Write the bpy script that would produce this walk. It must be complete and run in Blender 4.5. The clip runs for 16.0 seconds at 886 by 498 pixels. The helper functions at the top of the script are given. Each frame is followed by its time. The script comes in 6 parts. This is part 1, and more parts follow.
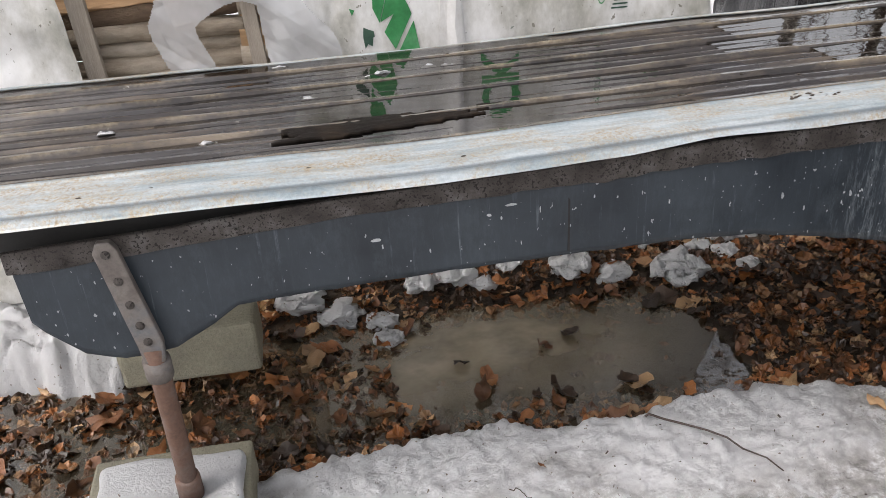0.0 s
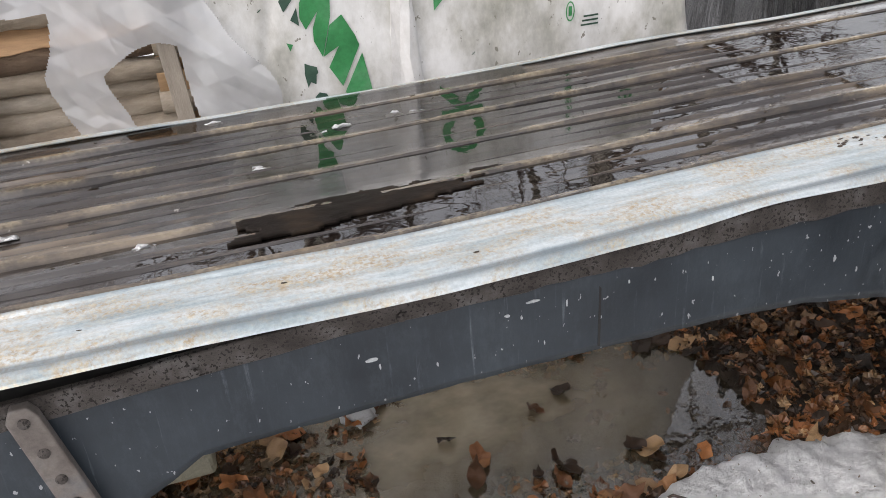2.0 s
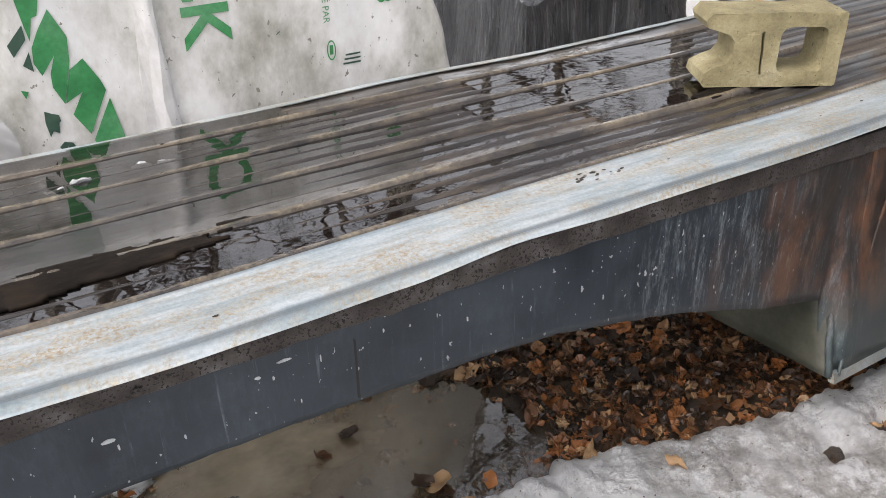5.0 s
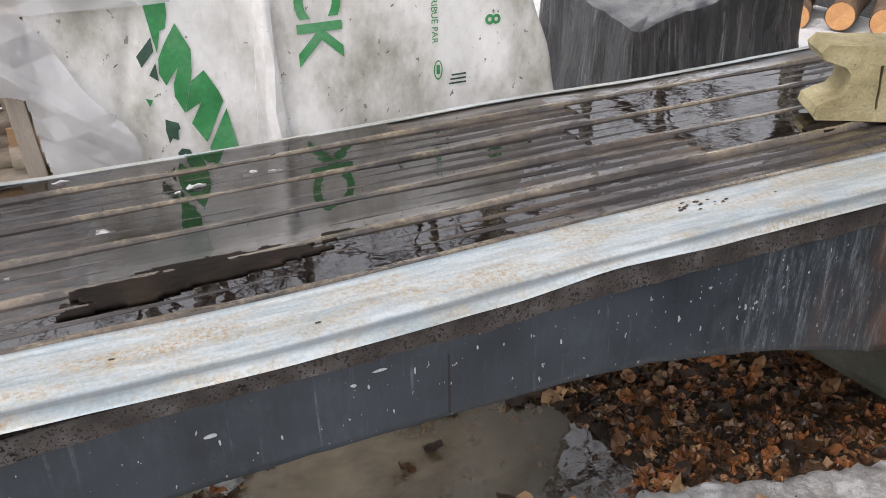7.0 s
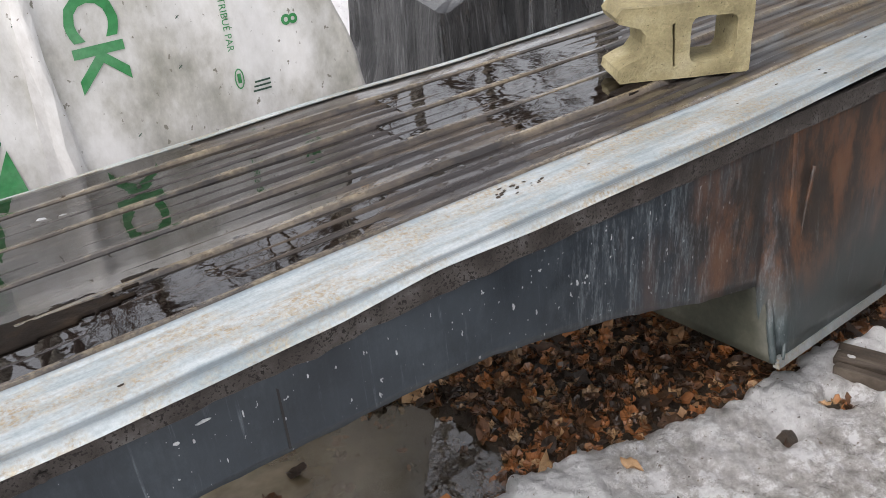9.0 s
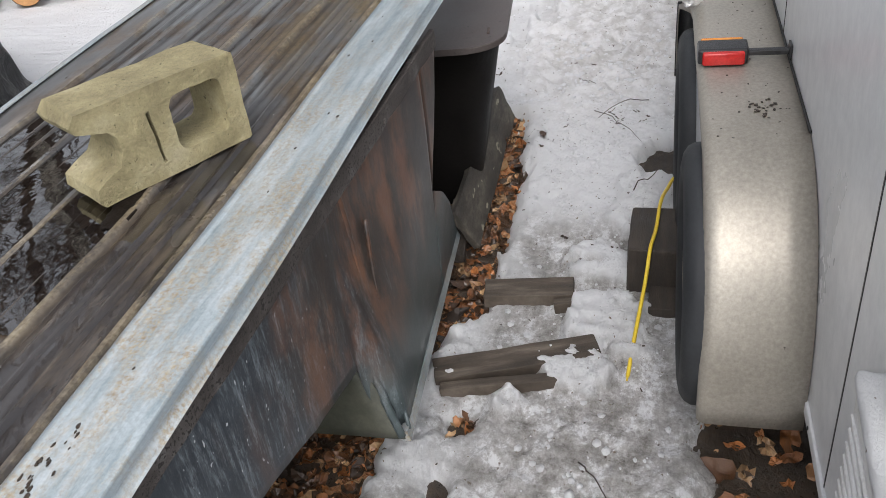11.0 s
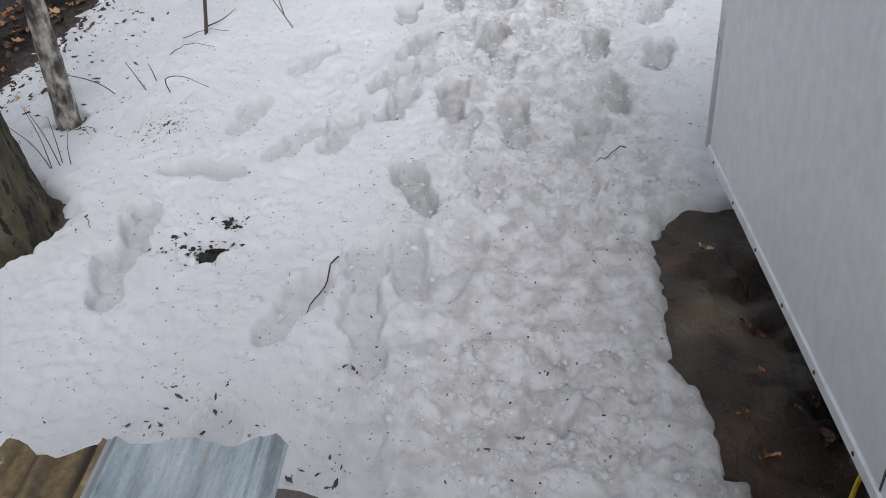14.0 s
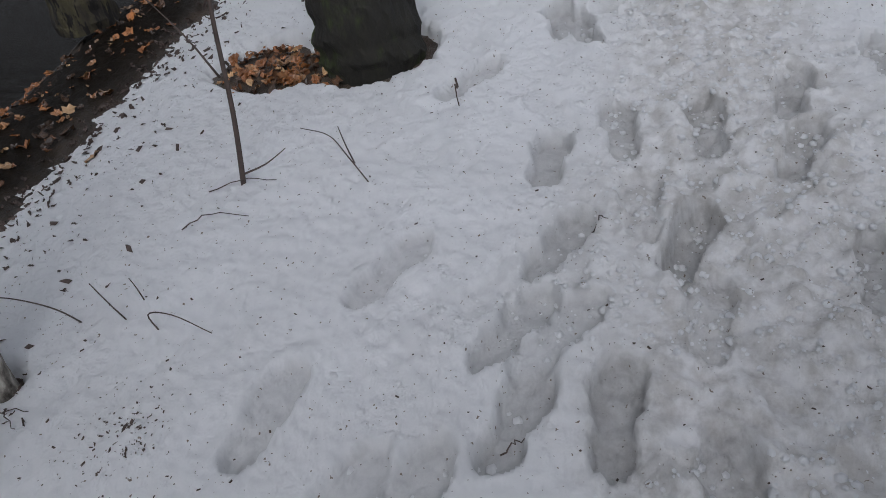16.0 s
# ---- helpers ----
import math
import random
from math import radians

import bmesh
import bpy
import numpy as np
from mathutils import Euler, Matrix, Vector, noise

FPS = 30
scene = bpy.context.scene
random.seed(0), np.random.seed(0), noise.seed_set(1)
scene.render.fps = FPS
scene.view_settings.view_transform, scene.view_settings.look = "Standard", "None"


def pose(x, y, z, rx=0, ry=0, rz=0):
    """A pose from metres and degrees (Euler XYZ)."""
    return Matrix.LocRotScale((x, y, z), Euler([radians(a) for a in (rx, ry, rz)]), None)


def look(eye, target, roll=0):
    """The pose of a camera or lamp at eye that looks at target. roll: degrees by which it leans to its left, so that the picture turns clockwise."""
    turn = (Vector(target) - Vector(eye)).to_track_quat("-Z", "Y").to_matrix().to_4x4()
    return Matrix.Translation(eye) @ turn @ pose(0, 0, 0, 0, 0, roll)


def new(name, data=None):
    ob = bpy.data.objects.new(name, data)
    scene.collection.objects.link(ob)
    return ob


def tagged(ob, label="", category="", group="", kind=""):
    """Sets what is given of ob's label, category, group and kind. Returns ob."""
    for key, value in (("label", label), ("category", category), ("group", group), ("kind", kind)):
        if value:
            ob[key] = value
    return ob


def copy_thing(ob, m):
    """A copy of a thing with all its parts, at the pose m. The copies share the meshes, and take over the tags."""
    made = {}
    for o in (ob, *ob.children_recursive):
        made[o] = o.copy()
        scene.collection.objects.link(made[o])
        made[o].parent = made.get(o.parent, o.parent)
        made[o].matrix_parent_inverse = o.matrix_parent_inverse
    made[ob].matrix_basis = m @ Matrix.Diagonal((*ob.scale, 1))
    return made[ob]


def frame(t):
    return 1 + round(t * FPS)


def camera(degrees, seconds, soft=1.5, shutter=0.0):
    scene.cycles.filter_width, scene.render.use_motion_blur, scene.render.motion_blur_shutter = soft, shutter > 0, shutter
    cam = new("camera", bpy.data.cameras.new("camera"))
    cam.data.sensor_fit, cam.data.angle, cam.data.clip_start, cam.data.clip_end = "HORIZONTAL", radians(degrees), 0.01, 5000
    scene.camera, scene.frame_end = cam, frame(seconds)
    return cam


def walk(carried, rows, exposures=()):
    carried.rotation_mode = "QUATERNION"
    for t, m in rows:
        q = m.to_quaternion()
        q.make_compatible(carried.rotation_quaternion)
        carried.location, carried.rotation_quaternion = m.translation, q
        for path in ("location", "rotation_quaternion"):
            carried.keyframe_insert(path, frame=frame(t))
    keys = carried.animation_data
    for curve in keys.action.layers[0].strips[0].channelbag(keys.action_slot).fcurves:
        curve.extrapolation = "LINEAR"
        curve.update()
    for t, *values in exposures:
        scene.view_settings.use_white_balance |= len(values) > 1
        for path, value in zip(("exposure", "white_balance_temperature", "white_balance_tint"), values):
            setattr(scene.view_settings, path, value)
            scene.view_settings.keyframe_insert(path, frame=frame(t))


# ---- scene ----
cam = camera(54.6, 16.0, soft=0.75)
PATH = [
    (0, (0.017, -0.049, 1.444), (0.278, 1.697, 0.502), -3.7),
    (0.5, (0.011, 0.037, 1.440), (0.276, 1.778, 0.492), -4.7),
    (1, (-0.049, 0.232, 1.469), (0.291, 1.953, 0.508), -5.1),
    (1.5, (-0.081, 0.324, 1.484), (0.339, 2.017, 0.507), -4.6),
    (2, (-0.051, 0.358, 1.484), (0.400, 2.037, 0.496), -4.7),
    (2.5, (0.015, 0.363, 1.495), (0.609, 1.987, 0.489), -3.2),
    (3, (0.082, 0.359, 1.507), (0.846, 1.895, 0.479), -3.9),
    (3.2, (0.093, 0.351, 1.521), (0.895, 1.857, 0.478), -4.1),
    (5.3, (0.057, 0.367, 1.499), (0.901, 1.922, 0.566), -1.4),
    (5.5, (0.040, 0.367, 1.508), (0.772, 1.982, 0.583), -0.7),
    (6, (0.032, 0.359, 1.520), (0.697, 2.004, 0.598), -0.9),
    (6.5, (0.034, 0.356, 1.513), (0.693, 2.007, 0.598), -1.0),
    (7, (0.049, 0.357, 1.509), (0.728, 2.001, 0.594), -1.7),
    (7.5, (0.069, 0.355, 1.515), (0.820, 1.967, 0.599), -3.1),
    (8, (0.085, 0.358, 1.515), (0.915, 1.923, 0.585), -4.0),
    (8.2, (0.090, 0.366, 1.504), (0.950, 1.914, 0.573), -4.4),
    (10.3, (0.354, 0.630, 1.548), (1.679, 1.644, 0.445), -8.0),
    (10.5, (0.388, 0.700, 1.575), (1.806, 1.551, 0.451), -8.5),
    (11, (0.523, 0.799, 1.562), (2.071, 1.348, 0.422), -8.6),
    (11.5, (0.807, 0.913, 1.555), (2.369, 1.463, 0.435), -8.1),
    (12, (1.127, 0.987, 1.503), (2.725, 1.476, 0.403), -10.1),
    (12.5, (1.428, 1.028, 1.514), (3.091, 1.255, 0.426), -8.2),
    (13, (1.908, 1.045, 1.453), (3.579, 1.152, 0.360), -6.3),
    (13.5, (2.355, 1.102, 1.403), (4.013, 1.279, 0.300), -5.6),
    (14, (2.799, 1.220, 1.432), (4.420, 1.412, 0.276), -5.0),
    (14.5, (3.307, 1.244, 1.392), (4.876, 1.647, 0.220), -6.2),
    (15, (3.744, 1.293, 1.386), (5.259, 1.785, 0.177), -6.1),
    (15.5, (4.224, 1.393, 1.479), (5.716, 1.890, 0.243), -9.0),
    (16, (4.615, 1.378, 1.429), (6.090, 1.904, 0.185), -10.5),
]
EXPOSURES = [(0.0, 0.86, 6660, 14), (1.0, 0.97, 6660, 14), (3.0, 0.97, 6640, 14), (8.0, 0.92, 6640, 15), (10.5, 0.85, 6460, 12), (11.0, 0.82, 6400, 12), (11.5, 0.84, 6300, 10), (12.0, 0.88, 6200, 9), (12.5, 0.78, 6170, 9), (13.5, 0.64, 6170, 11), (14.0, 0.46, 6120, 12), (14.5, 0.22, 6070, 12), (15.0, 0.08, 6020, 12), (16.0, -0.10, 5990, 12)]
walk(cam, [(t, look(eye, target, roll)) for t, eye, target, roll in PATH], EXPOSURES)

# ---- world, sun, exposure ----
world = bpy.data.worlds.new("overcast_sky")
scene.world = world
world.use_nodes = True
wn, wl = world.node_tree.nodes, world.node_tree.links
sky = wn.new("ShaderNodeTexSky")
sky.sky_type, sky.sun_disc = "NISHITA", False
sky.sun_elevation, sky.sun_rotation = radians(52), radians(256)
sky.air_density, sky.dust_density, sky.ozone_density = 1.3, 3.0, 1.0
pale = wn.new("ShaderNodeHueSaturation")
pale.inputs["Saturation"].default_value = 0.22
wl.new(sky.outputs[0], pale.inputs["Color"])
wl.new(pale.outputs[0], wn["Background"].inputs["Color"])
wn["Background"].inputs["Strength"].default_value = 0.15
sun = new("sun", bpy.data.lights.new("sun", "SUN"))
sun.data.energy, sun.data.angle, sun.data.color = 0.65, radians(35), (1.0, 0.97, 0.93)
sun.matrix_world = look((20 * math.sin(radians(256)), 20 * math.cos(radians(256)), 25.6), (0, 0, 0))

# ---- materials ----
def nodes_of(name):
    m = bpy.data.materials.new(name)
    m.use_nodes = True
    return m, m.node_tree.nodes, m.node_tree.links, m.node_tree.nodes["Principled BSDF"]


def ramp(n, l, fac, stops):
    r = n.new("ShaderNodeValToRGB")
    e = r.color_ramp.elements
    while len(e) < len(stops):
        e.new(0.5)
    for el, (p, c) in zip(e, stops):
        el.position, el.color = p, (*c, 1) if len(c) == 3 else c
    l.new(fac, r.inputs[0])
    return r.outputs[0]


def coords(n, l, stretch=(1, 1, 1), rnd=False):
    tc, mp = n.new("ShaderNodeTexCoord"), n.new("ShaderNodeMapping")
    mp.inputs["Scale"].default_value = stretch
    l.new(tc.outputs["Object"], mp.inputs["Vector"])
    if rnd:
        oi, mu = n.new("ShaderNodeObjectInfo"), n.new("ShaderNodeMath")
        mu.operation = "MULTIPLY"
        mu.inputs[1].default_value = 37.0
        l.new(oi.outputs["Random"], mu.inputs[0])
        l.new(mu.outputs[0], mp.inputs["Location"])
    return mp.outputs[0]


def noise_at(n, l, vec, scale, detail=6, rough=0.6):
    t = n.new("ShaderNodeTexNoise")
    t.inputs["Scale"].default_value, t.inputs["Detail"].default_value, t.inputs["Roughness"].default_value = scale, detail, rough
    l.new(vec, t.inputs["Vector"])
    return t.outputs["Fac"]


def mix(n, l, fac, a, b, how="MIX"):
    m = n.new("ShaderNodeMix")
    m.data_type, m.blend_type = "RGBA", how
    for sock, v in ((0, fac), (6, a), (7, b)):
        if isinstance(v, (int, float)):
            m.inputs[sock].default_value = v
        elif isinstance(v, tuple):
            m.inputs[sock].default_value = (*v, 1)
        else:
            l.new(v, m.inputs[sock])
    return m.outputs[2]


def bump(n, l, bsdf, height, strength, dist):
    b = n.new("ShaderNodeBump")
    b.inputs["Strength"].default_value, b.inputs["Distance"].default_value = strength, dist
    l.new(height, b.inputs["Height"])
    l.new(b.outputs[0], bsdf.inputs["Normal"])


def surf(name, cols, scale=4, fine=60, rough=(0.5, 0.8), metal=0.0, bumps=(0.3, 0.004), stretch=(1, 1, 1), rnd=False, specks=None, spec=0.5):
    """Two scales of mottling, fine relief, and if asked specks of a second colour: (colour, scale, threshold, stretch)."""
    m, n, l, b = nodes_of(name)
    v = coords(n, l, stretch, rnd)
    big, small = noise_at(n, l, v, scale), noise_at(n, l, v, fine, 8, 0.7)
    k = len(cols) - 1
    c = ramp(n, l, big, [(0.28 + 0.44 * i / max(k, 1), c) for i, c in enumerate(cols)])
    c = mix(n, l, 0.55, c, ramp(n, l, small, [(0.3, (0.35, 0.35, 0.35)), (0.7, (0.72, 0.72, 0.72))]), "OVERLAY")
    if specks:
        sc, ss, th, st = specks
        sv = coords(n, l, st)
        f = ramp(n, l, noise_at(n, l, sv, ss, 3, 0.6), [(th, (0, 0, 0)), (th + 0.03, (1, 1, 1))])
        c = mix(n, l, f, c, sc)
    l.new(c, b.inputs["Base Color"])
    l.new(ramp(n, l, big, [(0.3, (rough[0],) * 3), (0.7, (rough[1],) * 3)]), b.inputs["Roughness"])
    b.inputs["Metallic"].default_value = metal
    b.inputs["Specular IOR Level"].default_value = spec
    bump(n, l, b, small, *bumps)
    return m


def attr_fac(n, name):
    a = n.new("ShaderNodeAttribute")
    a.attribute_name = name
    return a.outputs["Fac"]


def water_like(name, tint, ripple=0.0, ior=1.33, murk=0.0):
    m, n, l, b = nodes_of(name)
    n.remove(b)
    tr, gl, fr, mx = n.new("ShaderNodeBsdfTransparent"), n.new("ShaderNodeBsdfGlossy"), n.new("ShaderNodeFresnel"), n.new("ShaderNodeMixShader")
    tr.inputs["Color"].default_value, gl.inputs["Roughness"].default_value, fr.inputs["IOR"].default_value = (*tint, 1), 0.02, ior
    if ripple:
        bp = n.new("ShaderNodeBump")
        bp.inputs["Strength"].default_value, bp.inputs["Distance"].default_value = ripple, 0.004
        l.new(noise_at(n, l, coords(n, l), 22, 2, 0.4), bp.inputs["Height"])
        l.new(bp.outputs[0], gl.inputs["Normal"])
        l.new(bp.outputs[0], fr.inputs["Normal"])
    l.new(fr.outputs[0], mx.inputs[0])
    if murk:
        df, mm = n.new("ShaderNodeBsdfDiffuse"), n.new("ShaderNodeMixShader")
        l.new(ramp(n, l, noise_at(n, l, coords(n, l), 5, 4), [(0.3, (0.28, 0.22, 0.14)), (0.7, (0.56, 0.47, 0.33))]), df.inputs["Color"])
        away, mx2 = n.new("ShaderNodeVectorMath"), n.new("ShaderNodeMapRange")
        away.operation = "DISTANCE"
        l.new(coords(n, l, (0.45, 1, 0)), away.inputs[0])
        away.inputs[1].default_value = (0.20, 2.08, 0)
        mx2.inputs["From Min"].default_value, mx2.inputs["From Max"].default_value = 0.36, 0.10
        l.new(away.outputs["Value"], mx2.inputs["Value"])
        cloud = ramp(n, l, noise_at(n, l, coords(n, l, (1, 1.6, 1)), 2.6, 5), [(0.34, (0.35,) * 3), (0.58, (murk,) * 3)])
        l.new(mix(n, l, mx2.outputs[0], (0.10, 0.10, 0.10), cloud), mm.inputs[0])
        l.new(tr.outputs[0], mm.inputs[1])
        l.new(df.outputs[0], mm.inputs[2])
        l.new(mm.outputs[0], mx.inputs[1])
    else:
        l.new(tr.outputs[0], mx.inputs[1])
    l.new(gl.outputs[0], mx.inputs[2])
    l.new(mx.outputs[0], n["Material Output"].inputs["Surface"])
    return m


def snow_material():
    m, n, l, b = nodes_of("old_snow")
    v = coords(n, l)
    big, mid, fine = noise_at(n, l, v, 2.2), noise_at(n, l, v, 14), noise_at(n, l, v, 70, 7, 0.8)
    c = ramp(n, l, big, [(0.3, (0.79, 0.795, 0.80)), (0.7, (0.87, 0.88, 0.89))])
    ice = ramp(n, l, noise_at(n, l, v, 13, 10, 0.78), [(0.34, (0.19, 0.175, 0.155)), (0.45, (0.38, 0.365, 0.345)), (0.53, (0.58, 0.57, 0.56)), (0.58, (0.84, 0.845, 0.85))])
    c = mix(n, l, attr_fac(n, "ice"), c, ice)
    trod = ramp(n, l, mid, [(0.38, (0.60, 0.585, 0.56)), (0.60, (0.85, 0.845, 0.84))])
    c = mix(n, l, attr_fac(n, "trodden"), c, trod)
    # prints greyed with depth: packed snow plus shade painted into the hollows
    c = mix(n, l, attr_fac(n, "packed_shade"), c, ramp(n, l, mid, [(0.35, (0.36, 0.355, 0.35)), (0.65, (0.50, 0.50, 0.49))]))
    c = mix(n, l, 0.4, c, ramp(n, l, fine, [(0.34, (0.36,) * 3), (0.66, (0.60,) * 3)]), "OVERLAY")
    grit = ramp(n, l, noise_at(n, l, v, 75, 2, 0.5), [(0.70, (0, 0, 0)), (0.74, (1, 1, 1))])
    c = mix(n, l, grit, c, (0.22, 0.18, 0.14))
    l.new(c, b.inputs["Base Color"])
    rg = mix(n, l, attr_fac(n, "ice"), (0.62, 0.62, 0.62), ramp(n, l, mid, [(0.35, (0.10,) * 3), (0.62, (0.55,) * 3)]))
    l.new(rg, b.inputs["Roughness"])
    b.inputs["Subsurface Weight"].default_value = 0.0
    bump(n, l, b, mix(n, l, 0.25, fine, mid), 1.0, 0.022)
    return m


def soil_material():
    m, n, l, b = nodes_of("wet_soil")
    v = coords(n, l)
    big, fine = noise_at(n, l, v, 7), noise_at(n, l, v, 55, 8, 0.75)
    c = ramp(n, l, big, [(0.3, (0.022, 0.016, 0.011)), (0.55, (0.06, 0.042, 0.028)), (0.75, (0.12, 0.075, 0.042))])
    c = mix(n, l, 0.7, c, ramp(n, l, fine, [(0.3, (0.25,) * 3), (0.7, (0.75,) * 3)]), "OVERLAY")
    c = mix(n, l, attr_fac(n, "silt"), c, ramp(n, l, big, [(0.3, (0.22, 0.17, 0.10)), (0.7, (0.36, 0.30, 0.19))]))
    # near-black soil: humus, with the bank's shade put into its colour
    c = mix(n, l, attr_fac(n, "humus_shade"), c, ramp(n, l, fine, [(0.35, (0.004, 0.0035, 0.003)), (0.7, (0.022, 0.016, 0.011))]))
    l.new(c, b.inputs["Base Color"])
    l.new(ramp(n, l, fine, [(0.3, (0.16,) * 3), (0.7, (0.62,) * 3)]), b.inputs["Roughness"])
    l.new(mix(n, l, attr_fac(n, "humus_shade"), (0.5, 0.5, 0.5), (0.04, 0.04, 0.04)), b.inputs["Specular IOR Level"])
    bump(n, l, b, fine, 0.8, 0.015)
    return m


def leaf_material(name, island):
    m, n, l, b = nodes_of(name)
    r = n.new("ShaderNodeNewGeometry").outputs["Random Per Island"] if island else n.new("ShaderNodeObjectInfo").outputs["Random"]
    c = ramp(n, l, r, [(0.0, (0.028, 0.018, 0.012)), (0.30, (0.085, 0.045, 0.024)), (0.52, (0.22, 0.090, 0.036)), (0.72, (0.46, 0.18, 0.058)), (0.88, (0.34, 0.21, 0.115)), (1.0, (0.58, 0.37, 0.19))])
    v = coords(n, l)
    c = mix(n, l, 0.6, c, ramp(n, l, noise_at(n, l, v, 60, 6), [(0.3, (0.25,) * 3), (0.7, (0.7,) * 3)]), "OVERLAY")
    if island:
        c = mix(n, l, ramp(n, l, noise_at(n, l, v, 5.5, 4), [(0.42, (0.45,) * 3), (0.58, (0, 0, 0))]), c, (0.030, 0.020, 0.014))
    l.new(c, b.inputs["Base Color"])
    b.inputs["Roughness"].default_value = 0.30
    bump(n, l, b, noise_at(n, l, v, 140), 0.4, 0.003)
    return m


def roof_material():
    """Ribbed zinc sheet: a thin wet brown film on most of it, bare zinc and ochre lichen towards one end, tan moss along the ribs."""
    m, n, l, b = nodes_of("stained_ribbed_zinc")
    v = coords(n, l)
    streak = noise_at(n, l, coords(n, l, (0.6, 4.2, 1)), 3.4, 6, 0.55)
    blot, fine = noise_at(n, l, v, 3.2, 6, 0.6), noise_at(n, l, v, 90, 6, 0.7)
    film = ramp(n, l, streak, [(0.30, (0.022, 0.020, 0.020)), (0.50, (0.042, 0.037, 0.035)), (0.66, (0.066, 0.057, 0.051)), (0.80, (0.13, 0.11, 0.095))])
    tan = ramp(n, l, noise_at(n, l, coords(n, l, (0.6, 2.4, 1)), 4.4, 7, 0.7), [(0.50, (0, 0, 0)), (0.66, (0.75, 0.75, 0.75))])
    film = mix(n, l, tan, film, ramp(n, l, streak, [(0.35, (0.10, 0.075, 0.052)), (0.65, (0.22, 0.175, 0.125))]))
    zinc = ramp(n, l, streak, [(0.3, (0.070, 0.068, 0.066)), (0.5, (0.115, 0.118, 0.119)), (0.7, (0.19, 0.205, 0.21))])
    zinc = mix(n, l, ramp(n, l, noise_at(n, l, coords(n, l, (1, 2.2, 1)), 4.2, 6, 0.65), [(0.46, (0, 0, 0)), (0.56, (0.85, 0.85, 0.85))]), zinc, ramp(n, l, fine, [(0.3, (0.050, 0.034, 0.022)), (0.7, (0.13, 0.095, 0.062))]))
    ochre = ramp(n, l, fine, [(0.3, (0.055, 0.038, 0.018)), (0.7, (0.17, 0.125, 0.062))])
    sx, ad = n.new("ShaderNodeSeparateXYZ"), n.new("ShaderNodeMath")
    tc = n.new("ShaderNodeTexCoord")
    l.new(tc.outputs["Object"], sx.inputs[0])
    ad.operation = "MULTIPLY_ADD"
    l.new(blot, ad.inputs[0])
    ad.inputs[1].default_value = 1.9
    l.new(sx.outputs["X"], ad.inputs[2])
    mr = n.new("ShaderNodeMapRange")
    mr.inputs["From Min"].default_value, mr.inputs["From Max"].default_value = 2.55, 3.25
    l.new(ad.outputs[0], mr.inputs["Value"])
    c = mix(n, l, mr.outputs[0], film, zinc)
    mo, yo = n.new("ShaderNodeMapRange"), n.new("ShaderNodeMath")
    mo.inputs["From Min"].default_value, mo.inputs["From Max"].default_value = 1.0, 1.45
    yo.operation = "MULTIPLY_ADD"
    l.new(sx.outputs["Y"], yo.inputs[0])
    yo.inputs[1].default_value = -1.3
    l.new(ad.outputs[0], yo.inputs[2])
    l.new(yo.outputs[0], mo.inputs["Value"])
    c = mix(n, l, mo.outputs[0], c, ochre)
    c = mix(n, l, ramp(n, l, noise_at(n, l, v, 38, 3), [(0.72, (0, 0, 0)), (0.75, (1, 1, 1))]), c, (0.34, 0.32, 0.29))
    moss = ramp(n, l, noise_at(n, l, coords(n, l, (1, 1.5, 1)), 6.5, 7, 0.75), [(0.45, (0.04, 0.04, 0.04)), (0.62, (0.7, 0.7, 0.7))])
    c = mix(n, l, mix(n, l, 1.0, moss, attr_fac(n, "rib"), "MULTIPLY"), c, ramp(n, l, fine, [(0.3, (0.11, 0.075, 0.038)), (0.7, (0.40, 0.34, 0.235))]))
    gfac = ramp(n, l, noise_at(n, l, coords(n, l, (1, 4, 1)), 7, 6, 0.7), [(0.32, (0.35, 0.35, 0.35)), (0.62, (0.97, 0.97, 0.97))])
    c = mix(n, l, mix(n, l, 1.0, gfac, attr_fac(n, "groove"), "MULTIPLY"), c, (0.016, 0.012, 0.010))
    c = mix(n, l, 0.14, c, ramp(n, l, noise_at(n, l, coords(n, l, (3, 26, 1)), 9, 8, 0.75), [(0.36, (0.25,) * 3), (0.64, (0.75,) * 3)]), "OVERLAY")
    l.new(c, b.inputs["Base Color"])
    wet = ramp(n, l, noise_at(n, l, coords(n, l, (0.7, 3.0, 1)), 4, 5, 0.6), [(0.40, (1, 1, 1)), (0.60, (0.25, 0.25, 0.25))])
    wet = mix(n, l, mr.outputs[0], wet, (0.15, 0.15, 0.15))
    l.new(mix(n, l, mr.outputs[0], (0.26, 0.26, 0.26), (0.42, 0.42, 0.42)), b.inputs["Roughness"])
    l.new(wet, b.inputs["Coat Weight"])
    b.inputs["Coat Roughness"].default_value, b.inputs["Coat IOR"].default_value = 0.03, 1.55
    b.inputs["Specular IOR Level"].default_value = 0.3
    b.inputs["Metallic"].default_value = 0.1
    bump(n, l, b, fine, 0.10, 0.0012)
    return m


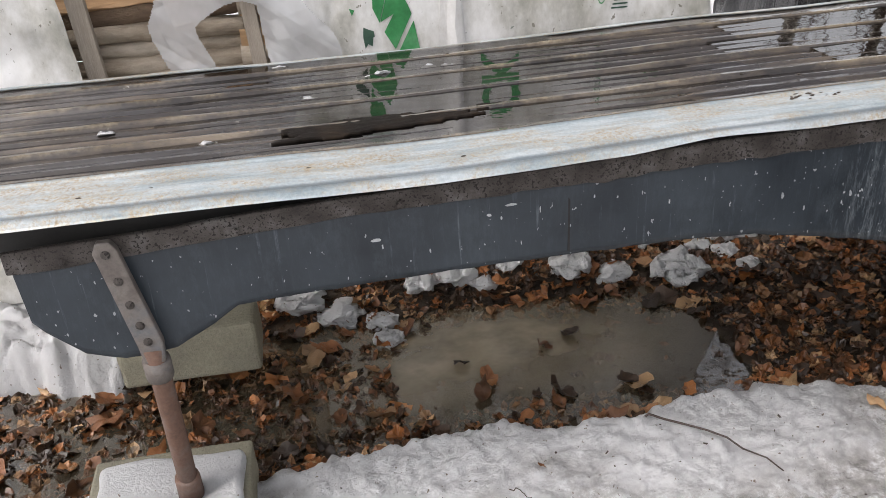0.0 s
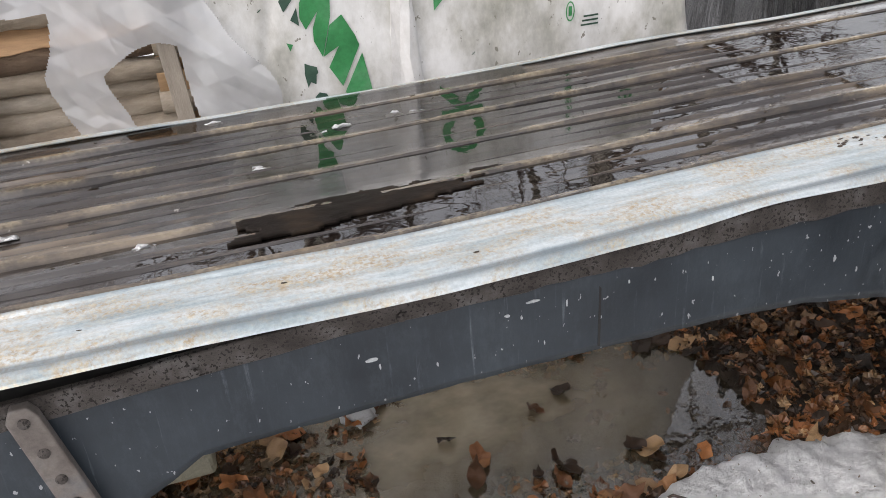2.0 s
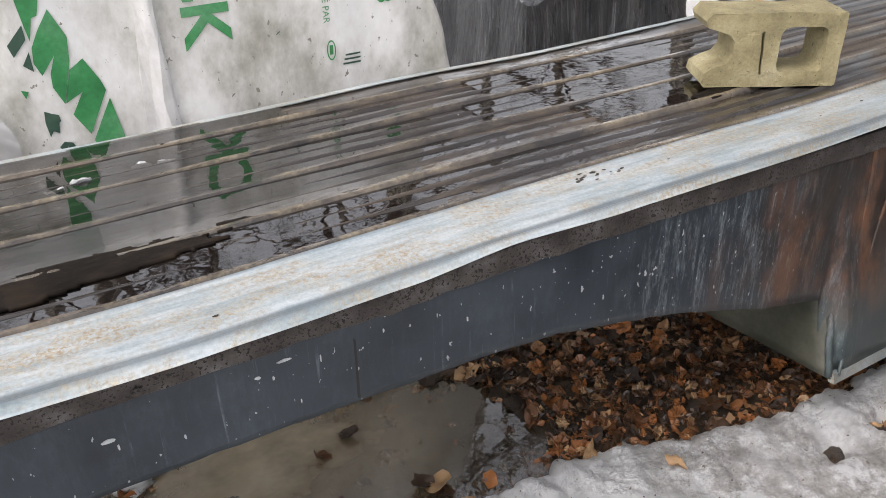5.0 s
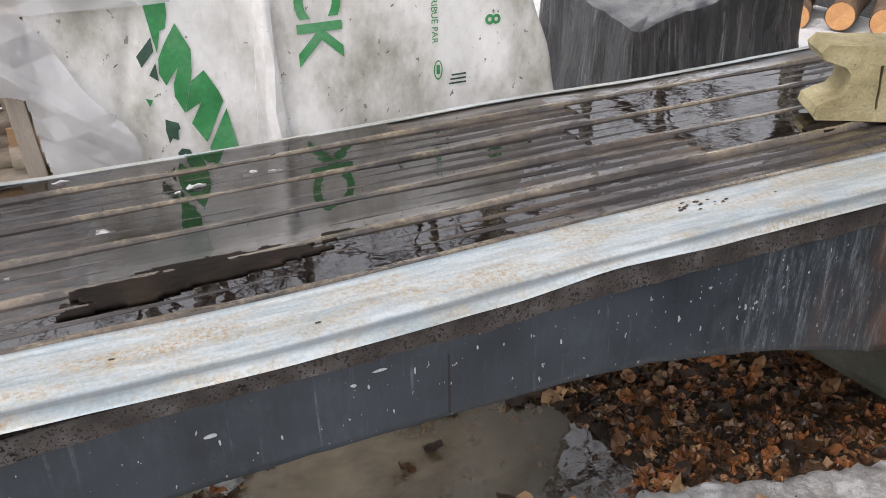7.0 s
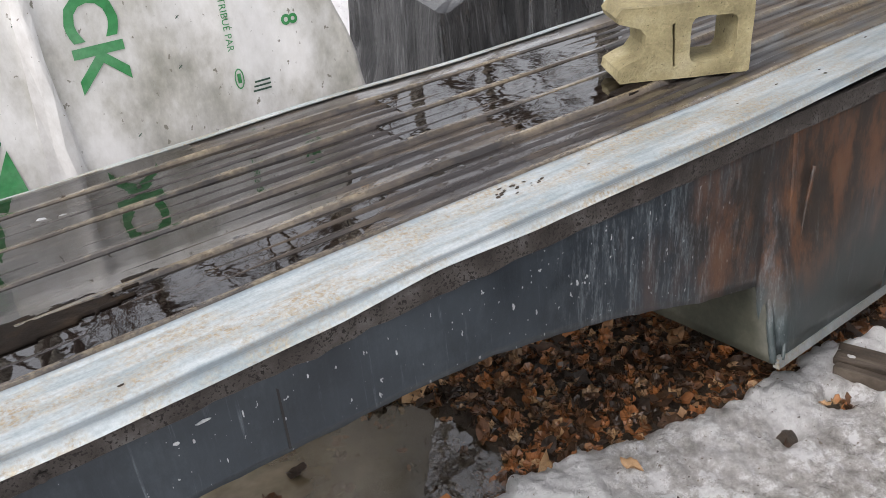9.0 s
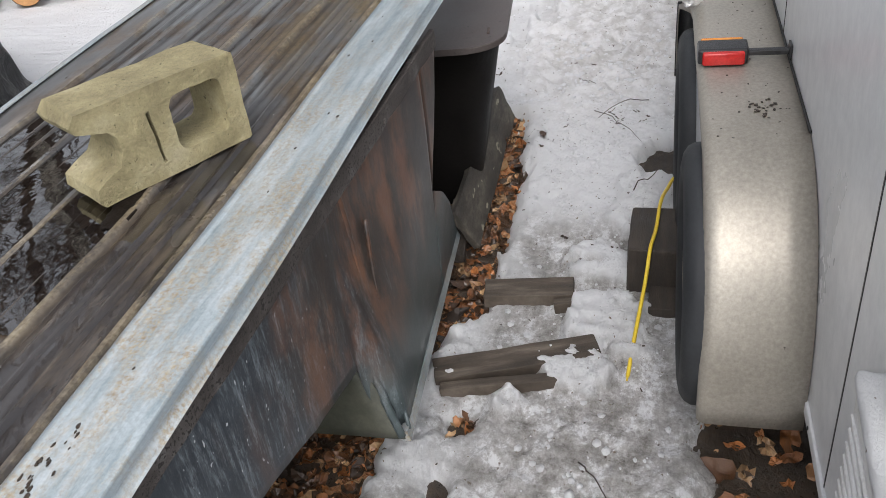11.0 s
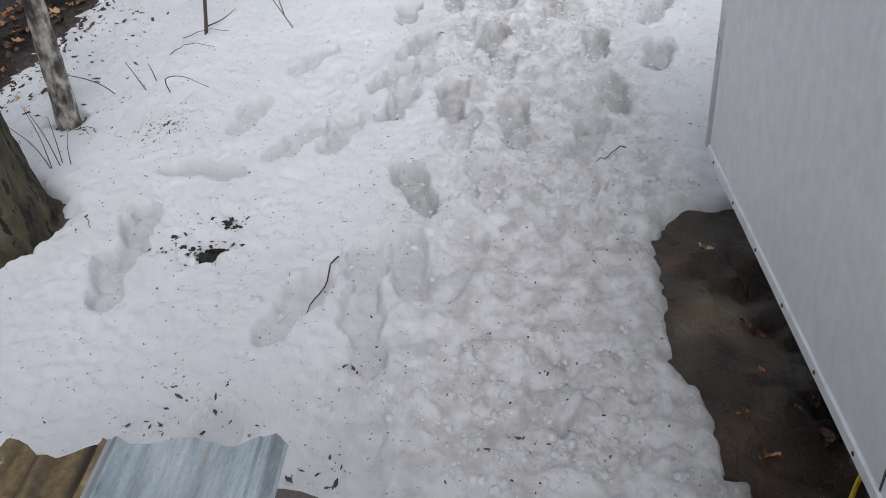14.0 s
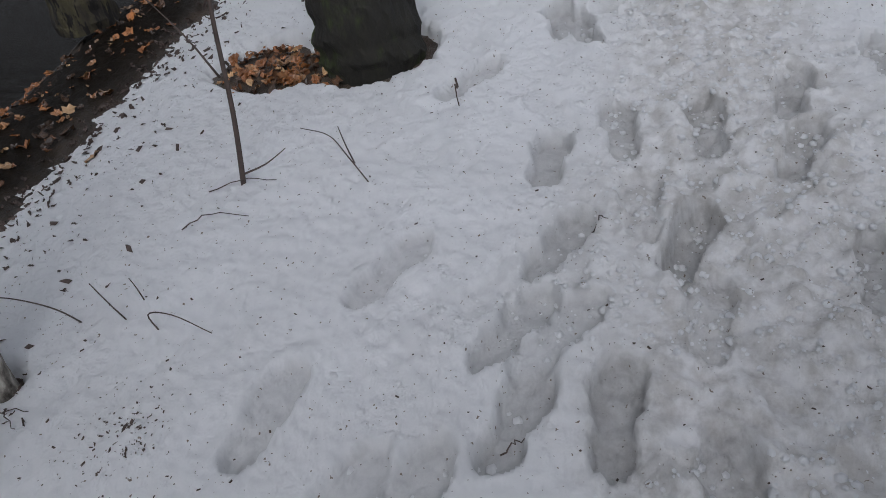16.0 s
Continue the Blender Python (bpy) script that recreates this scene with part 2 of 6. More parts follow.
def flash_material():
    m, n, l, b = nodes_of("galvanised_edge")
    v, s = coords(n, l), coords(n, l, (1.2, 9, 1))
    streak, fine = noise_at(n, l, s, 4, 8, 0.65), noise_at(n, l, v, 70, 7, 0.7)
    c = ramp(n, l, streak, [(0.28, (0.22, 0.28, 0.305)), (0.5, (0.43, 0.485, 0.505)), (0.72, (0.61, 0.65, 0.66))])
    dirt = ramp(n, l, noise_at(n, l, coords(n, l, (1, 3.2, 1)), 5.5, 8, 0.72), [(0.42, (0, 0, 0)), (0.58, (1, 1, 1))])
    dirt = mix(n, l, 1.0, dirt, ramp(n, l, noise_at(n, l, v, 130, 5, 0.7), [(0.42, (0.15,) * 3), (0.58, (0.95,) * 3)]), "MULTIPLY")
    c = mix(n, l, dirt, c, ramp(n, l, fine, [(0.35, (0.30, 0.22, 0.13)), (0.65, (0.52, 0.46, 0.34))]))
    c = mix(n, l, 0.22, c, ramp(n, l, noise_at(n, l, v, 160, 4, 0.7), [(0.35, (0.25,) * 3), (0.65, (0.75,) * 3)]), "OVERLAY")
    rust = ramp(n, l, noise_at(n, l, coords(n, l, (1, 4, 1)), 3.1, 8, 0.7), [(0.655, (0, 0, 0)), (0.74, (0.8, 0.8, 0.8))])
    c = mix(n, l, rust, c, (0.36, 0.19, 0.075))
    along, end = n.new("ShaderNodeSeparateXYZ"), n.new("ShaderNodeMapRange")
    l.new(v, along.inputs[0])
    l.new(along.outputs["X"], end.inputs["Value"])
    end.inputs["From Min"].default_value, end.inputs["From Max"].default_value, end.inputs["To Max"].default_value = 1.3, 2.3, 0.6
    c = mix(n, l, end.outputs[0], c, ramp(n, l, streak, [(0.3, (0.15, 0.19, 0.205)), (0.7, (0.34, 0.385, 0.40))]))
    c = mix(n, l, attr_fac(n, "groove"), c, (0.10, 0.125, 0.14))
    l.new(c, b.inputs["Base Color"])
    l.new(ramp(n, l, fine, [(0.3, (0.30,) * 3), (0.7, (0.55,) * 3)]), b.inputs["Roughness"])
    b.inputs["Metallic"].default_value = 0.35
    bump(n, l, b, fine, 0.25, 0.002)
    return m


def skirt_material():
    """Slate-grey painted steel: pale chalky runs and flecks, brown rust on the deep end."""
    m, n, l, b = nodes_of("slate_painted_steel")
    v, run = coords(n, l), coords(n, l, (1, 1, 0.16))
    big, fine = noise_at(n, l, v, 5), noise_at(n, l, v, 120, 6, 0.7)
    c = ramp(n, l, big, [(0.3, (0.015, 0.0205, 0.027)), (0.7, (0.035, 0.046, 0.057))])
    sx, tc = n.new("ShaderNodeSeparateXYZ"), n.new("ShaderNodeTexCoord")
    l.new(tc.outputs["Object"], sx.inputs[0])
    ad = n.new("ShaderNodeMath")
    ad.operation = "MULTIPLY_ADD"
    l.new(noise_at(n, l, coords(n, l, (1, 1, 0.35)), 4.5, 6), ad.inputs[0])
    ad.inputs[1].default_value = 1.0
    l.new(sx.outputs["X"], ad.inputs[2])
    mr = n.new("ShaderNodeMapRange")
    mr.inputs["From Min"].default_value, mr.inputs["From Max"].default_value = 1.85, 2.25
    l.new(ad.outputs[0], mr.inputs["Value"])
    rust = ramp(n, l, noise_at(n, l, coords(n, l, (1, 1, 0.38)), 7, 8, 0.7), [(0.32, (0.016, 0.0155, 0.0155)), (0.48, (0.042, 0.031, 0.025)), (0.59, (0.15, 0.070, 0.037)), (0.8, (0.18, 0.11, 0.07))])
    c = mix(n, l, mr.outputs[0], c, rust)
    sz = n.new("ShaderNodeMapRange")
    sz.inputs["From Min"].default_value, sz.inputs["From Max"].default_value = 0.46, 0.30
    l.new(sx.outputs["Z"], sz.inputs["Value"])
    c = mix(n, l, sz.outputs[0], c, ramp(n, l, big, [(0.3, (0.030, 0.042, 0.046)), (0.7, (0.07, 0.09, 0.09))]))
    chalk = ramp(n, l, noise_at(n, l, run, 60, 8, 0.85), [(0.50, (0, 0, 0)), (0.72, (0.55, 0.55, 0.55))])
    za, zb, zm = n.new("ShaderNodeMapRange"), n.new("ShaderNodeMapRange"), n.new("ShaderNodeMath")
    za.inputs["From Min"].default_value, za.inputs["From Max"].default_value = 1.42, 1.72
    zb.inputs["From Min"].default_value, zb.inputs["From Max"].default_value = 2.30, 2.0
    zm.operation = "MULTIPLY"
    for q in (za, zb):
        l.new(ad.outputs[0], q.inputs["Value"])
    l.new(za.outputs[0], zm.inputs[0])
    l.new(zb.outputs[0], zm.inputs[1])
    zone = mix(n, l, 0.06, zm.outputs[0], (1, 1, 1))
    c = mix(n, l, mix(n, l, 1.0, chalk, zone, "MULTIPLY"), c, (0.36, 0.41, 0.44))
    drip = ramp(n, l, noise_at(n, l, coords(n, l, (1, 1, 0.045)), 42, 5, 0.7), [(0.60, (0, 0, 0)), (0.74, (0.55, 0.55, 0.55))])
    drip = mix(n, l, 1.0, drip, ramp(n, l, noise_at(n, l, coords(n, l, (1, 1, 0.5)), 26, 6, 0.8), [(0.42, (0, 0, 0)), (0.60, (1, 1, 1))]), "MULTIPLY")
    c = mix(n, l, drip, c, (0.28, 0.33, 0.36))
    scuff = ramp(n, l, noise_at(n, l, coords(n, l, (1, 1, 0.5)), 9, 8, 0.8), [(0.52, (0, 0, 0)), (0.70, (0.35, 0.35, 0.35))])
    c = mix(n, l, scuff, c, (0.085, 0.105, 0.12))
    fleck = ramp(n, l, noise_at(n, l, coords(n, l, (1, 1, 0.6)), 95, 2.5, 0.5), [(0.70, (0, 0, 0)), (0.715, (0.8, 0.8, 0.8))])
    fleck = mix(n, l, mr.outputs[0], fleck, (0, 0, 0))
    c = mix(n, l, fleck, c, (0.42, 0.44, 0.45))
    l.new(c, b.inputs["Base Color"])
    l.new(ramp(n, l, big, [(0.3, (0.30,) * 3), (0.7, (0.48,) * 3)]), b.inputs["Roughness"])
    bump(n, l, b, fine, 0.2, 0.002)
    return m


def plastic_film():
    m, n, l, b = nodes_of("clear_plastic_film")
    n.remove(b)
    tr, df, tl, gl = n.new("ShaderNodeBsdfTransparent"), n.new("ShaderNodeBsdfDiffuse"), n.new("ShaderNodeBsdfTranslucent"), n.new("ShaderNodeBsdfGlossy")
    v = coords(n, l)
    milk = ramp(n, l, noise_at(n, l, v, 6, 6), [(0.3, (0.66, 0.66, 0.67)), (0.7, (0.80, 0.81, 0.82))])
    for x in (df, tl):
        l.new(milk, x.inputs["Color"])
    gl.inputs["Roughness"].default_value = 0.12
    a, c, d = n.new("ShaderNodeMixShader"), n.new("ShaderNodeMixShader"), n.new("ShaderNodeMixShader")
    a.inputs[0].default_value = 0.4
    l.new(df.outputs[0], a.inputs[1]); l.new(tl.outputs[0], a.inputs[2])
    l.new(ramp(n, l, noise_at(n, l, v, 3, 4), [(0.3, (0.40,) * 3), (0.7, (0.12,) * 3)]), c.inputs[0])
    l.new(a.outputs[0], c.inputs[1]); l.new(tr.outputs[0], c.inputs[2])
    d.inputs[0].default_value = 0.12
    l.new(c.outputs[0], d.inputs[1]); l.new(gl.outputs[0], d.inputs[2])
    l.new(d.outputs[0], n["Material Output"].inputs["Surface"])
    return m


SNOW, SOIL = snow_material(), soil_material()
LEAF, LEAVES = leaf_material("fallen_leaf", False), leaf_material("fallen_leaves", True)
ROOF, FLASH, SKIRT, FILM = roof_material(), flash_material(), skirt_material(), plastic_film()
WATER = water_like("rain_water", (0.40, 0.36, 0.32), 0.10, 2.9)
POND = water_like("brown_meltwater", (0.80, 0.72, 0.60), 0.10, 2.3, 0.75)
RUSTRAIL = surf("rusted_rail", [(0.018, 0.014, 0.012), (0.050, 0.041, 0.036), (0.085, 0.075, 0.068), (0.16, 0.15, 0.145)], 14, 190, (0.6, 0.9), 0.1, (0.8, 0.004), specks=((0.020, 0.016, 0.014), 190, 0.56, (1, 1, 1)))
RUST = surf("rusty_pipe", [(0.08, 0.045, 0.032), (0.15, 0.085, 0.06), (0.17, 0.14, 0.125)], 14, 120, (0.6, 0.85), 0.1, (0.4, 0.003))
STRAP = surf("weathered_strap", [(0.08, 0.065, 0.058), (0.17, 0.15, 0.135), (0.12, 0.135, 0.15)], 12, 120, (0.5, 0.8), 0.2, (0.4, 0.003))
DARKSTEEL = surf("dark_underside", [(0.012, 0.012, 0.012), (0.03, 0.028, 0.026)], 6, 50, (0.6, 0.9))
OLIVE = surf("grey_green_gusset", [(0.030, 0.034, 0.026), (0.065, 0.066, 0.050), (0.10, 0.10, 0.078)], 7, 80, (0.35, 0.6), 0.1, (0.2, 0.002))
CONCRETE = surf("concrete", [(0.24, 0.225, 0.175), (0.36, 0.34, 0.25)], 8, 140, (0.8, 0.95), 0, (0.9, 0.006))
YELLOWBLOCK = surf("damp_yellowish_concrete", [(0.18, 0.152, 0.080), (0.33, 0.285, 0.155), (0.46, 0.41, 0.26)], 9, 120, (0.75, 0.95), 0, (1.0, 0.008), specks=((0.13, 0.115, 0.06), 95, 0.66, (1, 1, 1)))
WRAP = surf("dirty_white_wrap", [(0.29, 0.285, 0.24), (0.52, 0.51, 0.47), (0.75, 0.745, 0.725), (0.81, 0.81, 0.80)], 4.6, 40, (0.35, 0.6), 0, (0.3, 0.003), (1, 1, 0.6), specks=((0.24, 0.23, 0.19), 42, 0.66, (1, 1, 0.7)))
GREEN = surf("green_print", [(0.018, 0.15, 0.045), (0.035, 0.24, 0.075), (0.10, 0.30, 0.14)], 9, 80, (0.4, 0.6))
DARKPRINT = surf("dark_print", [(0.02, 0.06, 0.04), (0.05, 0.10, 0.07)], 12, 80, (0.4, 0.6))
# the stretched pale specks paint sheen streaks along the folds
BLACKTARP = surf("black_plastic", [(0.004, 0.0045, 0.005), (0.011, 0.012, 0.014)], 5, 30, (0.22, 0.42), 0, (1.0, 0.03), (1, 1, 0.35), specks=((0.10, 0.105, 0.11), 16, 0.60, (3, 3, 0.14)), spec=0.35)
BARKS = [surf("birch_bark", [(0.16, 0.12, 0.085), (0.36, 0.30, 0.23), (0.50, 0.44, 0.36)], 10, 45, (0.7, 0.9), 0, (0.9, 0.012), (0.35, 1, 1), True),
         surf("brown_bark", [(0.075, 0.05, 0.034), (0.17, 0.115, 0.075), (0.28, 0.20, 0.135)], 9, 40, (0.7, 0.95), 0, (1.0, 0.015), (0.4, 1, 1), True)]
SPLIT = surf("split_wood", [(0.30, 0.165, 0.08), (0.52, 0.33, 0.18), (0.62, 0.45, 0.29)], 6, 60, (0.6, 0.85), 0, (0.6, 0.006), (0.15, 1, 1), True)
CUTEND = surf("cut_log_end", [(0.42, 0.20, 0.075), (0.58, 0.32, 0.14)], 8, 90, (0.6, 0.85), 0, (0.3, 0.003))
OLDWOOD = surf("weathered_wood", [(0.024, 0.018, 0.013), (0.065, 0.050, 0.037), (0.15, 0.125, 0.10)], 6, 60, (0.65, 0.9), 0, (0.6, 0.006), (1, 6, 1), True)
STAKEWOOD = surf("grey_stake_wood", [(0.24, 0.20, 0.16), (0.40, 0.35, 0.29)], 5, 60, (0.65, 0.9), 0, (0.5, 0.005), (8, 8, 0.7), True)
DARKWOOD = surf("wet_dark_wood", [(0.014, 0.011, 0.009), (0.040, 0.031, 0.024), (0.085, 0.07, 0.056)], 7, 70, (0.4, 0.8), 0, (0.7, 0.008), (1, 5, 1), True)
WHITEPANEL = surf("white_trailer_paint", [(0.60, 0.61, 0.62), (0.66, 0.67, 0.68)], 1.6, 25, (0.24, 0.40), 0, (0.05, 0.002), (1, 1, 0.7))
FENDER = surf("dulled_aluminium", [(0.34, 0.312, 0.262), (0.38, 0.35, 0.297), (0.42, 0.388, 0.334)], 5, 110, (0.34, 0.52), 0.5, (0.15, 0.001), specks=((0.13, 0.11, 0.09), 60, 0.735, (1, 1, 1)))
RUBBER = surf("tyre_rubber", [(0.012, 0.013, 0.015), (0.032, 0.035, 0.038)], 9, 90, (0.55, 0.8))
RIM = surf("rusty_rim", [(0.26, 0.25, 0.23), (0.34, 0.29, 0.22), (0.20, 0.12, 0.07)], 8, 70, (0.4, 0.7), 0.3)
BLACKPLASTIC = surf("black_moulding", [(0.012, 0.012, 0.013), (0.03, 0.03, 0.032)], 20, 120, (0.3, 0.5))
REDLENS = surf("red_lens", [(0.42, 0.012, 0.012), (0.58, 0.03, 0.025)], 30, 140, (0.10, 0.2), 0, (0.1, 0.001))
AMBER = surf("amber_lens", [(0.62, 0.20, 0.02), (0.75, 0.30, 0.04)], 30, 140, (0.12, 0.2), 0, (0.1, 0.001))
YELLOW = surf("yellow_cable", [(0.62, 0.43, 0.02), (0.75, 0.54, 0.05)], 20, 140, (0.4, 0.6))
BROWNPLASTIC = surf("brown_plastic_lid", [(0.052, 0.042, 0.039), (0.085, 0.070, 0.065)], 6, 160, (0.38, 0.55), 0, (0.12, 0.001), specks=((0.02, 0.018, 0.016), 70, 0.68, (1, 1, 1)))
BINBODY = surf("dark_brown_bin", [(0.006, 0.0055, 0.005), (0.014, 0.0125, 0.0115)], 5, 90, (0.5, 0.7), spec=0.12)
MOSSBARK = surf("mossy_bark", [(0.012, 0.010, 0.008), (0.042, 0.034, 0.023), (0.075, 0.066, 0.032), (0.13, 0.105, 0.072)], 14, 48, (0.8, 0.95), 0, (1.0, 0.03), (1, 1, 0.3), specks=((0.012, 0.010, 0.008), 30, 0.54, (1, 1, 0.25)))
GREYBARK = surf("grey_smooth_bark", [(0.02, 0.017, 0.013), (0.035, 0.029, 0.023), (0.15, 0.135, 0.115), (0.33, 0.31, 0.27), (0.42, 0.40, 0.36)], 26, 60, (0.7, 0.9), 0, (0.5, 0.006), (1, 1, 0.5))
STUMPMOSS = surf("green_mossy_bark", [(0.008, 0.007, 0.006), (0.02, 0.018, 0.012), (0.06, 0.09, 0.015)], 6, 40, (0.8, 0.95), 0, (1.0, 0.03), (1, 1, 0.5))
TWIG = surf("dark_twig", [(0.035, 0.024, 0.020), (0.085, 0.06, 0.05)], 20, 90, (0.6, 0.8))
WHITEPLASTIC = surf("dirty_white_plastic", [(0.55, 0.54, 0.52), (0.70, 0.70, 0.69)], 20, 120, (0.3, 0.5))
# glossier wet plastic, its colour lightened for the sky's reflection
SKYLITTOP = surf("wet_skylit_plastic", [(0.03, 0.032, 0.035), (0.07, 0.073, 0.078)], 6, 60, (0.10, 0.3), 0, (0.3, 0.004))
BOARDWOOD = surf("lichened_board", [(0.022, 0.019, 0.015), (0.06, 0.052, 0.042), (0.15, 0.135, 0.105)], 8, 60, (0.65, 0.9), 0, (0.8, 0.008), (1, 5, 2), True, specks=((0.30, 0.28, 0.21), 14, 0.64, (1, 1, 2)))
CLEANZINC = surf("spangled_zinc", [(0.15, 0.18, 0.195), (0.30, 0.345, 0.365), (0.46, 0.50, 0.515)], 7, 130, (0.26, 0.42), 0.55, (0.12, 0.001), (1.2, 9, 1), specks=((0.36, 0.31, 0.21), 60, 0.68, (1, 2, 1)))
PRIMER = surf("white_primer", [(0.30, 0.32, 0.33), (0.50, 0.52, 0.53)], 60, 200, (0.5, 0.7))

# ---- mesh helpers ----
def mesh_ob(name, verts, faces, material, parent=None, label="", smooth=False):
    me = bpy.data.meshes.new(name)
    me.from_pydata([tuple(v) for v in verts], [], faces)
    me.validate()
    if smooth:
        me.shade_smooth()
    me.materials.append(material)
    ob = new(name, me)
    if parent:
        ob.parent = parent
    if label:
        ob["label"] = label
    return ob


def part(name, bm, material, parent=None, label="", smooth=False):
    bmesh.ops.recalc_face_normals(bm, faces=bm.faces)
    me = bpy.data.meshes.new(name)
    bm.to_mesh(me)
    bm.free()
    if smooth:
        me.shade_smooth()
    me.materials.append(material)
    ob = new(name, me)
    if parent:
        ob.parent = parent
    if label:
        ob["label"] = label
    return ob


def thing(name, m=None, label="", category="", group="", kind=""):
    e = new(name)
    if m is not None:
        e.matrix_world = m
    return tagged(e, label, category, group, kind)


def box(x0, x1, y0, y1, z0, z1, bev=0.004, seg=2, rough=0.0, cuts=0):
    bm = bmesh.new()
    bmesh.ops.create_cube(bm, size=1)
    for v in bm.verts:
        v.co = ((x0 + x1) / 2 + v.co.x * (x1 - x0), (y0 + y1) / 2 + v.co.y * (y1 - y0), (z0 + z1) / 2 + v.co.z * (z1 - z0))
    if bev:
        bmesh.ops.bevel(bm, geom=bm.edges[:], offset=bev, segments=seg, affect="EDGES", profile=0.5)
    if cuts:
        bmesh.ops.subdivide_edges(bm, edges=[e for e in bm.edges if e.calc_length() > 0.03], cuts=cuts, use_grid_fill=True)
    if rough:
        for v in bm.verts:
            v.co += noise.noise_vector(v.co * 23) * rough + noise.noise_vector(v.co * 7) * rough
    return bm


def prism(poly, axis, a, b, bev=0.0):
    """A flat polygon of (u, w) pairs, given depth from a to b along x, y or z."""
    bm = bmesh.new()
    put = {"x": lambda u, w, d: (d, u, w), "y": lambda u, w, d: (u, d, w), "z": lambda u, w, d: (u, w, d)}[axis]
    lo, hi = [bm.verts.new(put(u, w, a)) for u, w in poly], [bm.verts.new(put(u, w, b)) for u, w in poly]
    bm.faces.new(lo[::-1]), bm.faces.new(hi)
    for i in range(len(poly)):
        j = (i + 1) % len(poly)
        bm.faces.new((lo[i], lo[j], hi[j], hi[i]))
    if bev:
        bmesh.ops.bevel(bm, geom=bm.edges[:], offset=bev, segments=2, affect="EDGES", profile=0.5)
    return bm


def tube_data(points, radii, seg=8, wob=0.0, cap=True):
    pts = [Vector(p) for p in points]
    verts, faces = [], []
    up = Vector((0.13, 0.31, 0.94))
    for i, p in enumerate(pts):
        d = (pts[min(i + 1, len(pts) - 1)] - pts[max(i - 1, 0)]).normalized()
        if abs(d.dot(up)) > 0.95:
            up = Vector((0.9, 0.3, 0.1))
        s = d.cross(up).normalized()
        t = s.cross(d)
        r = radii[i] if isinstance(radii, (list, tuple)) else radii
        for k in range(seg):
            a = 2 * math.pi * k / seg
            o = s * math.cos(a) + t * math.sin(a)
            q = p + o * r
            if wob:
                q += o * r * wob * noise.noise(q * (1.2 / max(r, 0.02)))
            verts.append(q)
    for i in range(len(pts) - 1):
        for k in range(seg):
            faces.append((i * seg + k, i * seg + (k + 1) % seg, (i + 1) * seg + (k + 1) % seg, (i + 1) * seg + k))
    if cap:
        faces.append(tuple(range(seg))[::-1])
        faces.append(tuple(range((len(pts) - 1) * seg, len(pts) * seg)))
    return verts, faces


def tube(name, points, radii, material, parent=None, seg=8, wob=0.0, label=""):
    return mesh_ob(name, *tube_data(points, radii, seg, wob), material, parent, label, True)


def joined(chunks):
    verts, faces = [], []
    for v, f in chunks:
        o = len(verts)
        verts += v
        faces += [tuple(i + o for i in q) for q in f]
    return verts, faces


def lathe(profile, seg, axis_y=True):
    """Profile of (radius, along); turned about y."""
    verts, faces = [], []
    for r, h in profile:
        for k in range(seg):
            a = 2 * math.pi * k / seg
            verts.append((r * math.cos(a), h, r * math.sin(a)))
    for i in range(len(profile) - 1):
        for k in range(seg):
            faces.append((i * seg + k, (i + 1) * seg + k, (i + 1) * seg + (k + 1) % seg, i * seg + (k + 1) % seg))
    return verts, faces


def smooth_line(pts, n):
    """Points spaced along a Catmull-Rom line through pts."""
    p = [Vector(q) for q in pts]
    p = [p[0] * 2 - p[1]] + p + [p[-1] * 2 - p[-2]]
    out = []
    for i in range(1, len(p) - 2):
        for k in range(n):
            t = k / n
            out.append(0.5 * (2 * p[i] + (p[i + 1] - p[i - 1]) * t + (2 * p[i - 1] - 5 * p[i] + 4 * p[i + 1] - p[i + 2]) * t * t + (3 * p[i] - p[i - 1] - 3 * p[i + 1] + p[i + 2]) * t ** 3))
    return out + [p[-2]]


LATTICE = np.random.RandomState(7).rand(256, 256)


def vnoise(x, y, f):
    """Value noise on arrays, about -1 to 1."""
    x, y = np.asarray(x) * f + 1000.3, np.asarray(y) * f + 1000.7
    i, j = np.floor(x).astype(int), np.floor(y).astype(int)
    u, v = x - i, y - j
    u, v = u * u * (3 - 2 * u), v * v * (3 - 2 * v)
    g = lambda a, b: LATTICE[a % 256, b % 256]
    return 2 * ((g(i, j) * (1 - u) + g(i + 1, j) * u) * (1 - v) + (g(i, j + 1) * (1 - u) + g(i + 1, j + 1) * u) * v) - 1


def fbm(x, y, f, octaves=4):
    s, a, t = 0, 1, 0
    for k in range(octaves):
        s, t = s + a * vnoise(x + 3.1 * k, y - 1.7 * k, f * 2 ** k), t + a
        a *= 0.55
    return s / t


def step(a, b, x):
    t = np.clip((x - a) / (b - a), 0, 1)
    return t * t * (3 - 2 * t)


# ---- the ground: soil sheet to the horizon, snow and ice on it ----
def spread(lo, hi, d, far):
    inner = np.arange(lo, hi + d / 2, d)
    out = d * 1.35 ** np.arange(1, 40)
    out = np.cumsum(out)
    out = out[out < far]
    return np.concatenate([lo - out[::-1], inner, hi + out])


def boxdist(x, y, x0, x1, y0, y1):
    """Distance to a rectangle, negative inside it."""
    dx, dy = np.maximum(x0 - x, x - x1), np.maximum(y0 - y, y - y1)
    return np.hypot(np.maximum(dx, 0), np.maximum(dy, 0)) + np.minimum(np.maximum(dx, dy), 0)


def pit_front(x):
    return 1.655 - 0.17 * step(1.15, 2.0, x) - 0.11 * step(2.1, 2.5, x) + 0.08 * step(3.1, 3.5, x) + 0.015 * np.sin(x * 7.0)


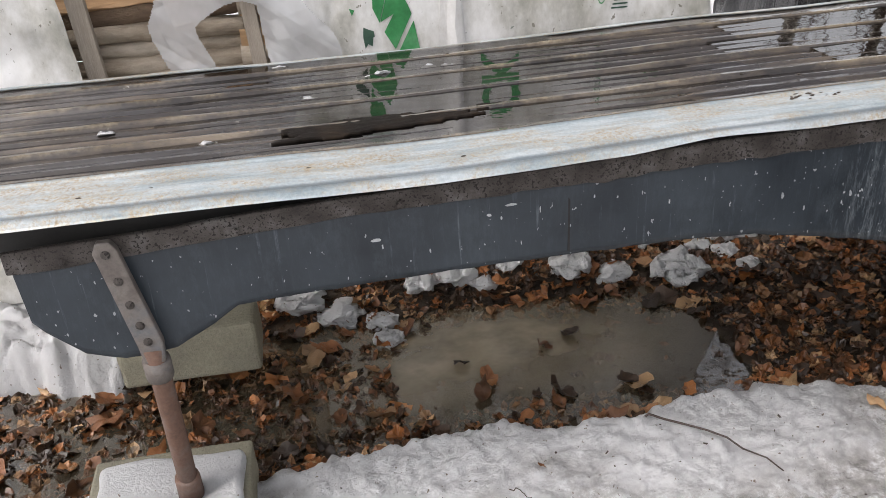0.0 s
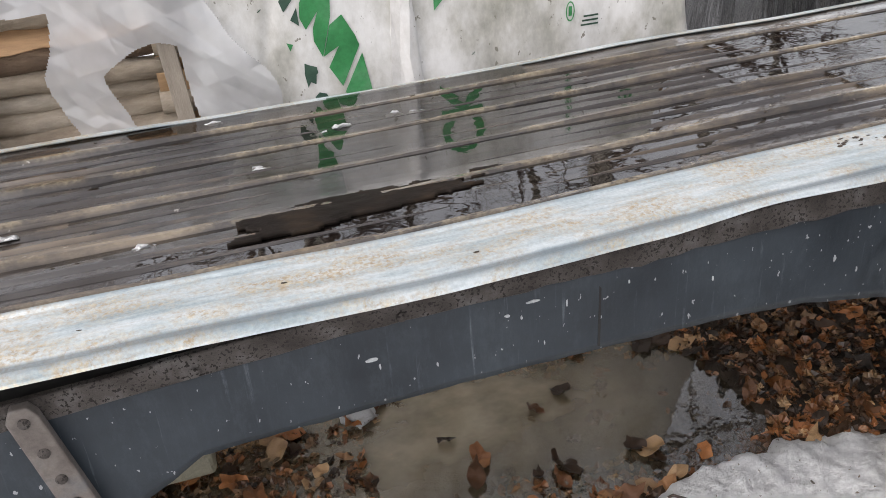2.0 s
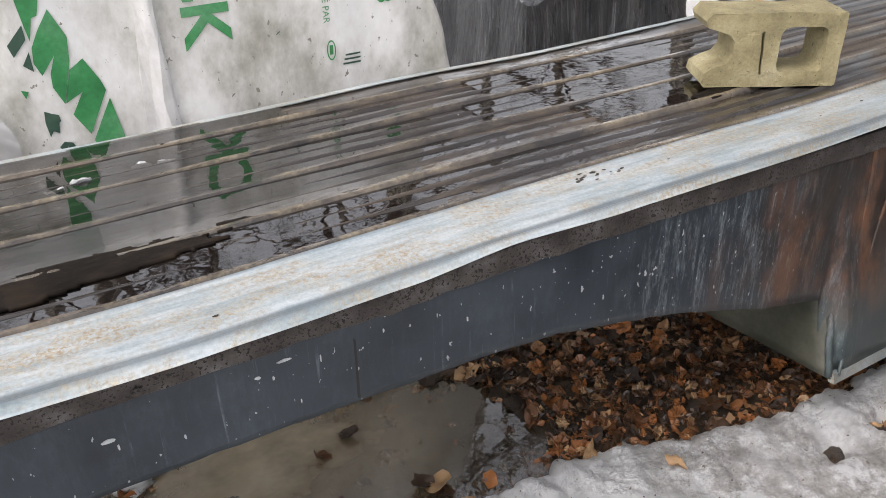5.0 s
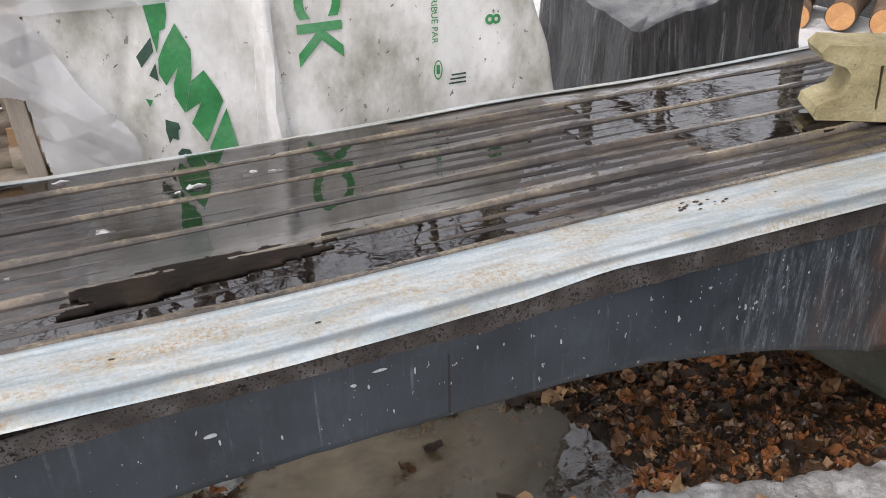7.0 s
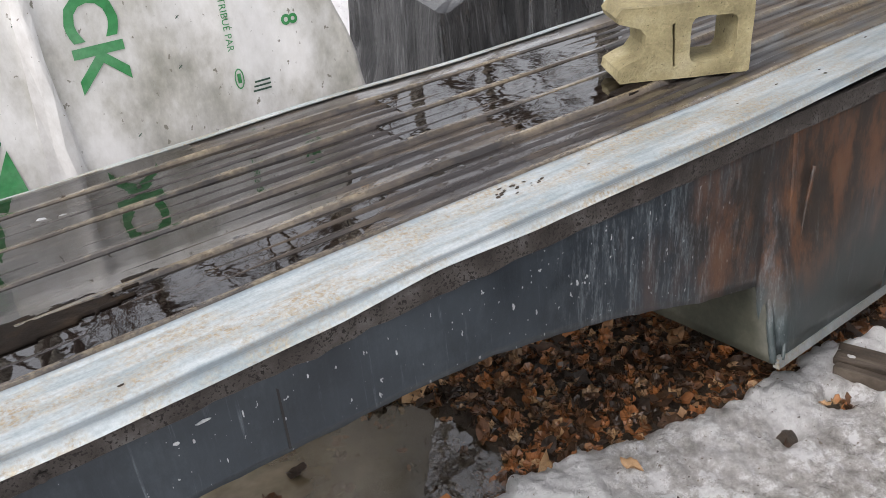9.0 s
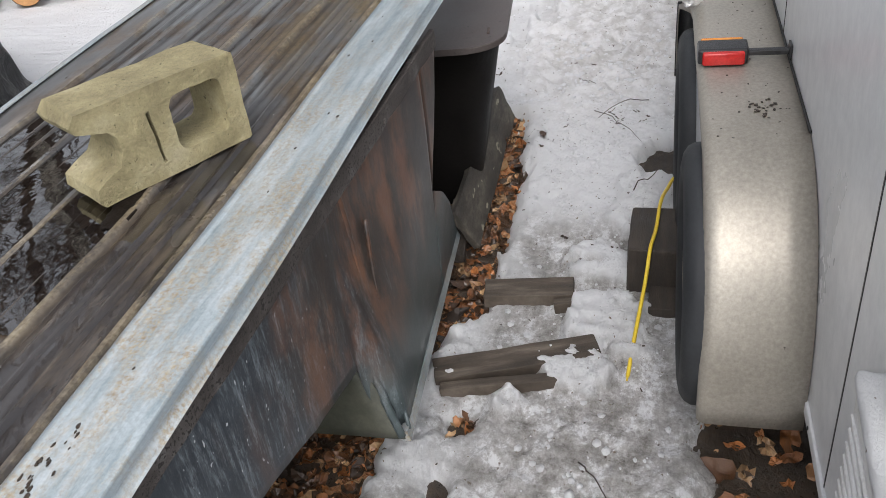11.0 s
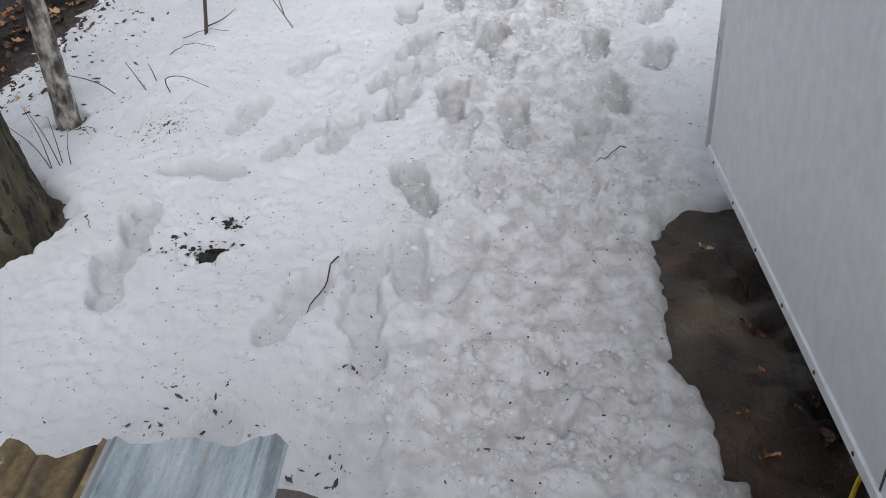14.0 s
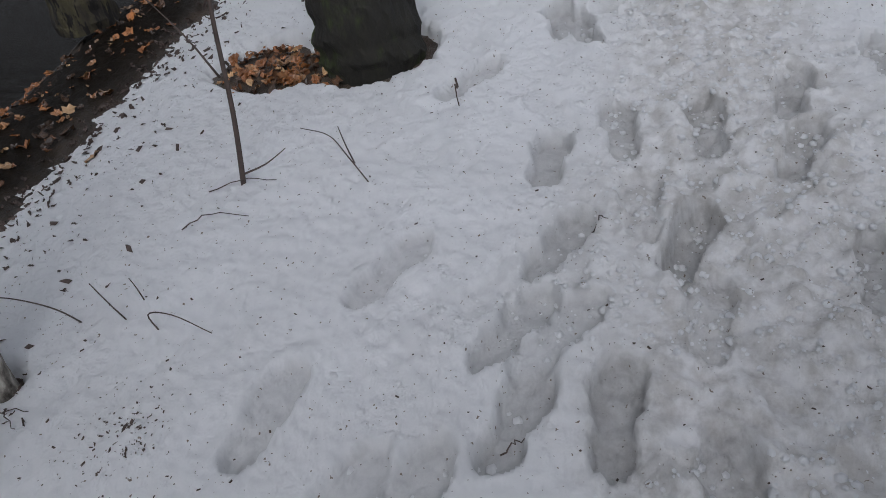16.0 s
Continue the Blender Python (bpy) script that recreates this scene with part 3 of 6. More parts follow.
def bare(x, y):
    """How far a place is from ground that has no snow; negative on bare ground."""
    d = np.maximum(boxdist(x, y, -1.6, 3.62, 1.0, 2.50), pit_front(x) - y)
    d = np.maximum(d, np.where(x < -0.62, y - 2.12 + 0.25 * (x + 0.62), -9))
    d = np.minimum(d, boxdist(x, y, -3.0, 1.0, 2.55, 3.3) + 0.02)
    d = np.minimum(d, boxdist(x, y, 1.25, 2.95, -2.2, 0.72) + 0.03 * np.sin(x * 9))
    d = np.minimum(d, boxdist(x, y, 2.9, 3.7, -2.2, 0.60))
    d = np.minimum(d, np.maximum(boxdist(x, y, 3.60, 5.02, -2.2, 0.72 + 0.0 * x), -9) - 0.13 * step(3.75, 4.4, x) * step(5.15, 4.85, x))
    d = np.minimum(d, np.hypot(x - 3.27, y - 0.87) - 0.10)
    d = np.minimum(d, np.maximum(3.62 + 0.02 * (x - 6) - y, 5.75 - x) * 0.8)
    d = np.minimum(d, np.hypot(x - 5.0, y - 2.99) - 0.27)
    d = np.minimum(d, np.hypot((x - 7.42) * 1.0, (y - 2.92) * 0.8) - 0.20)
    d = np.minimum(d, np.hypot(x - 7.5, y - 2.55) - 0.25)
    d = np.minimum(d, np.hypot(x - 4.85, y - 2.18) - 0.062)
    d = np.minimum(d, np.hypot(x - 4.99, y - 2.13) - 0.02)
    d = np.minimum(d, np.hypot(x - 5.74, y - 3.02) - 0.06)
    d = np.minimum(d, np.hypot(x - 1.74, y - 1.33) - 0.03)
    d = np.minimum(d, np.hypot(x - 1.95, y - 1.33) - 0.02)
    return d


def soil_height(x, y):
    z = -0.055 + 0.014 * fbm(x, y, 6) + 0.008 * fbm(x + 9, y, 30, 2)
    pit = step(0.05, -0.30, np.maximum(boxdist(x, y, -1.10, 1.18, 1.62, 2.45), -0.4) + 0.10 * fbm(x, y + 5, 3))
    z = z - 0.075 * pit + 0.07 * step(2.15, 2.6, y) * step(1.2, 0.4, np.abs(x - 0.4)) * step(3.2, 2.6, y)
    z = z + (-0.005 + 0.065 * fbm(x + 2, y, 7, 3) + 0.040 * fbm(x, y + 4, 22, 3)) * step(0.05, -0.15, boxdist(x, y, 3.75, 4.95, 0.0, 0.85))
    z = z - 0.9 * step(3.8, 5.6, y) * step(5.4, 6.4, x)
    z = z - 0.10 * step(0.08, 0.3, bare(x, y))
    far = np.hypot(x - 3, y - 1)
    return z + 0.5 * step(8, 40, far) * fbm(x, y, 0.06, 3)


PRINTS = [(5.81, 1.49, 0, .055), (6.40, 1.35, -14, .085), (6.37, 1.68, -20, .05), (5.77, 1.70, -12, .05), (5.71, 2.26, -5, .03), (6.22, 2.11, -24, .03),
          (6.77, 1.76, 0, .05), (7.72, 1.84, 10, .06), (6.30, 0.91, -4, .05), (6.15, 0.67, -12, .05), (5.81, 0.88, 5, .045), (4.46, 1.64, 15, .03), (4.69, 1.67, 5, .03), (5.47, 1.00, -20, .04), (5.16, 1.57, 20, .06),
          (5.30, 2.32, 75, .04), (4.92, 2.42, 10, .045), (4.70, 2.42, 15, .03), (5.58, 1.25, 0, .04), (5.52, 2.02, -20, .03), (6.05, 1.75, -25, .045),
          (5.63, 1.26, 5, .035), (6.03, 1.64, -30, .03), (6.93, 1.56, 10, .045), (6.82, 1.05, -15, .04), (6.12, 1.30, 0, .03), (7.25, 2.10, -30, .035), (7.65, 1.75, 20, .05), (5.54, 1.88, -10, .035), (5.49, 2.04, -25, .03),
          (6.95, 1.30, 5, .05), (7.15, 1.05, -8, .05), (6.65, 0.62, -20, .045), (7.35, 0.75, 10, .05), (4.75, 1.55, 10, .03), (4.55, 1.85, -20, .03)]


def footprints(x, y):
    rs = np.random.RandomState(5)
    extra = [(3.9 + 5 * rs.rand(), 1.25 + 0.30 * rs.randn(), 25 * rs.randn(), 0.006 + 0.012 * rs.rand()) for _ in range(34)]
    z = np.zeros_like(x)
    for px, py, yaw, depth in PRINTS + extra:
        near = np.hypot(x - px, y - py) < 0.30
        if not near.any():
            continue
        c, s = math.cos(radians(yaw)), math.sin(radians(yaw))
        u, v = (x[near] - px) * c + (y[near] - py) * s, -(x[near] - px) * s + (y[near] - py) * c
        sole = np.minimum(np.hypot((u - 0.065) / 0.105, v / 0.058), np.hypot((u + 0.085) / 0.075, v / 0.048))
        sole = np.minimum(sole, np.hypot(u / 0.12, v / 0.040))
        dip = step(1.16, 0.90, sole + 0.14 * vnoise(x[near], y[near], 26) + 0.06 * vnoise(x[near], y[near], 80))
        rim = np.exp(-((sole - 1.32) / 0.25) ** 2)
        z[near] = np.minimum(z[near], -1.25 * depth * dip) + 0.14 * depth * rim * (1 - dip)
    return z


# grey for packed snow and painted shade, stronger where a print is deeper
def packed_shade(x, y):
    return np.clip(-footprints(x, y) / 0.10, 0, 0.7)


def track(x, y):
    """How much a place is trodden."""
    mid = 1.22 + 0.10 * np.sin(x * 0.9)
    return step(0.62, 0.15, np.abs(y - mid) + 0.16 * fbm(x, y, 2.5, 3)) * step(3.2, 4.2, x)


def snow_lumps(x, y):
    """Clods of whiter snow beside the slats and the timber."""
    lumps = np.zeros_like(x)
    for cx, cy, r, h in ((3.02, 0.93, 0.11, .06), (2.62, 1.06, 0.10, .04), (2.36, 1.00, 0.12, .05), (2.25, 0.93, 0.08, .04), (2.44, 1.38, 0.05, .05), (2.14, 1.39, 0.07, .03), (2.30, 1.44, 0.06, .03), (2.16, 1.06, 0.10, .045), (2.02, 1.22, 0.05, .03), (2.58, 0.98, 0.07, .05), (1.88, 1.44, 0.07, .03), (2.86, 0.99, 0.10, .05), (-0.9, 2.5, 0.55, .16), (1.95, 1.36, .06, .02), (3.35, 1.0, .15, .02)):
        lumps = np.maximum(lumps, 0.7 * h * step(1.15, 0.75, np.hypot(x - cx, y - cy) / r + 0.45 * fbm(x, y, 13, 3)) * (0.75 + 0.5 * fbm(x + 5, y, 24, 3)))
    return lumps


def icy(x, y):
    lane = step(0.10, -0.10, boxdist(x, y, 0.6, 2.85, 0.78, 1.33) + 0.12 * fbm(x + 4, y, 3.5, 3))
    lane2 = 0.9 * step(0.1, -0.12, boxdist(x, y, -1.1, 2.2, -0.3, 1.40) + 0.45 * fbm(x + 8, y, 2.2, 4))
    edge = step(0.12, -0.05, boxdist(x, y, 3.65, 4.5, 0.55, 0.84) + 0.05 * fbm(x, y, 8, 2))
    return np.clip(np.maximum(np.maximum(lane, lane2), edge), 0, 1) * (1 - step(0.008, 0.025, snow_lumps(x, y)))


def snow_height(x, y):
    ice, trod = icy(x, y), track(x, y)
    z = 0.012 * fbm(x, y, 2.2, 3) + 0.014 * fbm(x + 2, y, 9, 3) * (1 - 0.6 * ice) + 0.010 * fbm(x, y + 7, 28, 3) * (1 - 0.5 * ice)
    front = step(2.3, 1.6, x) * step(1.9, 1.5, y)
    z = z + front * (0.016 * np.maximum(0, fbm(x + 1, y, 20, 3)) + 0.008 * fbm(x, y + 3, 48, 2)) + 0.004 * fbm(x + 5, y, 50, 2)
    z = z - 0.020 * ice - 0.012 * trod + 0.042 * trod * np.maximum(0, fbm(x, y, 13, 4)) + 0.017 * trod * np.maximum(0, fbm(x + 3, y, 34, 2))
    z = z + snow_lumps(x, y) + footprints(x, y)
    drip = step(0.35, 0.1, np.abs(y - 0.95)) * step(3.5, 3.8, x) * step(5.6, 5.2, x)
    z = z - 0.022 * drip * step(0.25, 0.7, vnoise(x, y, 30)) - 0.012 * drip * step(0.3, 0.7, vnoise(x + 4, y, 17))
    z = z + 0.25 * step(4.5, 7, y) * step(6, 4, x) + 0.05 * step(2.6, 3.3, y) * step(5.5, 4.2, x)
    z = z - 0.10 * step(3.2, 3.8, y) * step(5.4, 6.2, x)
    b = bare(x, y) + 0.045 * fbm(x, y, 9, 3) + 0.020 * fbm(x + 6, y, 34, 2)
    far = np.hypot(x - 3, y - 1)
    z = z + 0.5 * step(8, 40, far) * fbm(x, y, 0.06, 3)
    return np.where(b > 0.05, z, (z + 0.06) * step(-0.03, 0.05, b) - 0.06 - 0.25 * step(0.01, -0.06, b) - 1.6 * step(-0.08, -0.5, b)) + (z * 0)


def sheet_mesh(name, xs, ys, height, material, attrs):
    x, y = np.meshgrid(xs, ys, indexing="ij")
    z = height(x, y)
    nx, ny = len(xs), len(ys)
    idx = np.arange(nx * ny).reshape(nx, ny)
    quads = np.stack([idx[:-1, :-1], idx[1:, :-1], idx[1:, 1:], idx[:-1, 1:]], -1).reshape(-1, 4)
    me = bpy.data.meshes.new(name)
    me.vertices.add(nx * ny)
    me.vertices.foreach_set("co", np.stack([x, y, z], -1).reshape(-1))
    me.loops.add(len(quads) * 4)
    me.loops.foreach_set("vertex_index", quads.reshape(-1))
    me.polygons.add(len(quads))
    me.polygons.foreach_set("loop_start", np.arange(0, len(quads) * 4, 4))
    me.polygons.foreach_set("use_smooth", np.ones(len(quads), dtype=bool))
    me.update(calc_edges=True)
    for key, fn in attrs:
        a = me.attributes.new(key, "FLOAT", "POINT")
        a.data.foreach_set("value", np.asarray(fn(x, y), dtype=np.float32).reshape(-1))
    me.materials.append(material)
    return new(name, me)


def silt(x, y):
    mud = 0.55 * step(0.16, 0.04, np.hypot(x - 4.58, (y - 0.72) * 1.2) + 0.07 * fbm(x, y, 9, 3))
    return mud + step(0.22, 0.0, np.hypot((x - 0.5) * 0.5, (y - 2.08) * 1.15) - 0.08 + 0.10 * fbm(x, y, 5, 3))


# second mask: shade painted below the bank, plus darker hole and trailer side
ground = sheet_mesh("ground", spread(-2.0, 9.0, 0.03, 230), spread(-0.5, 5.0, 0.03, 230), soil_height, SOIL, [("silt", silt), ("humus_shade", lambda x, y: np.maximum(step(3.40, 3.72, y + 0.1 * fbm(x, y, 4, 3)) * step(5.5, 5.9, x), step(0.16, 0.10, np.hypot(x - 4.9, y - 2.17)) + 0.15 * step(0.05, -0.05, boxdist(x, y, 3.7, 5.05, -0.2, 0.95))))])
tagged(ground, "dark wet soil and leaf mould of a thawing yard", "ground", kind="structure")
snow = sheet_mesh("snow_cover", spread(-1.4, 8.2, 0.0088, 230), spread(0.4, 3.75, 0.0088, 230), snow_height, SNOW, [("ice", icy), ("trodden", track), ("packed_shade", packed_shade)])
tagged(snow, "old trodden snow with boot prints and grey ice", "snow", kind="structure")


def snow_crumbs():
    """Loose clods kicked up along the trodden way and round the slats."""
    rc = random.Random(17)
    bm = bmesh.new()
    bmesh.ops.create_icosphere(bm, subdivisions=1, radius=1)
    tv, tf = [v.co.copy() for v in bm.verts], [tuple(v.index for v in f.verts) for f in bm.faces]
    bm.free()
    n = 7600
    xs, ys = [], []
    for _ in range(n):
        if rc.random() < 0.95:
            x = rc.uniform(3.1, 8.6)
            xs.append(x), ys.append(1.25 + 0.10 * math.sin(x * 0.9) + rc.gauss(0, 0.42))
        else:
            xs.append(rc.uniform(1.7, 3.1)), ys.append(rc.uniform(0.80, 1.45))
    xs, ys = np.array(xs), np.array(ys)
    zs, bs, thick = snow_height(xs, ys), bare(xs, ys), fbm(xs, ys + 2, 3.2, 3)
    chunks = []
    for x, y, z, b, d in zip(xs, ys, zs, bs, thick):
        if b < 0.07 or d < rc.uniform(-0.25, 0.25):
            continue
        s = 0.003 + 0.011 * rc.random() ** 2.5
        o = Vector((x * 9, y * 9, 0))
        chunks.append(([Vector((x, y, z)) + Vector((q.x * 1.15, q.y, q.z * 0.5)) * s * (1 + 0.45 * noise.noise(q * 1.4 + o)) for q in tv], tf))
    return joined(chunks)


tagged(mesh_ob("snow_crumbs", *snow_crumbs(), SNOW, None, "", True), "loose crumbs of trodden snow", "snow", kind="stuff")


def water_sheet(name, x0, x1, y0, y1, z, material, label, category="puddle", clip=None):
    bm = bmesh.new()
    bmesh.ops.create_grid(bm, x_segments=12, y_segments=8, size=0.5)
    for v in bm.verts:
        v.co = (x0 + (v.co.x + 0.5) * (x1 - x0), y0 + (v.co.y + 0.5) * (y1 - y0), z)
    ob = part(name, bm, material)
    if ob.data.polygons[0].normal.z < 0:
        ob.data.flip_normals()
    ob.visible_shadow = False
    return tagged(ob, label, category, kind="structure")


water_sheet("water_1", -1.45, 1.75, 1.50, 2.60, -0.068, POND, "still brown meltwater standing over sunken leaves", "water")
water_sheet("water_2", 3.55, 5.05, 0.05, 0.92, -0.128, POND, "brown puddle along the underside of a trailer", "water")

# ---- the ribbed metal roofing on the propped steel body ----
RIBS = (0.165, 0.322, 0.478, 0.635, 0.80)


def roof_front(x):
    return 1.372 + 0.022 * max(0.0, x - 0.2)


def roof_base(x):
    """Height of the sheet's pans along its length, sagging twice."""
    return 0.842 + 0.006 * min(1, max(0, (x - 0.6) / 2.4)) - 0.010 * math.exp(-((x - 0.30) / 0.55) ** 2) - 0.009 * math.exp(-((x - 1.55) / 0.42) ** 2)


def roof_z(x, v):
    z = roof_base(x) - 0.022 * v
    for r in RIBS:
        z += 0.012 * float(step(0.0130, 0.005, abs(v - r)))
        for o in (-0.055, -0.098):
            z += 0.006 * float(step(0.010, 0.003, abs(v - r - o)))
    z += 0.0025 * noise.noise((x * 3.2, v * 9, 3.1)) + 0.0012 * noise.noise((x * 14, v * 30, 1.0))
    return z


def swept(name, xs, vs, zfun, material, parent, thick=0.0018, label="", ragged=0.0):
    verts, faces = [], []
    for i, x in enumerate(xs):
        for v in vs:
            xx = x + (ragged * noise.noise((v * 22, 0.3, x)) if ragged and i in (0, len(xs) - 1) else 0)
            verts.append((xx, roof_front(x) + v, zfun(x, v)))
    m = len(vs)
    for i in range(len(xs) - 1):
        for j in range(m - 1):
            faces.append((i * m + j, (i + 1) * m + j, (i + 1) * m + j + 1, i * m + j + 1))
    ob = mesh_ob(name, verts, faces, material, parent, label, False)
    sol = ob.modifiers.new("thickness", "SOLIDIFY")
    sol.thickness, sol.offset = thick, -1
    return ob


def vs_for(a, b):
    vs = set(np.round(np.arange(a, b + 1e-6, 0.010), 4)) | {a, b}
    for r in RIBS:
        for o in (-0.026, -0.0185, -0.0145, -0.009, -0.005, 0, 0.005, 0.009, 0.0145, 0.0185, 0.026, -0.055, -0.065, -0.045, -0.098, -0.108, -0.088):
            if a <= r + o <= b:
                vs.add(round(r + o, 4))
    return sorted(vs)


roofing = thing("roofing_sheet", pose(0, 0, 0), "rain-wet ribbed metal roofing with brown stains on a steel frame", "roofing sheet")
panel = swept("ribbed_panel", np.linspace(-1.15, 3.315, 260), vs_for(0.140, 0.905), roof_z, ROOF, roofing, ragged=0.05)
at = panel.data.attributes.new("rib", "FLOAT", "POINT")
at.data.foreach_set("value", [max(float(step(0.0115, 0.005, abs(p.co.y - roof_front(p.co.x) - r))) for r in RIBS) for p in panel.data.vertices])
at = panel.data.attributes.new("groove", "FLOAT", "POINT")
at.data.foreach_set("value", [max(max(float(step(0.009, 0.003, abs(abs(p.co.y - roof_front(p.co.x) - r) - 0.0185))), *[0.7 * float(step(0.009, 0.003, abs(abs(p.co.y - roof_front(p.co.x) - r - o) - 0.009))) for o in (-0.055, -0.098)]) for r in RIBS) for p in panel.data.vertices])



def rail_z(x, v):
    return roof_z(x, 0.905) + (0.006 if v < 0.916 else 0.006 - (v - 0.916) * 2.0)


swept("far_rim", np.linspace(-1.15, 3.31, 60), [0.897, 0.901, 0.909, 0.916, 0.920, 0.930], rail_z, FLASH, roofing, label="bright folded zinc rim")


def flash_z(x, v):
    lift = 0.012 * float(step(0.58, 0.785, x)) if x < 0.785 else 0.012 - 0.009 * float(step(0.785, 1.02, x)) + 0.004 * float(step(1.4, 1.8, x))
    droop = -0.026 + lift
    z = roof_base(x) + 0.0075
    if v < 0.050:
        z += droop * float(step(0.012, 0.0, v)) * 0.75 + droop * 0.25 * float(step(0.05, 0.0, v))
        z -= 0.004 * float(step(0.024, 0.020, v)) * float(step(0.009, 0.012, v))
    z -= 0.012 * float(step(0.150, 0.163, v)) - 0.004 * float(step(0.135, 0.146, v)) * float(step(0.152, 0.147, v))
    return z + 0.0022 * noise.noise((x * 2.6, v * 8, 9.0)) + 0.0008 * noise.noise((x * 11, v * 25, 2.0))


FV = [0, 0.003, 0.006, 0.010, 0.014, 0.018, 0.0205, 0.023, 0.030, 0.037, 0.0395, 0.042, 0.048, 0.06, 0.08, 0.10, 0.12, 0.135, 0.140, 0.146, 0.152, 0.158, 0.164]
flashing = thing("edge_flashing", pose(0, 0, 0), "pale galvanised edge flashing with rust stains along wet roofing", "flashing", "edge flashing")
swept("strip", np.linspace(-1.15, 2.765, 220), FV[12:], lambda x, v: flash_z(x, v), FLASH, flashing)
swept("rolled_lip", np.linspace(-1.15, 2.765, 220), FV[:13], lambda x, v: flash_z(x, v), FLASH, flashing)
flashing_end = thing("edge_flashing", pose(0, 0, 0), "short clean galvanised flashing lapped over the longer strip", "flashing", "edge flashing")
swept("strip", np.linspace(2.695, 3.315, 30), FV, lambda x, v: flash_z(x, v) + 0.004 + 0.010 * float(step(0.10, 0.16, v)) * float(step(2.7, 3.3, x)), CLEANZINC, flashing_end, ragged=0.03)

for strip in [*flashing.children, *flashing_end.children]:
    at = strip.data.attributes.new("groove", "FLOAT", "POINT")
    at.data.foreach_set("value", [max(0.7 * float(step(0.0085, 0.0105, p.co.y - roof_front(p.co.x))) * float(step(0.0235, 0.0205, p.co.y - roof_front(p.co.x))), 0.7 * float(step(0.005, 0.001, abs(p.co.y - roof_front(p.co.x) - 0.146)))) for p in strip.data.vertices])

for k, (v0, v1, spans) in enumerate(((0.178, 0.312, ((-0.35, 1.05),)), (0.334, 0.468, ((-0.35, 1.0), (1.25, 1.75))), (0.490, 0.625, ((-0.30, 0.95), (1.05, 2.0))), (0.647, 0.790, ((-0.35, 0.8), (1.15, 2.0))), (0.812, 0.895, ((-0.40, 0.7),)))):
    for x0, x1 in spans:
        xm = 0.30 if x1 < 1.1 else 1.55
        lev = roof_base(xm) - 0.022 * (v0 + v1) / 2 + (0.0066 if xm < 1 else 0.0072)
        bm = bmesh.new()
        n = 10
        rows = [(bm.verts.new((x0 + (x1 - x0) * i / n, roof_front(x0 + (x1 - x0) * i / n) + v0 - 0.008, lev)), bm.verts.new((x0 + (x1 - x0) * i / n, roof_front(x0 + (x1 - x0) * i / n) + v1 + 0.008, lev))) for i in range(n + 1)]
        for (a, b), (c, d) in zip(rows, rows[1:]):
            bm.faces.new((a, c, d, b))
        w = part("rain_puddle", bm, WATER)
        if w.data.polygons[0].normal.z < 0:
            w.data.flip_normals()
        w.visible_shadow = False
        tagged(w, "shallow rain puddle in a channel of ribbed roofing", "puddle", "rain puddles")

# added dark patches: a dark puddle reflection, and darkening by the block
DARKPATCH = surf("dark_reflection", [(0.006, 0.0045, 0.0035), (0.013, 0.010, 0.008), (0.030, 0.021, 0.014)], 16, 90, (0.45, 0.7), 0, (0.5, 0.003), spec=0.08)
for cx, cv, half, wide in ((0.15, 0.295, 0.235, 0.052), (1.62, 0.345, 0.12, 0.030)):
    bm = bmesh.new()
    cells = {}
    for i in range(97):
        for j in range(25):
            x, v = cx + half * 1.4 * (i / 48 - 1), cv + wide * 1.4 * (j / 12 - 1)
            d = math.hypot((x - cx) / half, (v - cv - 0.10 * (x - cx)) / wide) + 0.40 * noise.noise((x * 11, v * 34, 2)) + 0.18 * noise.noise((x * 38, v * 70, 5))
            if d < 1:
                cells[i, j] = bm.verts.new((x, roof_front(x) + v, roof_base(x) - 0.022 * v + 0.0105 + 0.003 * (1 - d) + 0.0012 * noise.noise((x * 50, v * 60, 1))))
    for i, j in cells:
        q = [(i, j), (i + 1, j), (i + 1, j + 1), (i, j + 1)]
        if all(k in cells for k in q):
            bm.faces.new([cells[k] for k in q])
    sludge = part("leaf_sludge", bm, DARKPATCH, None, "", True)
    so = sludge.modifiers.new("thickness", "SOLIDIFY")
    so.thickness, so.offset = 0.007, -1
    tagged(sludge, "flat black patch standing in for dark reflection and shade on roofing", "sludge", "sludge on the roofing")

# scraps of thawing ice and bits of dirt on the sheet
rq = random.Random(4)
scraps = [(0.33, 0.73, 1), (0.38, 0.715, 1), (0.21, 0.70, 1), (0.16, 0.69, 1), (-0.05, 0.87, 1), (-0.2, 0.3, 1), (-0.42, 0.42, 1), (0.02, 0.55, 1), (-0.12, 0.88, 0), (-0.16, 0.885, 0), (-0.30, 0.87, 0), (-0.10, 0.80, 0)]
scraps += [(1.03 + rq.gauss(0, 0.035), 0.118 + rq.gauss(0, 0.012), 0) for _ in range(22)] + [(rq.uniform(-0.5, 3.1), rq.uniform(0.17, 0.88), 0) for _ in range(60)] + [(rq.uniform(-0.5, 3.1), rq.uniform(0.05, 0.13), 0) for _ in range(20)]
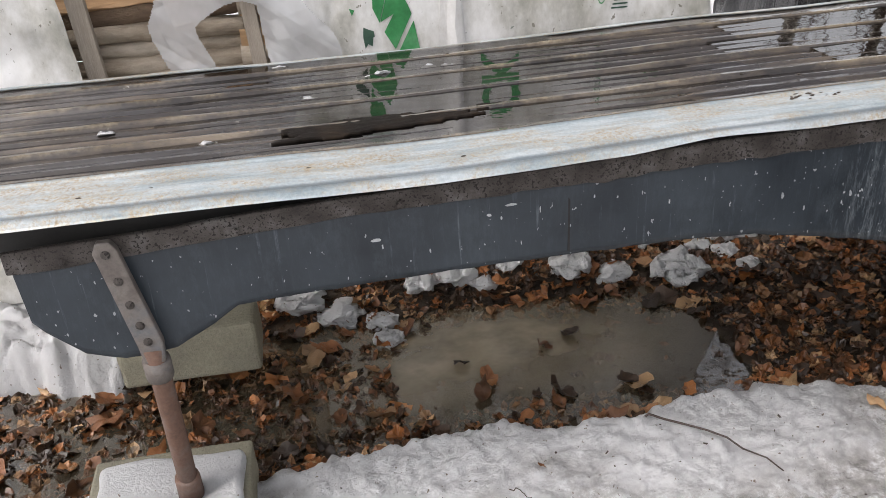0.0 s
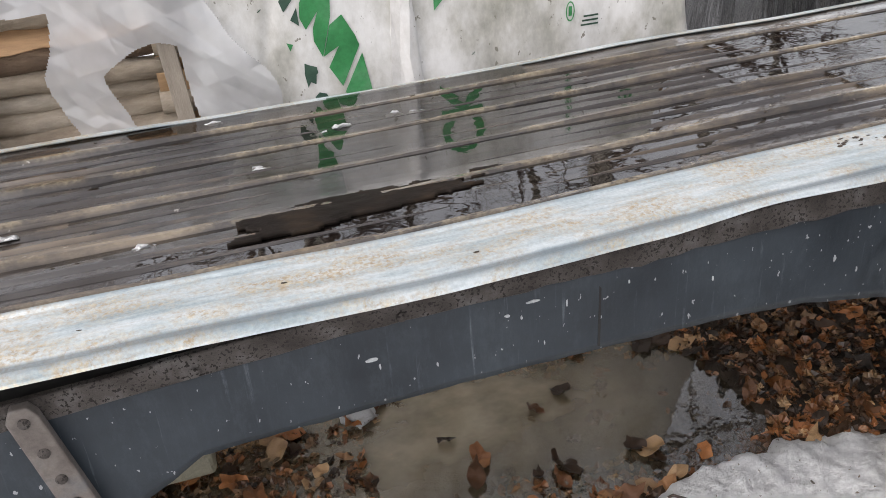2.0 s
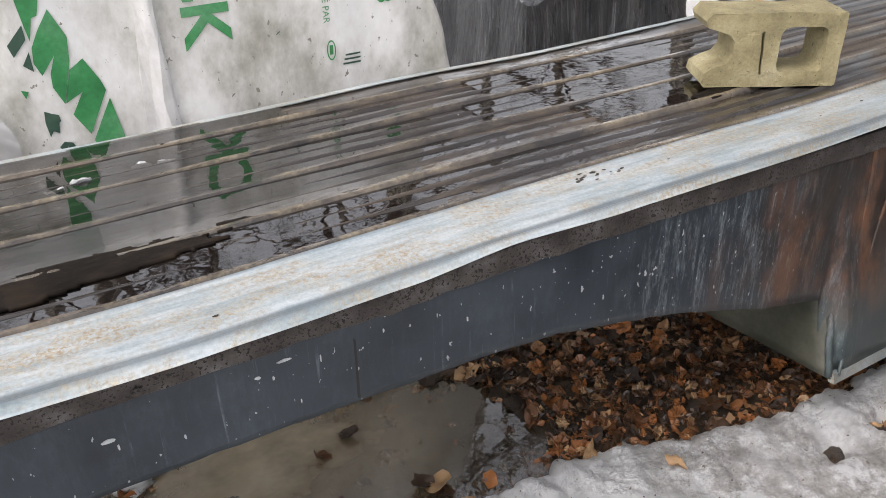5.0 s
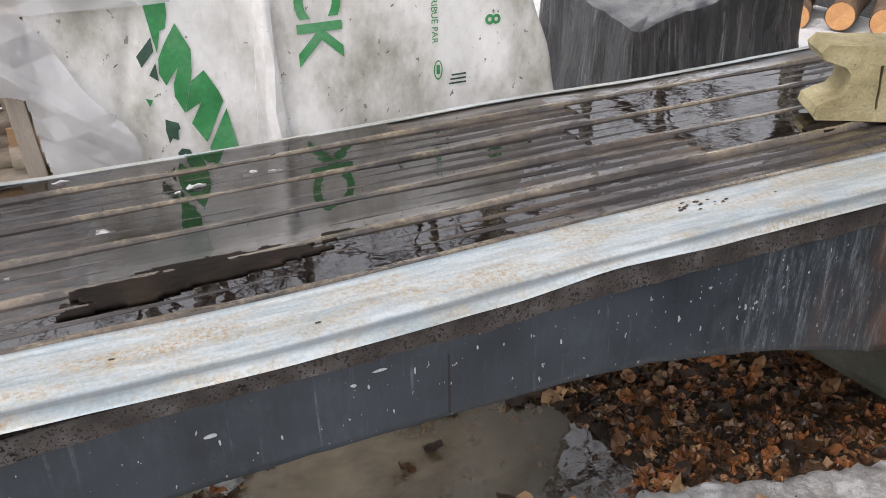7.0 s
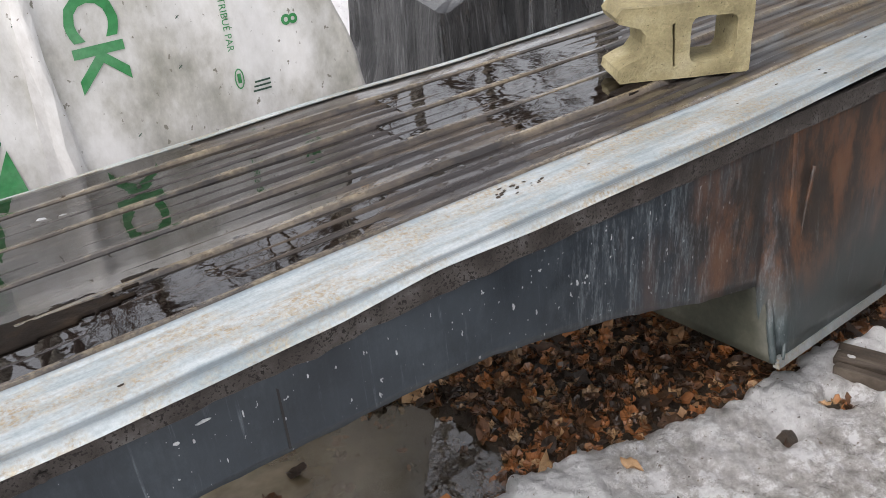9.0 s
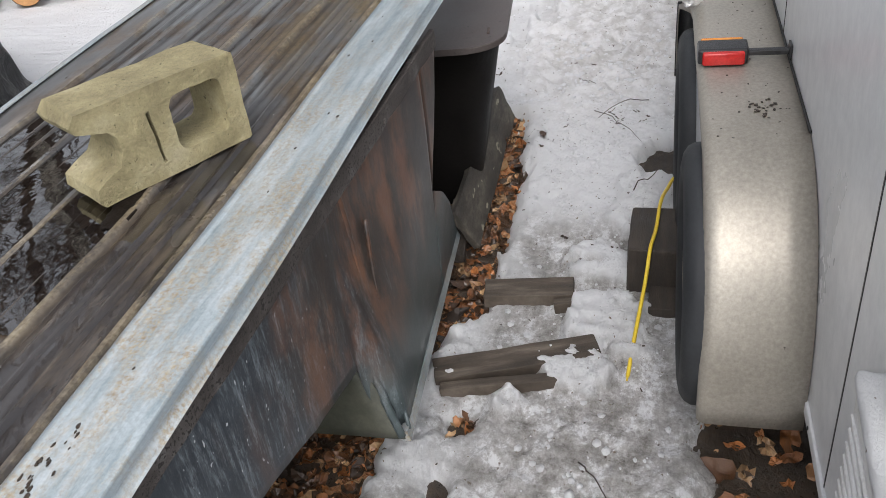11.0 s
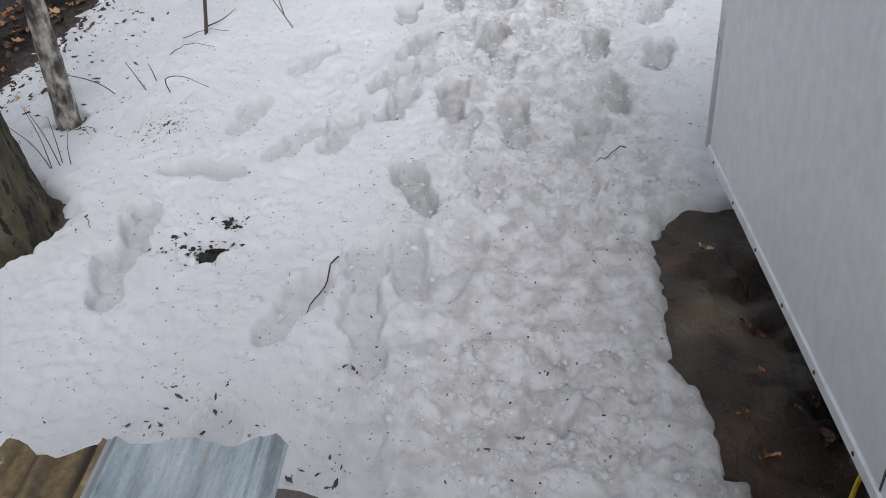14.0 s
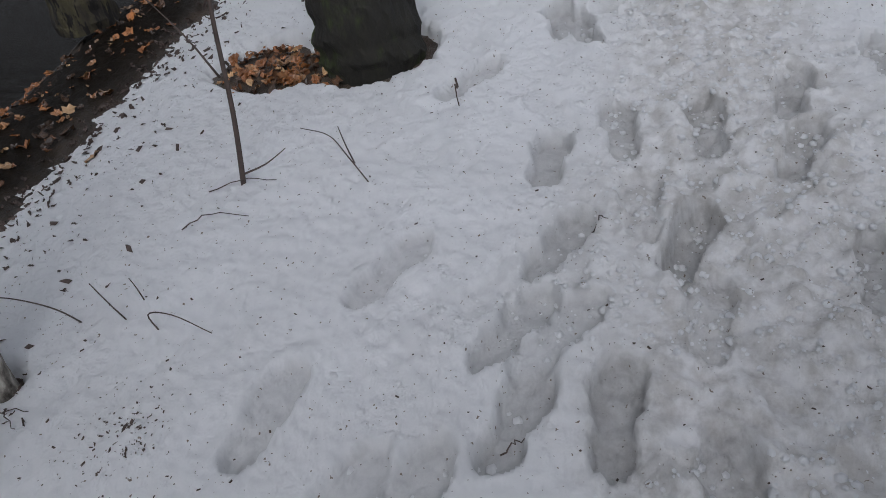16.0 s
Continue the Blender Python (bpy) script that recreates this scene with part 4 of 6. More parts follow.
for gx, gv, icy_bit in scraps:
    bm = bmesh.new()
    s = 0.011 if icy_bit else rq.uniform(0.0013, 0.0036)
    bmesh.ops.create_icosphere(bm, subdivisions=2 if icy_bit else 1, radius=s)
    for q in bm.verts:
        q.co = Vector((q.co.x * 1.8, q.co.y * 0.7, q.co.z * 0.3)) + noise.noise_vector(q.co * 110 + Vector((gx * 50, 0, 0))) * s * 0.8
    ob = part("ice_scrap" if icy_bit else "fallen_crumb", bm, SNOW if icy_bit else SOIL, None, "", True)
    ob.location = (gx, roof_front(gx) + gv, (roof_z(gx, gv) if gv > 0.15 else flash_z(gx, gv)) + 0.001)
    if icy_bit:
        tagged(ob, "small scrap of half-melted ice on wet roofing", "ice scrap", "ice scraps")
    else:
        tagged(ob, "dark crumb of bark on wet roofing", "crumb", "crumbs on the roofing")

# ---- the steel body under it ----
body = thing("steel_body", pose(0, 0, 0), "old slate-grey painted steel body with rust, propped on a pipe leg", "steel body")
LOWX = [-0.555, -0.548, -0.53, -0.47, -0.40, -0.30, -0.235, -0.17, -0.05, 0.25, 0.50, 0.75, 0.90, 1.05, 1.2, 1.35, 1.48, 1.68, 1.705, 2.31, 2.70]
LOWZ = [0.755, 0.61, 0.585, 0.525, 0.500, 0.510, 0.545, 0.585, 0.590, 0.594, 0.596, 0.596, 0.585, 0.556, 0.524, 0.480, 0.438, 0.398, 0.215, 0.10, 0.03]
rail_top = lambda x: float(np.interp(x, [-0.56, -0.28, -0.09, 0.15, 0.50, 0.80, 2.44], [0.762, 0.769, 0.780, 0.787, 0.799, 0.810, 0.811]))
rail_low = lambda x: float(np.interp(x, [-0.56, -0.19, 0.15, 0.60, 0.80, 2.44], [0.715, 0.734, 0.748, 0.756, 0.763, 0.766]))


def skirt_y(x, z):
    low_z = max(0.03, 0.215 - 0.181 * (x - 1.68))
    flare = float(step(1.685, 1.725, x)) * float(step(0.70, low_z, z))
    return 1.432 + 0.008 * noise.noise((x * 1.7, z * 2, 0)) + (0.158 * (x - 1.675) - 0.074) * flare


def columns(xs, lo, hi, rows=14):
    verts, faces = [], []
    for x in xs:
        for k in range(rows + 1):
            z = lo(x) + (hi(x) - lo(x)) * k / rows
            zz = z + (0.004 * noise.noise((x * 26, 0, 7)) if k == 0 else 0)
            verts.append((x, skirt_y(x, z), zz))
    n = rows + 1
    for i in range(len(xs) - 1):
        for k in range(rows):
            faces.append((i * n + k, (i + 1) * n + k, (i + 1) * n + k + 1, i * n + k + 1))
    return verts, faces


low = lambda x: float(np.interp(x, LOWX, LOWZ))
main_x = sorted(set(LOWX[:-1]) | set(np.round(np.arange(-0.55, 2.31, 0.03), 4)) | {1.69, 1.695, 1.70, 1.71, 1.72, 1.73})
fin_top = lambda x: float(np.interp(x, [2.31, 2.42, 2.55, 2.64, 2.70], [0.43, 0.36, 0.24, 0.12, 0.035]))
skirt = mesh_ob("skirt_panel", *joined([columns(main_x, low, lambda x: rail_top(x) - 0.004), columns(np.linspace(2.31, 2.70, 14), low, fin_top), columns(np.linspace(2.31, 2.455, 7), lambda x: 0.43 + (x - 2.31) * 2.3, lambda x: 0.786)]), SKIRT, body, "", True)
so = skirt.modifiers.new("thickness", "SOLIDIFY")
so.thickness, so.offset = 0.005, 1
bm = box(-0.56, 2.44, 1.419, 1.433, 0.742, 0.790, 0.002, 1)
bmesh.ops.subdivide_edges(bm, edges=[e for e in bm.edges if e.calc_length() > 1], cuts=90)
for v in bm.verts:
    under = v.co.z < 0.76
    v.co.z += rail_low(v.co.x) - 0.742 if under else rail_top(v.co.x) - 0.790
    v.co.y += 0.008 * noise.noise((v.co.x * 1.7, v.co.z * 2, 0)) - 0.003
    if under:
        v.co.z += 0.006 * noise.noise((v.co.x * 8, 0, 3)) + 0.006 * noise.noise((v.co.x * 31, 0, 3))
part("top_rail", bm, RUSTRAIL, body, "rust-scaled steel rail")
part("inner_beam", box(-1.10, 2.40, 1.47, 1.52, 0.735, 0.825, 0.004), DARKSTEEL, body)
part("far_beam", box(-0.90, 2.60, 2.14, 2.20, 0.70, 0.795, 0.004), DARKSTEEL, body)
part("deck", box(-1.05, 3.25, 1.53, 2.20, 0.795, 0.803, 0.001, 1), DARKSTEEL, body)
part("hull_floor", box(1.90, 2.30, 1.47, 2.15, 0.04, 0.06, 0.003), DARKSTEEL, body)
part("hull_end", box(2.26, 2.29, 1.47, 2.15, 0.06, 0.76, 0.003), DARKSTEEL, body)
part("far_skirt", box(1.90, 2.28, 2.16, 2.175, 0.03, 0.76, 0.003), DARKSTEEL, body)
for k in range(9):
    bx = -0.46 + k * 0.31
    bm = bmesh.new()
    bmesh.ops.create_uvsphere(bm, u_segments=10, v_segments=6, radius=0.0085)
    for v in bm.verts:
        v.co = (v.co.x + bx, v.co.y * 0.5 + 1.4155, v.co.z + rail_low(bx) + 0.012)
    part("bolt", bm, RUSTRAIL, body)
part("panel_seam", box(0.493, 0.497, 1.4262, 1.4285, 0.604, 0.742, 0.0), DARKSTEEL, body)
# chips of bare white primer
for cx, cz, w, h in ((0.378, 0.724, 0.040, 0.008), (0.333, 0.707, 0.017, 0.011), (0.358, 0.698, 0.006, 0.012), (0.109, 0.684, 0.034, 0.012), (0.120, 0.668, 0.006, 0.020), (0.213, 0.645, 0.005, 0.016), (0.436, 0.707, 0.004, 0.024), (0.546, 0.721, 0.005, 0.014), (0.704, 0.688, 0.005, 0.022), (0.397, 0.637, 0.004, 0.012)):
    yb = skirt_y(cx, cz) - 0.0066
    poly = [(cx + 0.30 * w * math.cos(a * 0.785) * (1 + 0.8 * noise.noise((a * 1.3, cx * 90, 0))), cz + 0.28 * h * math.sin(a * 0.785) * (1 + 0.8 * noise.noise((a * 1.3, cx * 90, 5)))) for a in range(8)]
    part("paint_chip", prism(poly, "y", yb, yb + 0.0025), PRIMER, body)
# folded rib and gusset at the deep end
rib = smooth_line([(1.762, 1.426, 0.77), (1.772, 1.424, 0.66), (1.755, 1.420, 0.535), (1.718, 1.412, 0.40), (1.692, 1.385, 0.30), (1.678, 1.357, 0.215)], 6)
tube("folded_rib", [(x, y + 0.005, z) for x, y, z in rib], 0.009, SKIRT, body, 10, 0.2)
bm = bmesh.new()
grid = [[bm.verts.new((1.676 + 0.029 * w + 0.03 * u + 0.012 * math.sin(3.1 * w) * math.sin(3.1 * u), 1.354 + 0.078 * w + (0.80 - 0.08 * w) * u, 0.212 + 0.183 * w - 0.085 * u * (1 - w) + 0.006 * noise.noise((u * 6, w * 4, 1)))) for w in [k / 8 for k in range(9)]] for u in [k / 14 for k in range(15)]]
for ga, gb in zip(grid, grid[1:]):
    for k in range(8):
        bm.faces.new((ga[k], gb[k], gb[k + 1], ga[k + 1]))
gusset = part("end_panel", bm, OLIVE, body, "grey-green folded end panel", True)
so = gusset.modifiers.new("thickness", "SOLIDIFY")
so.thickness = 0.004
tube("pressed_ridge", smooth_line([(1.840, 1.420, 0.655), (1.815, 1.414, 0.54), (1.775, 1.398, 0.39), (1.735, 1.374, 0.27), (1.700, 1.352, 0.215)], 6), 0.0045, SKIRT, body, 10, 0.2)
mesh_ob("foot_flange", [(1.68, 1.345, 0.200), (2.70, 1.505, 0.016), (2.70, 1.513, 0.040), (1.68, 1.350, 0.226), (1.68, 1.362, 0.198), (2.70, 1.53, 0.012), (2.70, 1.536, 0.034), (1.68, 1.366, 0.222)], [(0, 1, 2, 3), (7, 6, 5, 4), (0, 4, 5, 1), (1, 5, 6, 2), (2, 6, 7, 3), (3, 7, 4, 0)], FLASH, body, "pale bent flange")
# pipe leg with its strap
leg = part("leg_strap", prism([(-0.402, 0.748), (-0.392, 0.768), (-0.368, 0.768), (-0.358, 0.752), (-0.318, 0.545), (-0.322, 0.50), (-0.362, 0.50), (-0.366, 0.545)], "y", 1.396, 1.415, 0.003), STRAP, body, "worn steel strap with rivets")
for t in (0.06, 0.30, 0.52, 0.72, 0.88):
    bm = bmesh.new()
    bmesh.ops.create_uvsphere(bm, u_segments=10, v_segments=6, radius=0.009)
    for v in bm.verts:
        v.co = (v.co.x - 0.381 + 0.041 * t, v.co.y * 0.5 + 1.3955, v.co.z + 0.758 - 0.235 * t)
    part("rivet", bm, RUSTRAIL, leg)
tube("leg_pipe", [(-0.342, 1.408, 0.53), (-0.345, 1.425, 0.42), (-0.352, 1.455, 0.27), (-0.36, 1.488, 0.085)], 0.021, RUST, body, 14, 0.05, "rusty iron pipe leg")
tube("leg_collar", [(-0.343, 1.412, 0.50), (-0.344, 1.420, 0.455)], 0.027, STRAP, body, 14, 0.05)
tube("leg_foot", [(-0.358, 1.478, 0.145), (-0.3585, 1.480, 0.137), (-0.361, 1.492, 0.07)], [0.025, 0.028, 0.028], RUST, body, 14, 0.05)

paver = part("concrete_paver", box(-0.60, -0.23, 1.42, 1.66, -0.03, 0.072, 0.008, 2, 0.002, 3), CONCRETE)
tagged(paver, "concrete pad half under snow beneath a pipe leg", "paver")
bm = box(-0.575, -0.245, 1.36, 1.60, 0.05, 0.105, 0.02, 3, 0.006, 5)
for v in bm.verts:
    d = math.hypot(v.co.x + 0.36, v.co.y - 1.49)
    if v.co.z > 0.06:
        v.co.z -= 0.04 * float(step(0.075, 0.03, d)) - 0.02 * noise.noise(v.co * 12)
tagged(part("snow_patch", bm, SNOW, None, "", True), "wet snow lying on a concrete pad", "snow")
tagged(part("concrete_block", box(-0.60, -0.215, 2.04, 2.24, 0.005, 0.165, 0.012, 2, 0.004, 4), CONCRETE), "old mossy concrete block standing in meltwater", "concrete block", "concrete blocks")


# ---- hollow concrete block lying on the roofing ----
def hollow_block():
    L, H, D = 0.335, 0.172, 0.122
    th = thing("concrete_block", None, "damp yellowish hollow concrete block with a broken end on roofing", "concrete block", "concrete blocks")
    outline = [(0.028, H), (L - 0.004, H), (L, H - 0.004), (L, 0.004), (L - 0.004, 0), (0.026, 0), (0.016, 0.010), (0.020, 0.032), (0.044, 0.045), (0.070, 0.055), (0.084, 0.078), (0.083, 0.108), (0.070, 0.125), (0.046, 0.131), (0.020, 0.138), (0.012, 0.154)]
    hole = []
    hx0, hx1, hz0, hz1, r = 0.190, 0.298, 0.034, 0.140, 0.020
    for cx, cz, a0 in ((hx1 - r, hz1 - r, 0), (hx0 + r, hz1 - r, 90), (hx0 + r, hz0 + r, 180), (hx1 - r, hz0 + r, 270)):
        hole += [(cx + r * math.cos(radians(a0 + k * 22.5)), cz + r * math.sin(radians(a0 + k * 22.5))) for k in range(5)]
    slot = [(0.145, 0.126), (0.151, 0.130), (0.158, 0.03), (0.152, 0.028)]
    bm = bmesh.new()
    edges = []
    for loop in (outline, hole, slot):
        vs = [bm.verts.new((u, 0, w)) for u, w in loop]
        edges += [bm.edges.new((vs[i], vs[(i + 1) % len(vs)])) for i in range(len(vs))]
    bmesh.ops.triangle_fill(bm, use_beauty=True, edges=edges)
    front = bm.faces[:]
    ex = bmesh.ops.extrude_face_region(bm, geom=front)
    for g in ex["geom"]:
        if isinstance(g, bmesh.types.BMVert):
            g.co.y = D
    bmesh.ops.subdivide_edges(bm, edges=[e for e in bm.edges if e.calc_length() > 0.05], cuts=4)
    bmesh.ops.triangulate(bm, faces=bm.faces[:])
    for v in bm.verts:
        v.co += noise.noise_vector(v.co * 90) * 0.0014 + noise.noise_vector(v.co * 40) * 0.0022 + noise.noise_vector(v.co * 14) * 0.0025
    part("block_body", bm, YELLOWBLOCK, th)
    return th


hollow_block().matrix_world = pose(1.549, 1.782, 0.845, 0, 0.8, -29.5)

# ---- the wrapped woodpile behind ----
rs = random.Random(11)
for row in range(23):
    for seg_x0, seg_x1 in ((-1.75, -0.93), (-0.95, -0.12), (-0.14, 0.62), (0.60, 1.24)):
        z = 0.035 + row * 0.052
        r = 0.022 + 0.016 * rs.random()
        x0, x1 = seg_x0 - 0.03 * rs.random(), seg_x1 + 0.05 * rs.random()
        y = 2.605 + 0.03 * rs.random()
        tilt = 0.02 * rs.uniform(-1, 1)
        n = 12
        pts = [(x0 + (x1 - x0) * i / n, y + 0.010 * noise.noise((i * 0.7, row, seg_x0)), z + tilt * (i / n - 0.5) + 0.006 * noise.noise((i * 0.9, row * 3, 5))) for i in range(n + 1)]
        kind = rs.random()
        ang = rs.random() * 6
        verts, faces = tube_data(pts, r, 12, 0.35)
        if kind < 0.45:
            c0 = Vector((0, math.cos(ang), math.sin(ang)))
            if c0.y > 0:
                c0.y = -c0.y
            verts = [v - c0 * max(0, (v - Vector((v.x, y, z))).dot(c0) - 0.25 * r) for v in verts]
        ob = mesh_ob("firewood_log", verts, faces, SPLIT if kind < 0.45 else BARKS[0 if int(kind * 100) % 3 else 1], None, "", kind >= 0.45)
        tagged(ob, "split firewood with a pale face in a stack" if kind < 0.45 else "firewood log with peeling bark in a stack", "firewood", "stacked firewood")


def slanted_stake(xb, xt, z0, z1, w, y):
    ob = part("stake", prism([(xb, z0), (xb + w, z0), (xt + w, z1), (xt, z1)], "y", y - 0.03, y, 0.002), STAKEWOOD)
    return tagged(ob, "weathered grey wooden stake holding a firewood stack", "stake", "stack stakes")


slanted_stake(-0.560, -0.625, 0.0, 1.24, 0.050, 2.545)
slanted_stake(-0.085, -0.16, 0.0, 1.24, 0.042, 2.545)


def wrap_y(x, z):
    return 2.520 + 0.010 * abs(noise.noise((x * 4 + z * 1.5, z * 0.8, 7))) + 0.006 * math.exp(-((x - 0.12 - 0.25 * (z - 0.9)) / 0.012) ** 2) + 0.012 * noise.noise((x * 2.2, z * 1.6, 0.4)) + 0.006 * noise.noise((x * 9, z * 2.5, 2)) - 0.012 * math.exp(-((x - 0.485 + 0.02 * (z - 0.9)) / 0.020) ** 2) + 0.9 * max(0, z - 1.20)


def sheet_patch(name, xs, zs, yfun, keep, material, label, category, group="", xmap=None):
    verts, faces, idx = [], [], {}
    for i, x in enumerate(xs):
        for j, z in enumerate(zs):
            idx[i, j] = len(verts)
            xx = xmap(x, z) if xmap else x
            verts.append((xx, yfun(xx, z), z))
    for i in range(len(xs) - 1):
        for j in range(len(zs) - 1):
            if keep((xs[i] + xs[i + 1]) / 2, (zs[j] + zs[j + 1]) / 2):
                faces.append((idx[i, j], idx[i + 1, j], idx[i + 1, j + 1], idx[i, j + 1]))
    used = sorted({k for f in faces for k in f})
    back = {k: n for n, k in enumerate(used)}
    ob = mesh_ob(name, [verts[k] for k in used], [tuple(back[k] for k in f) for f in faces], material, None, "", True)
    return tagged(ob, label, category, group)


def wrap_edge(z):
    return 1.335 - 0.28 * (z - 0.70)


wrap = thing("lumber_wrap", pose(0, 0, 0), "dirty white lumber wrap with green print over a woodpile", "plastic wrap")
cover = sheet_patch("wrap_sheet", np.linspace(0, 1, 110), np.linspace(-0.02, 1.275, 100), wrap_y, lambda x, z: True, WRAP, "", "", "", lambda s, z: -0.06 + s * (wrap_edge(z) + 0.06 + 0.006 * math.sin(z * 23)))
cover.parent = wrap
so = cover.modifiers.new("thickness", "SOLIDIFY")
so.thickness = 0.0012
back = part("wrap_top", box(-0.06, 1.10, 2.585, 3.25, 1.225, 1.265, 0.01, 2), WRAP, wrap)
part("wrap_side", prism([(2.52, 0.0), (3.25, 0.0), (3.25, 1.23), (2.56, 1.23)], "x", 1.10, 1.112), WRAP, wrap)


def print_bm(bm, material, name, label=""):
    bmesh.ops.triangulate(bm, faces=bm.faces[:])
    for _ in range(3):
        bmesh.ops.subdivide_edges(bm, edges=[e for e in bm.edges if e.calc_length() > 0.025], cuts=1)
        bmesh.ops.triangulate(bm, faces=bm.faces[:])
    for v in bm.verts:
        v.co.y = wrap_y(v.co.x, v.co.z) - 0.0028
    return part(name, bm, material, wrap, label)


def printed(poly, material=None, name="print_shape", grow=1.0):
    bm = bmesh.new()
    cx, cz = sum(p[0] for p in poly) / len(poly), sum(p[1] for p in poly) / len(poly)
    poly = [(cx + (x - cx) * grow, cz + (z - cz) * grow) for x, z in poly]
    bm.faces.new([bm.verts.new((x, 0, z)) for x, z in poly])
    return print_bm(bm, material or GREEN, name)


def lettered(text, x, z, size, material, bold=0.0):
    """Letters turned a quarter clockwise, reading downwards from (x, z)."""
    cu = bpy.data.curves.new("print_text", "FONT")
    cu.body, cu.size, cu.offset, cu.resolution_u = text, size, bold, 3
    tmp = bpy.data.objects.new("print_text", cu)
    scene.collection.objects.link(tmp)
    me = bpy.data.meshes.new_from_object(tmp.evaluated_get(bpy.context.evaluated_depsgraph_get()))
    bpy.data.objects.remove(tmp)
    bm = bmesh.new()
    bm.from_mesh(me)
    for v in bm.verts:
        v.co = (x + v.co.y, 0, z - v.co.x)
    return print_bm(bm, material, "print_text", "printed lettering")


# leaf-like green band of the wrap's emblem
printed([(0.190, 1.20), (0.255, 1.20), (0.249, 1.088), (0.240, 1.057), (0.227, 1.053), (0.213, 1.001), (0.207, 1.043), (0.203, 1.11)])
printed([(0.264, 1.068), (0.292, 1.001), (0.286, 0.945), (0.279, 0.922), (0.255, 0.844), (0.237, 0.889), (0.239, 0.921), (0.256, 0.963), (0.221, 0.920), (0.209, 0.951), (0.213, 0.987), (0.232, 1.022)])
printed([(0.281, 0.923), (0.315, 0.946), (0.344, 0.888), (0.352, 0.862), (0.297, 0.760), (0.267, 0.815), (0.299, 0.867), (0.257, 0.845)])
printed([(0.357, 0.842), (0.365, 0.784), (0.378, 0.707), (0.385, 0.66), (0.315, 0.66), (0.308, 0.705), (0.302, 0.745)])
printed([(0.204, 1.041), (0.205, 1.007), (0.172, 0.970), (0.164, 0.998)], DARKPRINT)
printed([(0.205, 0.979), (0.206, 0.932), (0.186, 0.949)], DARKPRINT)
printed([(0.168, 0.893), (0.184, 0.887), (0.175, 0.871)])
printed([(0.205, 0.835), (0.218, 0.828), (0.235, 0.821), (0.237, 0.805), (0.224, 0.797), (0.228, 0.776), (0.215, 0.784), (0.206, 0.770), (0.202, 0.806)], DARKPRINT)
printed([(0.220, 0.742), (0.233, 0.753), (0.251, 0.747), (0.264, 0.718), (0.262, 0.701), (0.249, 0.703), (0.248, 0.726), (0.238, 0.739), (0.227, 0.725)], DARKPRINT)
WRAPCLEAN = surf("pale_wrap_flap", [(0.50, 0.485, 0.45), (0.66, 0.65, 0.63), (0.74, 0.74, 0.73)], 5, 40, (0.35, 0.6), 0, (0.3, 0.003), (1, 1, 0.6), specks=((0.20, 0.18, 0.15), 60, 0.69, (1, 1, 1)))
flap_sheet = printed([(0.462, 1.20), (0.497, 1.20), (0.493, 1.05), (0.503, 0.86), (0.517, 0.68), (0.424, 0.68), (0.436, 0.86), (0.452, 1.05)], WRAPCLEAN, "wrap_flap")
so = flap_sheet.modifiers.new("thickness", "SOLIDIFY")
so.thickness = 0.003
lettered("CK", 0.562, 1.155, 0.165, GREEN, 0.004)
lettered("Y / DISTRIBUÉ PAR", 0.928, 1.150, 0.026, GREEN, 0.0)
lettered("8", 1.090, 1.000, 0.062, GREEN, 0.001)
lettered("8", 1.095, 1.075, 0.062, GREEN, 0.001)
lettered("78", 0.075, 1.195, 0.062, GREEN, 0.001)
ring = [(0.945 + 0.013 * math.cos(a * math.pi / 10), 0.862 + 0.028 * math.sin(a * math.pi / 10)) for a in range(20)]
inner = [(0.945 + 0.010 * math.cos(a * math.pi / 10), 0.862 + 0.024 * math.sin(a * math.pi / 10)) for a in range(20)]
bm = bmesh.new()
va, vb = [bm.verts.new((x, 0, z)) for x, z in ring], [bm.verts.new((x, 0, z)) for x, z in inner]
for i in range(20):
    bm.faces.new((va[i], va[(i + 1) % 20], vb[(i + 1) % 20], vb[i]))
print_bm(bm, GREEN, "print_oval")
printed([(0.940, 0.876), (0.950, 0.876), (0.950, 0.850), (0.940, 0.850)])
for k in range(3):
    printed([(0.985 - 0.004 * k, 0.845 - 0.012 * k), (1.03, 0.845 - 0.012 * k), (1.03, 0.840 - 0.012 * k), (0.985 - 0.004 * k, 0.840 - 0.012 * k)], DARKPRINT, "print_bar")
for cx, cz in ((0.465, 1.06), (0.472, 0.93), (0.485, 0.80), (0.80, 0.93), (0.82, 1.05), (0.115, 0.98), (0.455, 1.11), (0.66, 0.79)):
    for a in (0.6, -0.9):
        c, s = math.cos(a) * 0.006, math.sin(a) * 0.006
        printed([(cx - c, cz - s), (cx + c, cz + s), (cx + c - 0.0012, cz + s + 0.0022), (cx - c - 0.0012, cz - s + 0.0022)], DARKPRINT, "print_mark")


def facets(x, z, size, seed):
    """Flat triangles between random heights, like crumpled sheet."""
    x, z = (x + 0.35 * z + 0.02 * math.sin(z * 9)) / size, (z - 0.22 * x) / (size * 1.5)
    i, j = math.floor(x), math.floor(z)
    u, w = x - i, z - j
    h = lambda a, b: noise.cell((a * 1.7 + 0.5, b * 2.3 + 0.5, seed))
    if u + w < 1:
        return h(i, j) * (1 - u - w) + h(i + 1, j) * u + h(i, j + 1) * w
    return h(i + 1, j + 1) * (u + w - 1) + h(i, j + 1) * (1 - u) + h(i + 1, j) * (1 - w)


